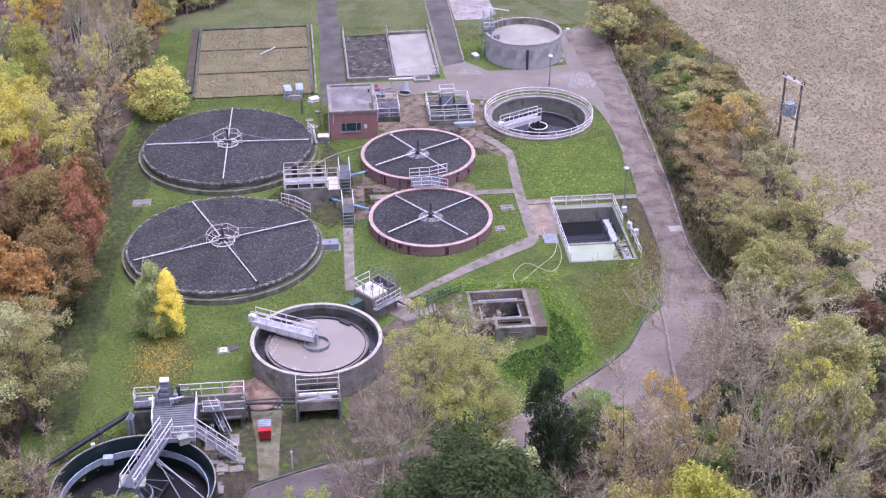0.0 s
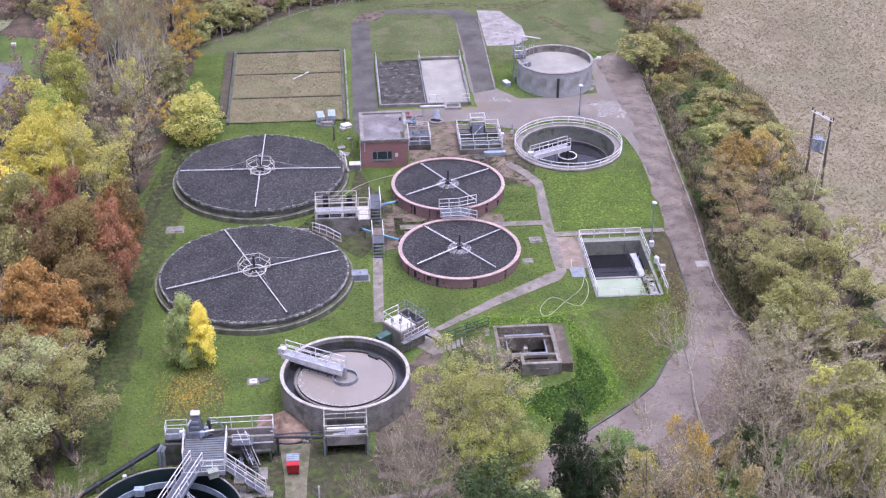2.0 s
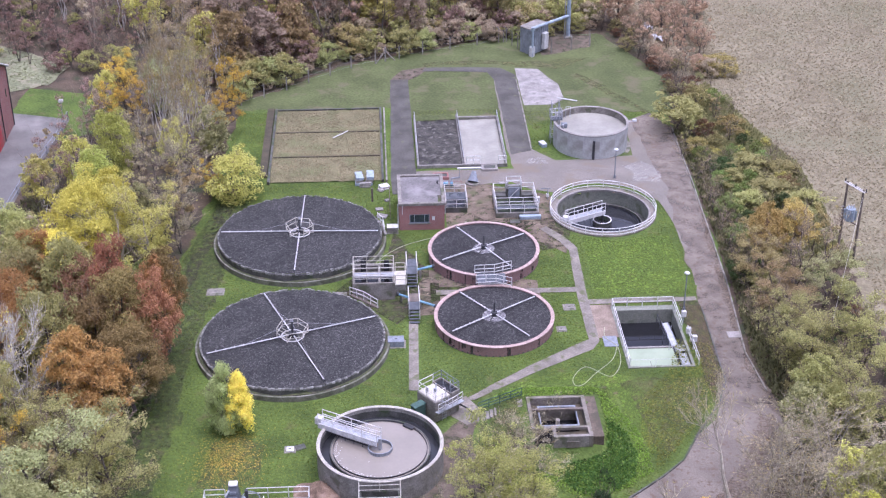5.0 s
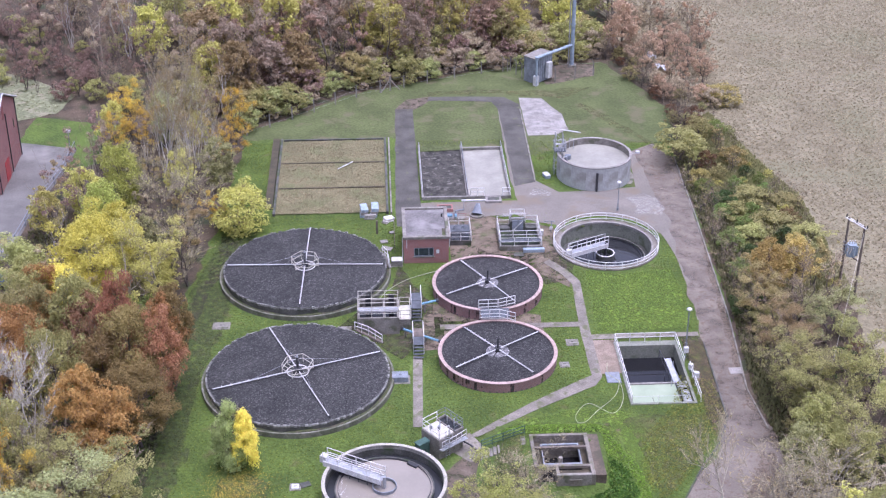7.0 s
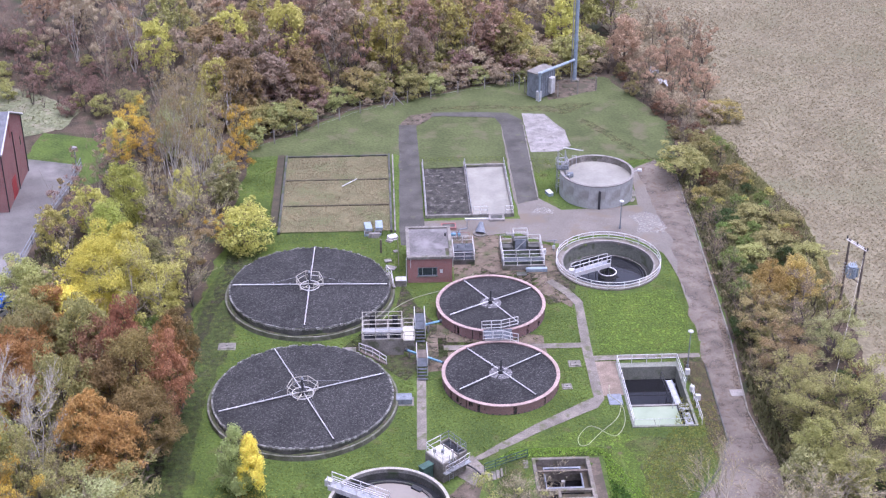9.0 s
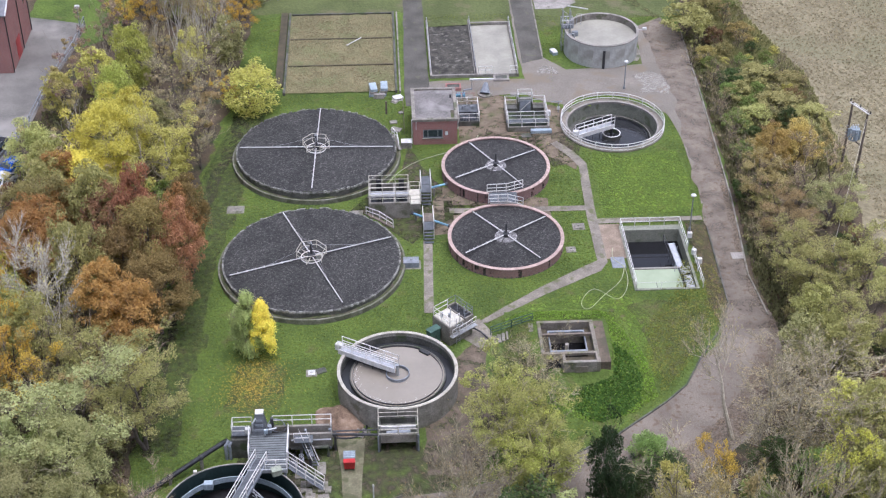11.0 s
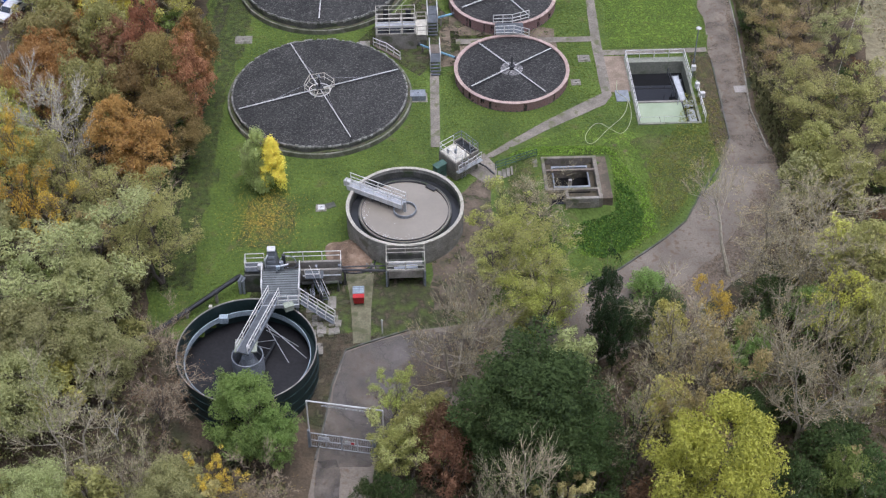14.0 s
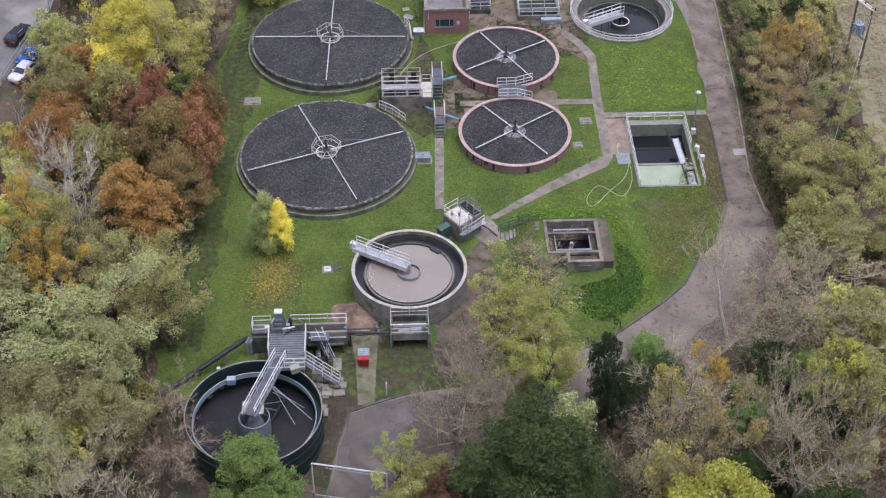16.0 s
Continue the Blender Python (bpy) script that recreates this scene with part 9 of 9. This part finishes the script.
stand("shrub", L_BROWN, "brown-leaved shrub beside the gate",
      [(2.5, -28.3, 7.4, 3.2)], 1)
stand("sparse", L_OLIVE, "olive leafy shrub beside the gate",
      [(-0.4, -30.1, 7.2, 3.2)], 1)
stand("round", L_MEADOWGREEN, "yellow-olive leafy shrub beside the gate",
      [(0.9, -27.0, 7.1, 2.7), (-1.8, -29.9, 7.1, 2.2)], 1)
stand("sparse", L_LIME, "small lime-green tree beside the gate",
      [(-1.7, -24.5, 7.5, 2.1)], 1)
stand("shrub", L_RUST, "rusty brown bush under the dark tree",
      [(2.9, -30.9, 6.8, 2.6)], 1)
stand("column", L_CONIFER, "tall dark conifer beside the bank",
      [(17.6, -16.2, 10.2, 1.8), (18.4, -19.0, 8.8, 1.6), (17.2, -18.2, 7.4, 1.5)], 1)
stand("shrub", L_DARK, "dense dark ivy-covered thicket",
      [(-3.7, -33.9, 5.0, 2.1), (35.2, -31.7, 5.4, 4.1), (37.1, -35.2, 5.4, 3.8), (31.5, -35.6, 5.4, 3.2), (20.6, -15.1, 3.1, 2.6), (23.9, -13.9, 3.0, 2.4), (33.9, -13.3, 3.8, 3.0), (15.3, -32.6, 6.3, 3.2), (-1.9, -33.4, 5.0, 2.1)], 1)

# the slim tree that leans over the road
slim = tree("slim", 31.0, -8.4, 12.0, 3.6, L_STRAW, "slim leaning bare tree beside the road", 1, wood=BARK_PALE, twig=TWIG_PALE)
slim.rotation_euler = Vector((-2.9, 3.9, 10.5)).to_track_quat("Z", "Y").to_euler()

# the small two-toned tree on the lawn
two = tree("flame", -14.7, 6.5, 7.6, 2.2, L_PALEGREEN, "small upright tree, half green and half bright yellow, on the lawn", 1)
half = part("crown", tree_shape(("flame", 1, 1))["leaves"], None, two, "bright yellow side of the crown")
half.material_slots[0].link = "OBJECT"
half.material_slots[0].material = L_BRIGHT
half["kind"] = "stuff"
half.matrix_basis = two.matrix_basis.inverted() @ pose(-13.2, 6.0, gz(-13, 6) + 0.6, 0, 0, 30) @ Matrix.Diagonal((0.44, 0.46, 0.62, 1))


def in_poly(x, y, poly):
    c = False
    for (x0, y0), (x1, y1) in zip(poly, poly[1:] + poly[:1]):
        if (y0 > y) != (y1 > y) and x < (x1 - x0) * (y - y0) / (y1 - y0) + x0:
            c = not c
    return c


PLANTED = [(o.location.x, o.location.y) for o in scene.objects if o.get("category") in ("tree", "shrub") and o.parent is None]


def joined_wood(name, label, rows):
    """A far stretch of wood as one mesh: many small trees that nobody could count."""
    verts, faces, mats, index, base = [], [], [], [], 0
    for form, x, y, hh, r, leaf, wd, turn, seed in rows:
        shape = tree_shape((form, 2, seed))
        full = 6.0 if form == "shrub" else 10.0
        m = np.array(pose(x, y, gz(x, y), 0, 0, turn) @ Matrix.Diagonal((r / 4, r / 4, hh / full, 1)))
        for key, mat in (("wood", wd or BARK), ("twigs", TWIG), ("leaves", leaf)):
            if key not in shape:
                continue
            me = shape[key]
            co, lp = np.empty(len(me.vertices) * 3), np.empty(len(me.loops), int)
            me.vertices.foreach_get("co", co)
            me.loops.foreach_get("vertex_index", lp)
            verts.append(co.reshape(-1, 3) @ m[:3, :3].T + m[:3, 3])
            faces += (lp.reshape(-1, 4 if key == "wood" else 3) + base).tolist()
            base += len(me.vertices)
            if mat not in mats:
                mats.append(mat)
            index.append(np.full(len(me.polygons), mats.index(mat)))
    me = bpy.data.meshes.new(name)
    me.from_pydata(np.concatenate(verts).tolist(), [], faces)
    for mat in mats:
        me.materials.append(mat)
    me.polygons.foreach_set("material_index", np.concatenate(index))
    tagged(new(name, me), label, "wood", kind="stuff")


def wood(poly, kinds, gap, count, heights, group, lod=2, seed=1, joined=""):
    """Fill a stretch of wood between the trees that stand there, keeping a distance."""
    rnd = random.Random(seed)
    xs, ys = [p[0] for p in poly], [p[1] for p in poly]
    made = tries = 0
    rows = []
    while made < count and tries < count * 40:
        tries += 1
        x, y = rnd.uniform(min(xs), max(xs)), rnd.uniform(min(ys), max(ys))
        if not in_poly(x, y, poly) or any((x - a) ** 2 + (y - b) ** 2 < gap * gap for a, b in PLANTED):
            continue
        PLANTED.append((x, y))
        form, leaf, label, wd = rnd.choice(kinds)
        hh = rnd.uniform(*heights) * (0.45 if form == "shrub" else 1)
        r = hh * (0.75 if form == "shrub" else rnd.uniform(0.3, 0.42))
        made += 1
        if joined:
            rows.append((form, x, y, hh, r, leaf, wd, rnd.uniform(0, 360), rnd.randrange(3)))
            continue
        tree(form, x, y, hh, r, leaf, label, lod, wood=wd, category="shrub" if form == "shrub" else "tree", group=group)
    if joined:
        joined_wood(group.replace(" ", "_").replace("-", "_"), joined, rows)


AUTUMN = [("thick", L_OLIVE, "olive-brown tree in the wood", None), ("sparse", L_STRAW, "thin straw-coloured tree in the wood", None), ("thick", L_YELLOWGREEN, "full yellow-green autumn tree", None),
          ("sparse", L_OLIVE, "thin olive tree in the wood", None), ("birch", L_STRAW, "pale-stemmed nearly bare birch tree", BARK_BIRCH), ("thick", L_SAGE, "grey-green leafy autumn tree", None),
          ("sparse", L_HAZEL_HAZED, "pale brown nearly bare tree", None), ("thick", L_GREEN, "dull green tree in the wood", None)]
UNDER = [("shrub", L_OLIVE, "low olive-green undergrowth bush", None), ("shrub", L_BROWN, "low brown undergrowth bush", None), ("shrub", L_GREEN, "low green undergrowth bush", None), ("shrub", L_DARK, "low dark ivy undergrowth bush", None)]
# pale leaf colours predominate here to imitate haze in the distance
FAR = [("sparse", L_HAZEL_HAZED, "x", BARK_PALE), ("thick", L_HAZEL_HAZED, "x", None), ("bare", L_HAZEL_HAZED, "x", None), ("thick", L_OLIVE, "x", None), ("sparse", L_STRAW, "x", BARK_PALE), ("birch", L_HAZEL_HAZED, "x", BARK_BIRCH), ("thick", L_YELLOWGREEN, "x", None), ("thick", L_STRAW, "x", None), ("birch", L_STRAW, "x", BARK_BIRCH), ("sparse", L_PEACH, "x", None), ("bare", L_PURPLE, "x", None), ("thick", L_HAZEL_HAZED, "x", None), ("thick", L_PEACH, "x", None)]
wood([(-19.2, 85.6), (-4, 98.4), (8, 103.4), (20, 108.4), (36, 112), (36, 114), (20, 111), (-6, 101.5), (-21, 88)], [("shrub", L_HAZEL_HAZED, "x", None), ("shrub", L_OLIVE, "x", None), ("shrub", L_PALEGREEN, "x", None)], 1.9, 38, (2.5, 9.5), "wood_edge", seed=13, joined="row of pale brown and olive bushes along the fence")
wood([(-19, 86.5), (-4, 99.5), (8, 104.5), (20, 109.5), (24, 120), (24, 132), (-20, 126), (-30, 100)], FAR, 3.2, 75, (8, 12), "far_wood", seed=3, joined="belt of mixed olive and brown autumn trees behind the fence")
wood([(24, 112), (40, 113), (44, 128), (40, 175), (-60, 175), (-60, 118), (-34, 104), (-20, 127), (24, 133)], FAR, 4.4, 95, (8, 13), "far_wood", seed=4, joined="deep wood of mixed autumn trees with pale birches")
wood([(-75, 116), (-47, 98), (-36, 92), (-36, 118), (-75, 140)], [("sparse", L_PURPLE, "purple-brown bare thicket tree", None), ("birch", L_PURPLE, "bare purple-brown scrub tree", None), ("shrub", L_PURPLE, "x", None), ("bare", L_PURPLE, "x", None), ("shrub", L_OLIVE, "olive scrub bush", None)], 2.2, 105, (4, 7), "scrub", seed=5, joined="thicket of bare purple-brown scrub trees")
wood([(-42, 62), (-36, 86), (-20, 86), (-21, 56), (-24, 36), (-40, 36)], [AUTUMN[i] for i in (1, 2, 4, 5, 6)], 3.6, 26, (5, 8), "wood beside the lawn", seed=6)
wood([(-44, -40), (-44, 36), (-25.5, 36), (-25.5, -8), (-24, -30), (-14, -34), (-12, -44)], AUTUMN[:6] + UNDER[:3], 2.9, 62, (5, 8.5), "wood beside the lawn", seed=7)
wood([(42.2, -2), (41.6, 30), (43.2, 62), (44.2, 88), (48, 88), (52, 60), (52, 30), (52, -5)], UNDER + [("sparse", L_STRAW, "low straw-coloured roadside scrub", None)], 2.8, 42, (3.5, 6), "roadside scrub", seed=8)
wood([(8, -22), (24, -17), (34, -9), (41, 4), (56, 6), (56, -48), (6, -48)], AUTUMN[:6] + UNDER, 3.0, 58, (5, 8), "wood by the drive", seed=9)
wood([(41, 108), (44, 94), (52, 92), (56, 130), (44, 135)], [("shrub", L_PEACH, "x", None), ("shrub", L_HAZEL_HAZED, "x", None), ("sparse", L_PEACH, "x", None), ("bare", L_STRAW, "x", None)], 2.0, 60, (4, 7), "field_edge_scrub", seed=10, joined="rusty orange-brown scrub along the field")
wood([(44.4, 34), (44.6, 60), (46, 90), (49.5, 92), (54.5, 62), (53.6, 36)], [("shrub", L_MEADOWGREEN, "x", None), ("shrub", L_SAGE, "x", None), ("shrub", L_YELLOWGREEN, "x", None), ("bare", L_STRAW, "x", None), ("arching", L_HAZEL_HAZED, "x", None)], 1.9, 44, (1.8, 3.6), "bramble_scrub", seed=21, joined="tangle of yellow-green brambles between the road and the field")
wood([(40.5, -4), (40.0, 14), (40.6, 32), (41.4, 50), (42.6, 74), (44, 74), (42.8, 50), (42.2, 32), (42.2, 12), (43, -4)], [("arching", L_STRAW, "grey-brown twiggy bush at the road's edge", None), ("bare", L_STRAW, "straw-coloured twiggy bush at the road's edge", None), ("sparse", L_OLIVE, "thin olive bush at the road's edge", None)], 1.7, 32, (2.6, 4.6), "roadside hedge", seed=22)
wood([(40.6, 2), (40.4, 16), (40.8, 34), (43.4, 34), (43.2, 16), (43.6, 2)], [("bare", L_STRAW, "low grey-brown twiggy bush at the road's edge", None), ("shrub", L_OLIVE, "low olive bush at the road's edge", None), ("shrub", L_DARK, "low ivy-dark bush at the road's edge", None), ("arching", L_STRAW, "low bare twiggy bush at the road's edge", None)], 1.4, 26, (3.6, 6.5), "roadside hedge", seed=31)
wood([(42.4, 78), (43.6, 92), (38.2, 111), (36.2, 113), (42, 114), (46.5, 96), (47, 80)], [("arching", L_STRAW, "x", None), ("bare", L_HAZEL_HAZED, "x", None), ("shrub", L_OLIVE, "x", None), ("shrub", L_BROWN, "x", None)], 1.7, 40, (3, 5.5), "boundary_scrub", seed=32, joined="grey-brown twiggy scrub along the boundary")
wood([(-21, 89), (-6, 101), (8, 105.5), (20, 111), (36, 114), (38, 122), (24, 124), (-10, 116), (-30, 104), (-34, 96)], [("shrub", L_HAZEL_HAZED, "x", None), ("shrub", L_PURPLE, "x", None), ("shrub", L_STRAW, "x", None), ("shrub", L_OLIVE, "x", None)], 2.0, 70, (6, 11), "far_undergrowth", seed=33, joined="dense brown undergrowth beneath the far trees")
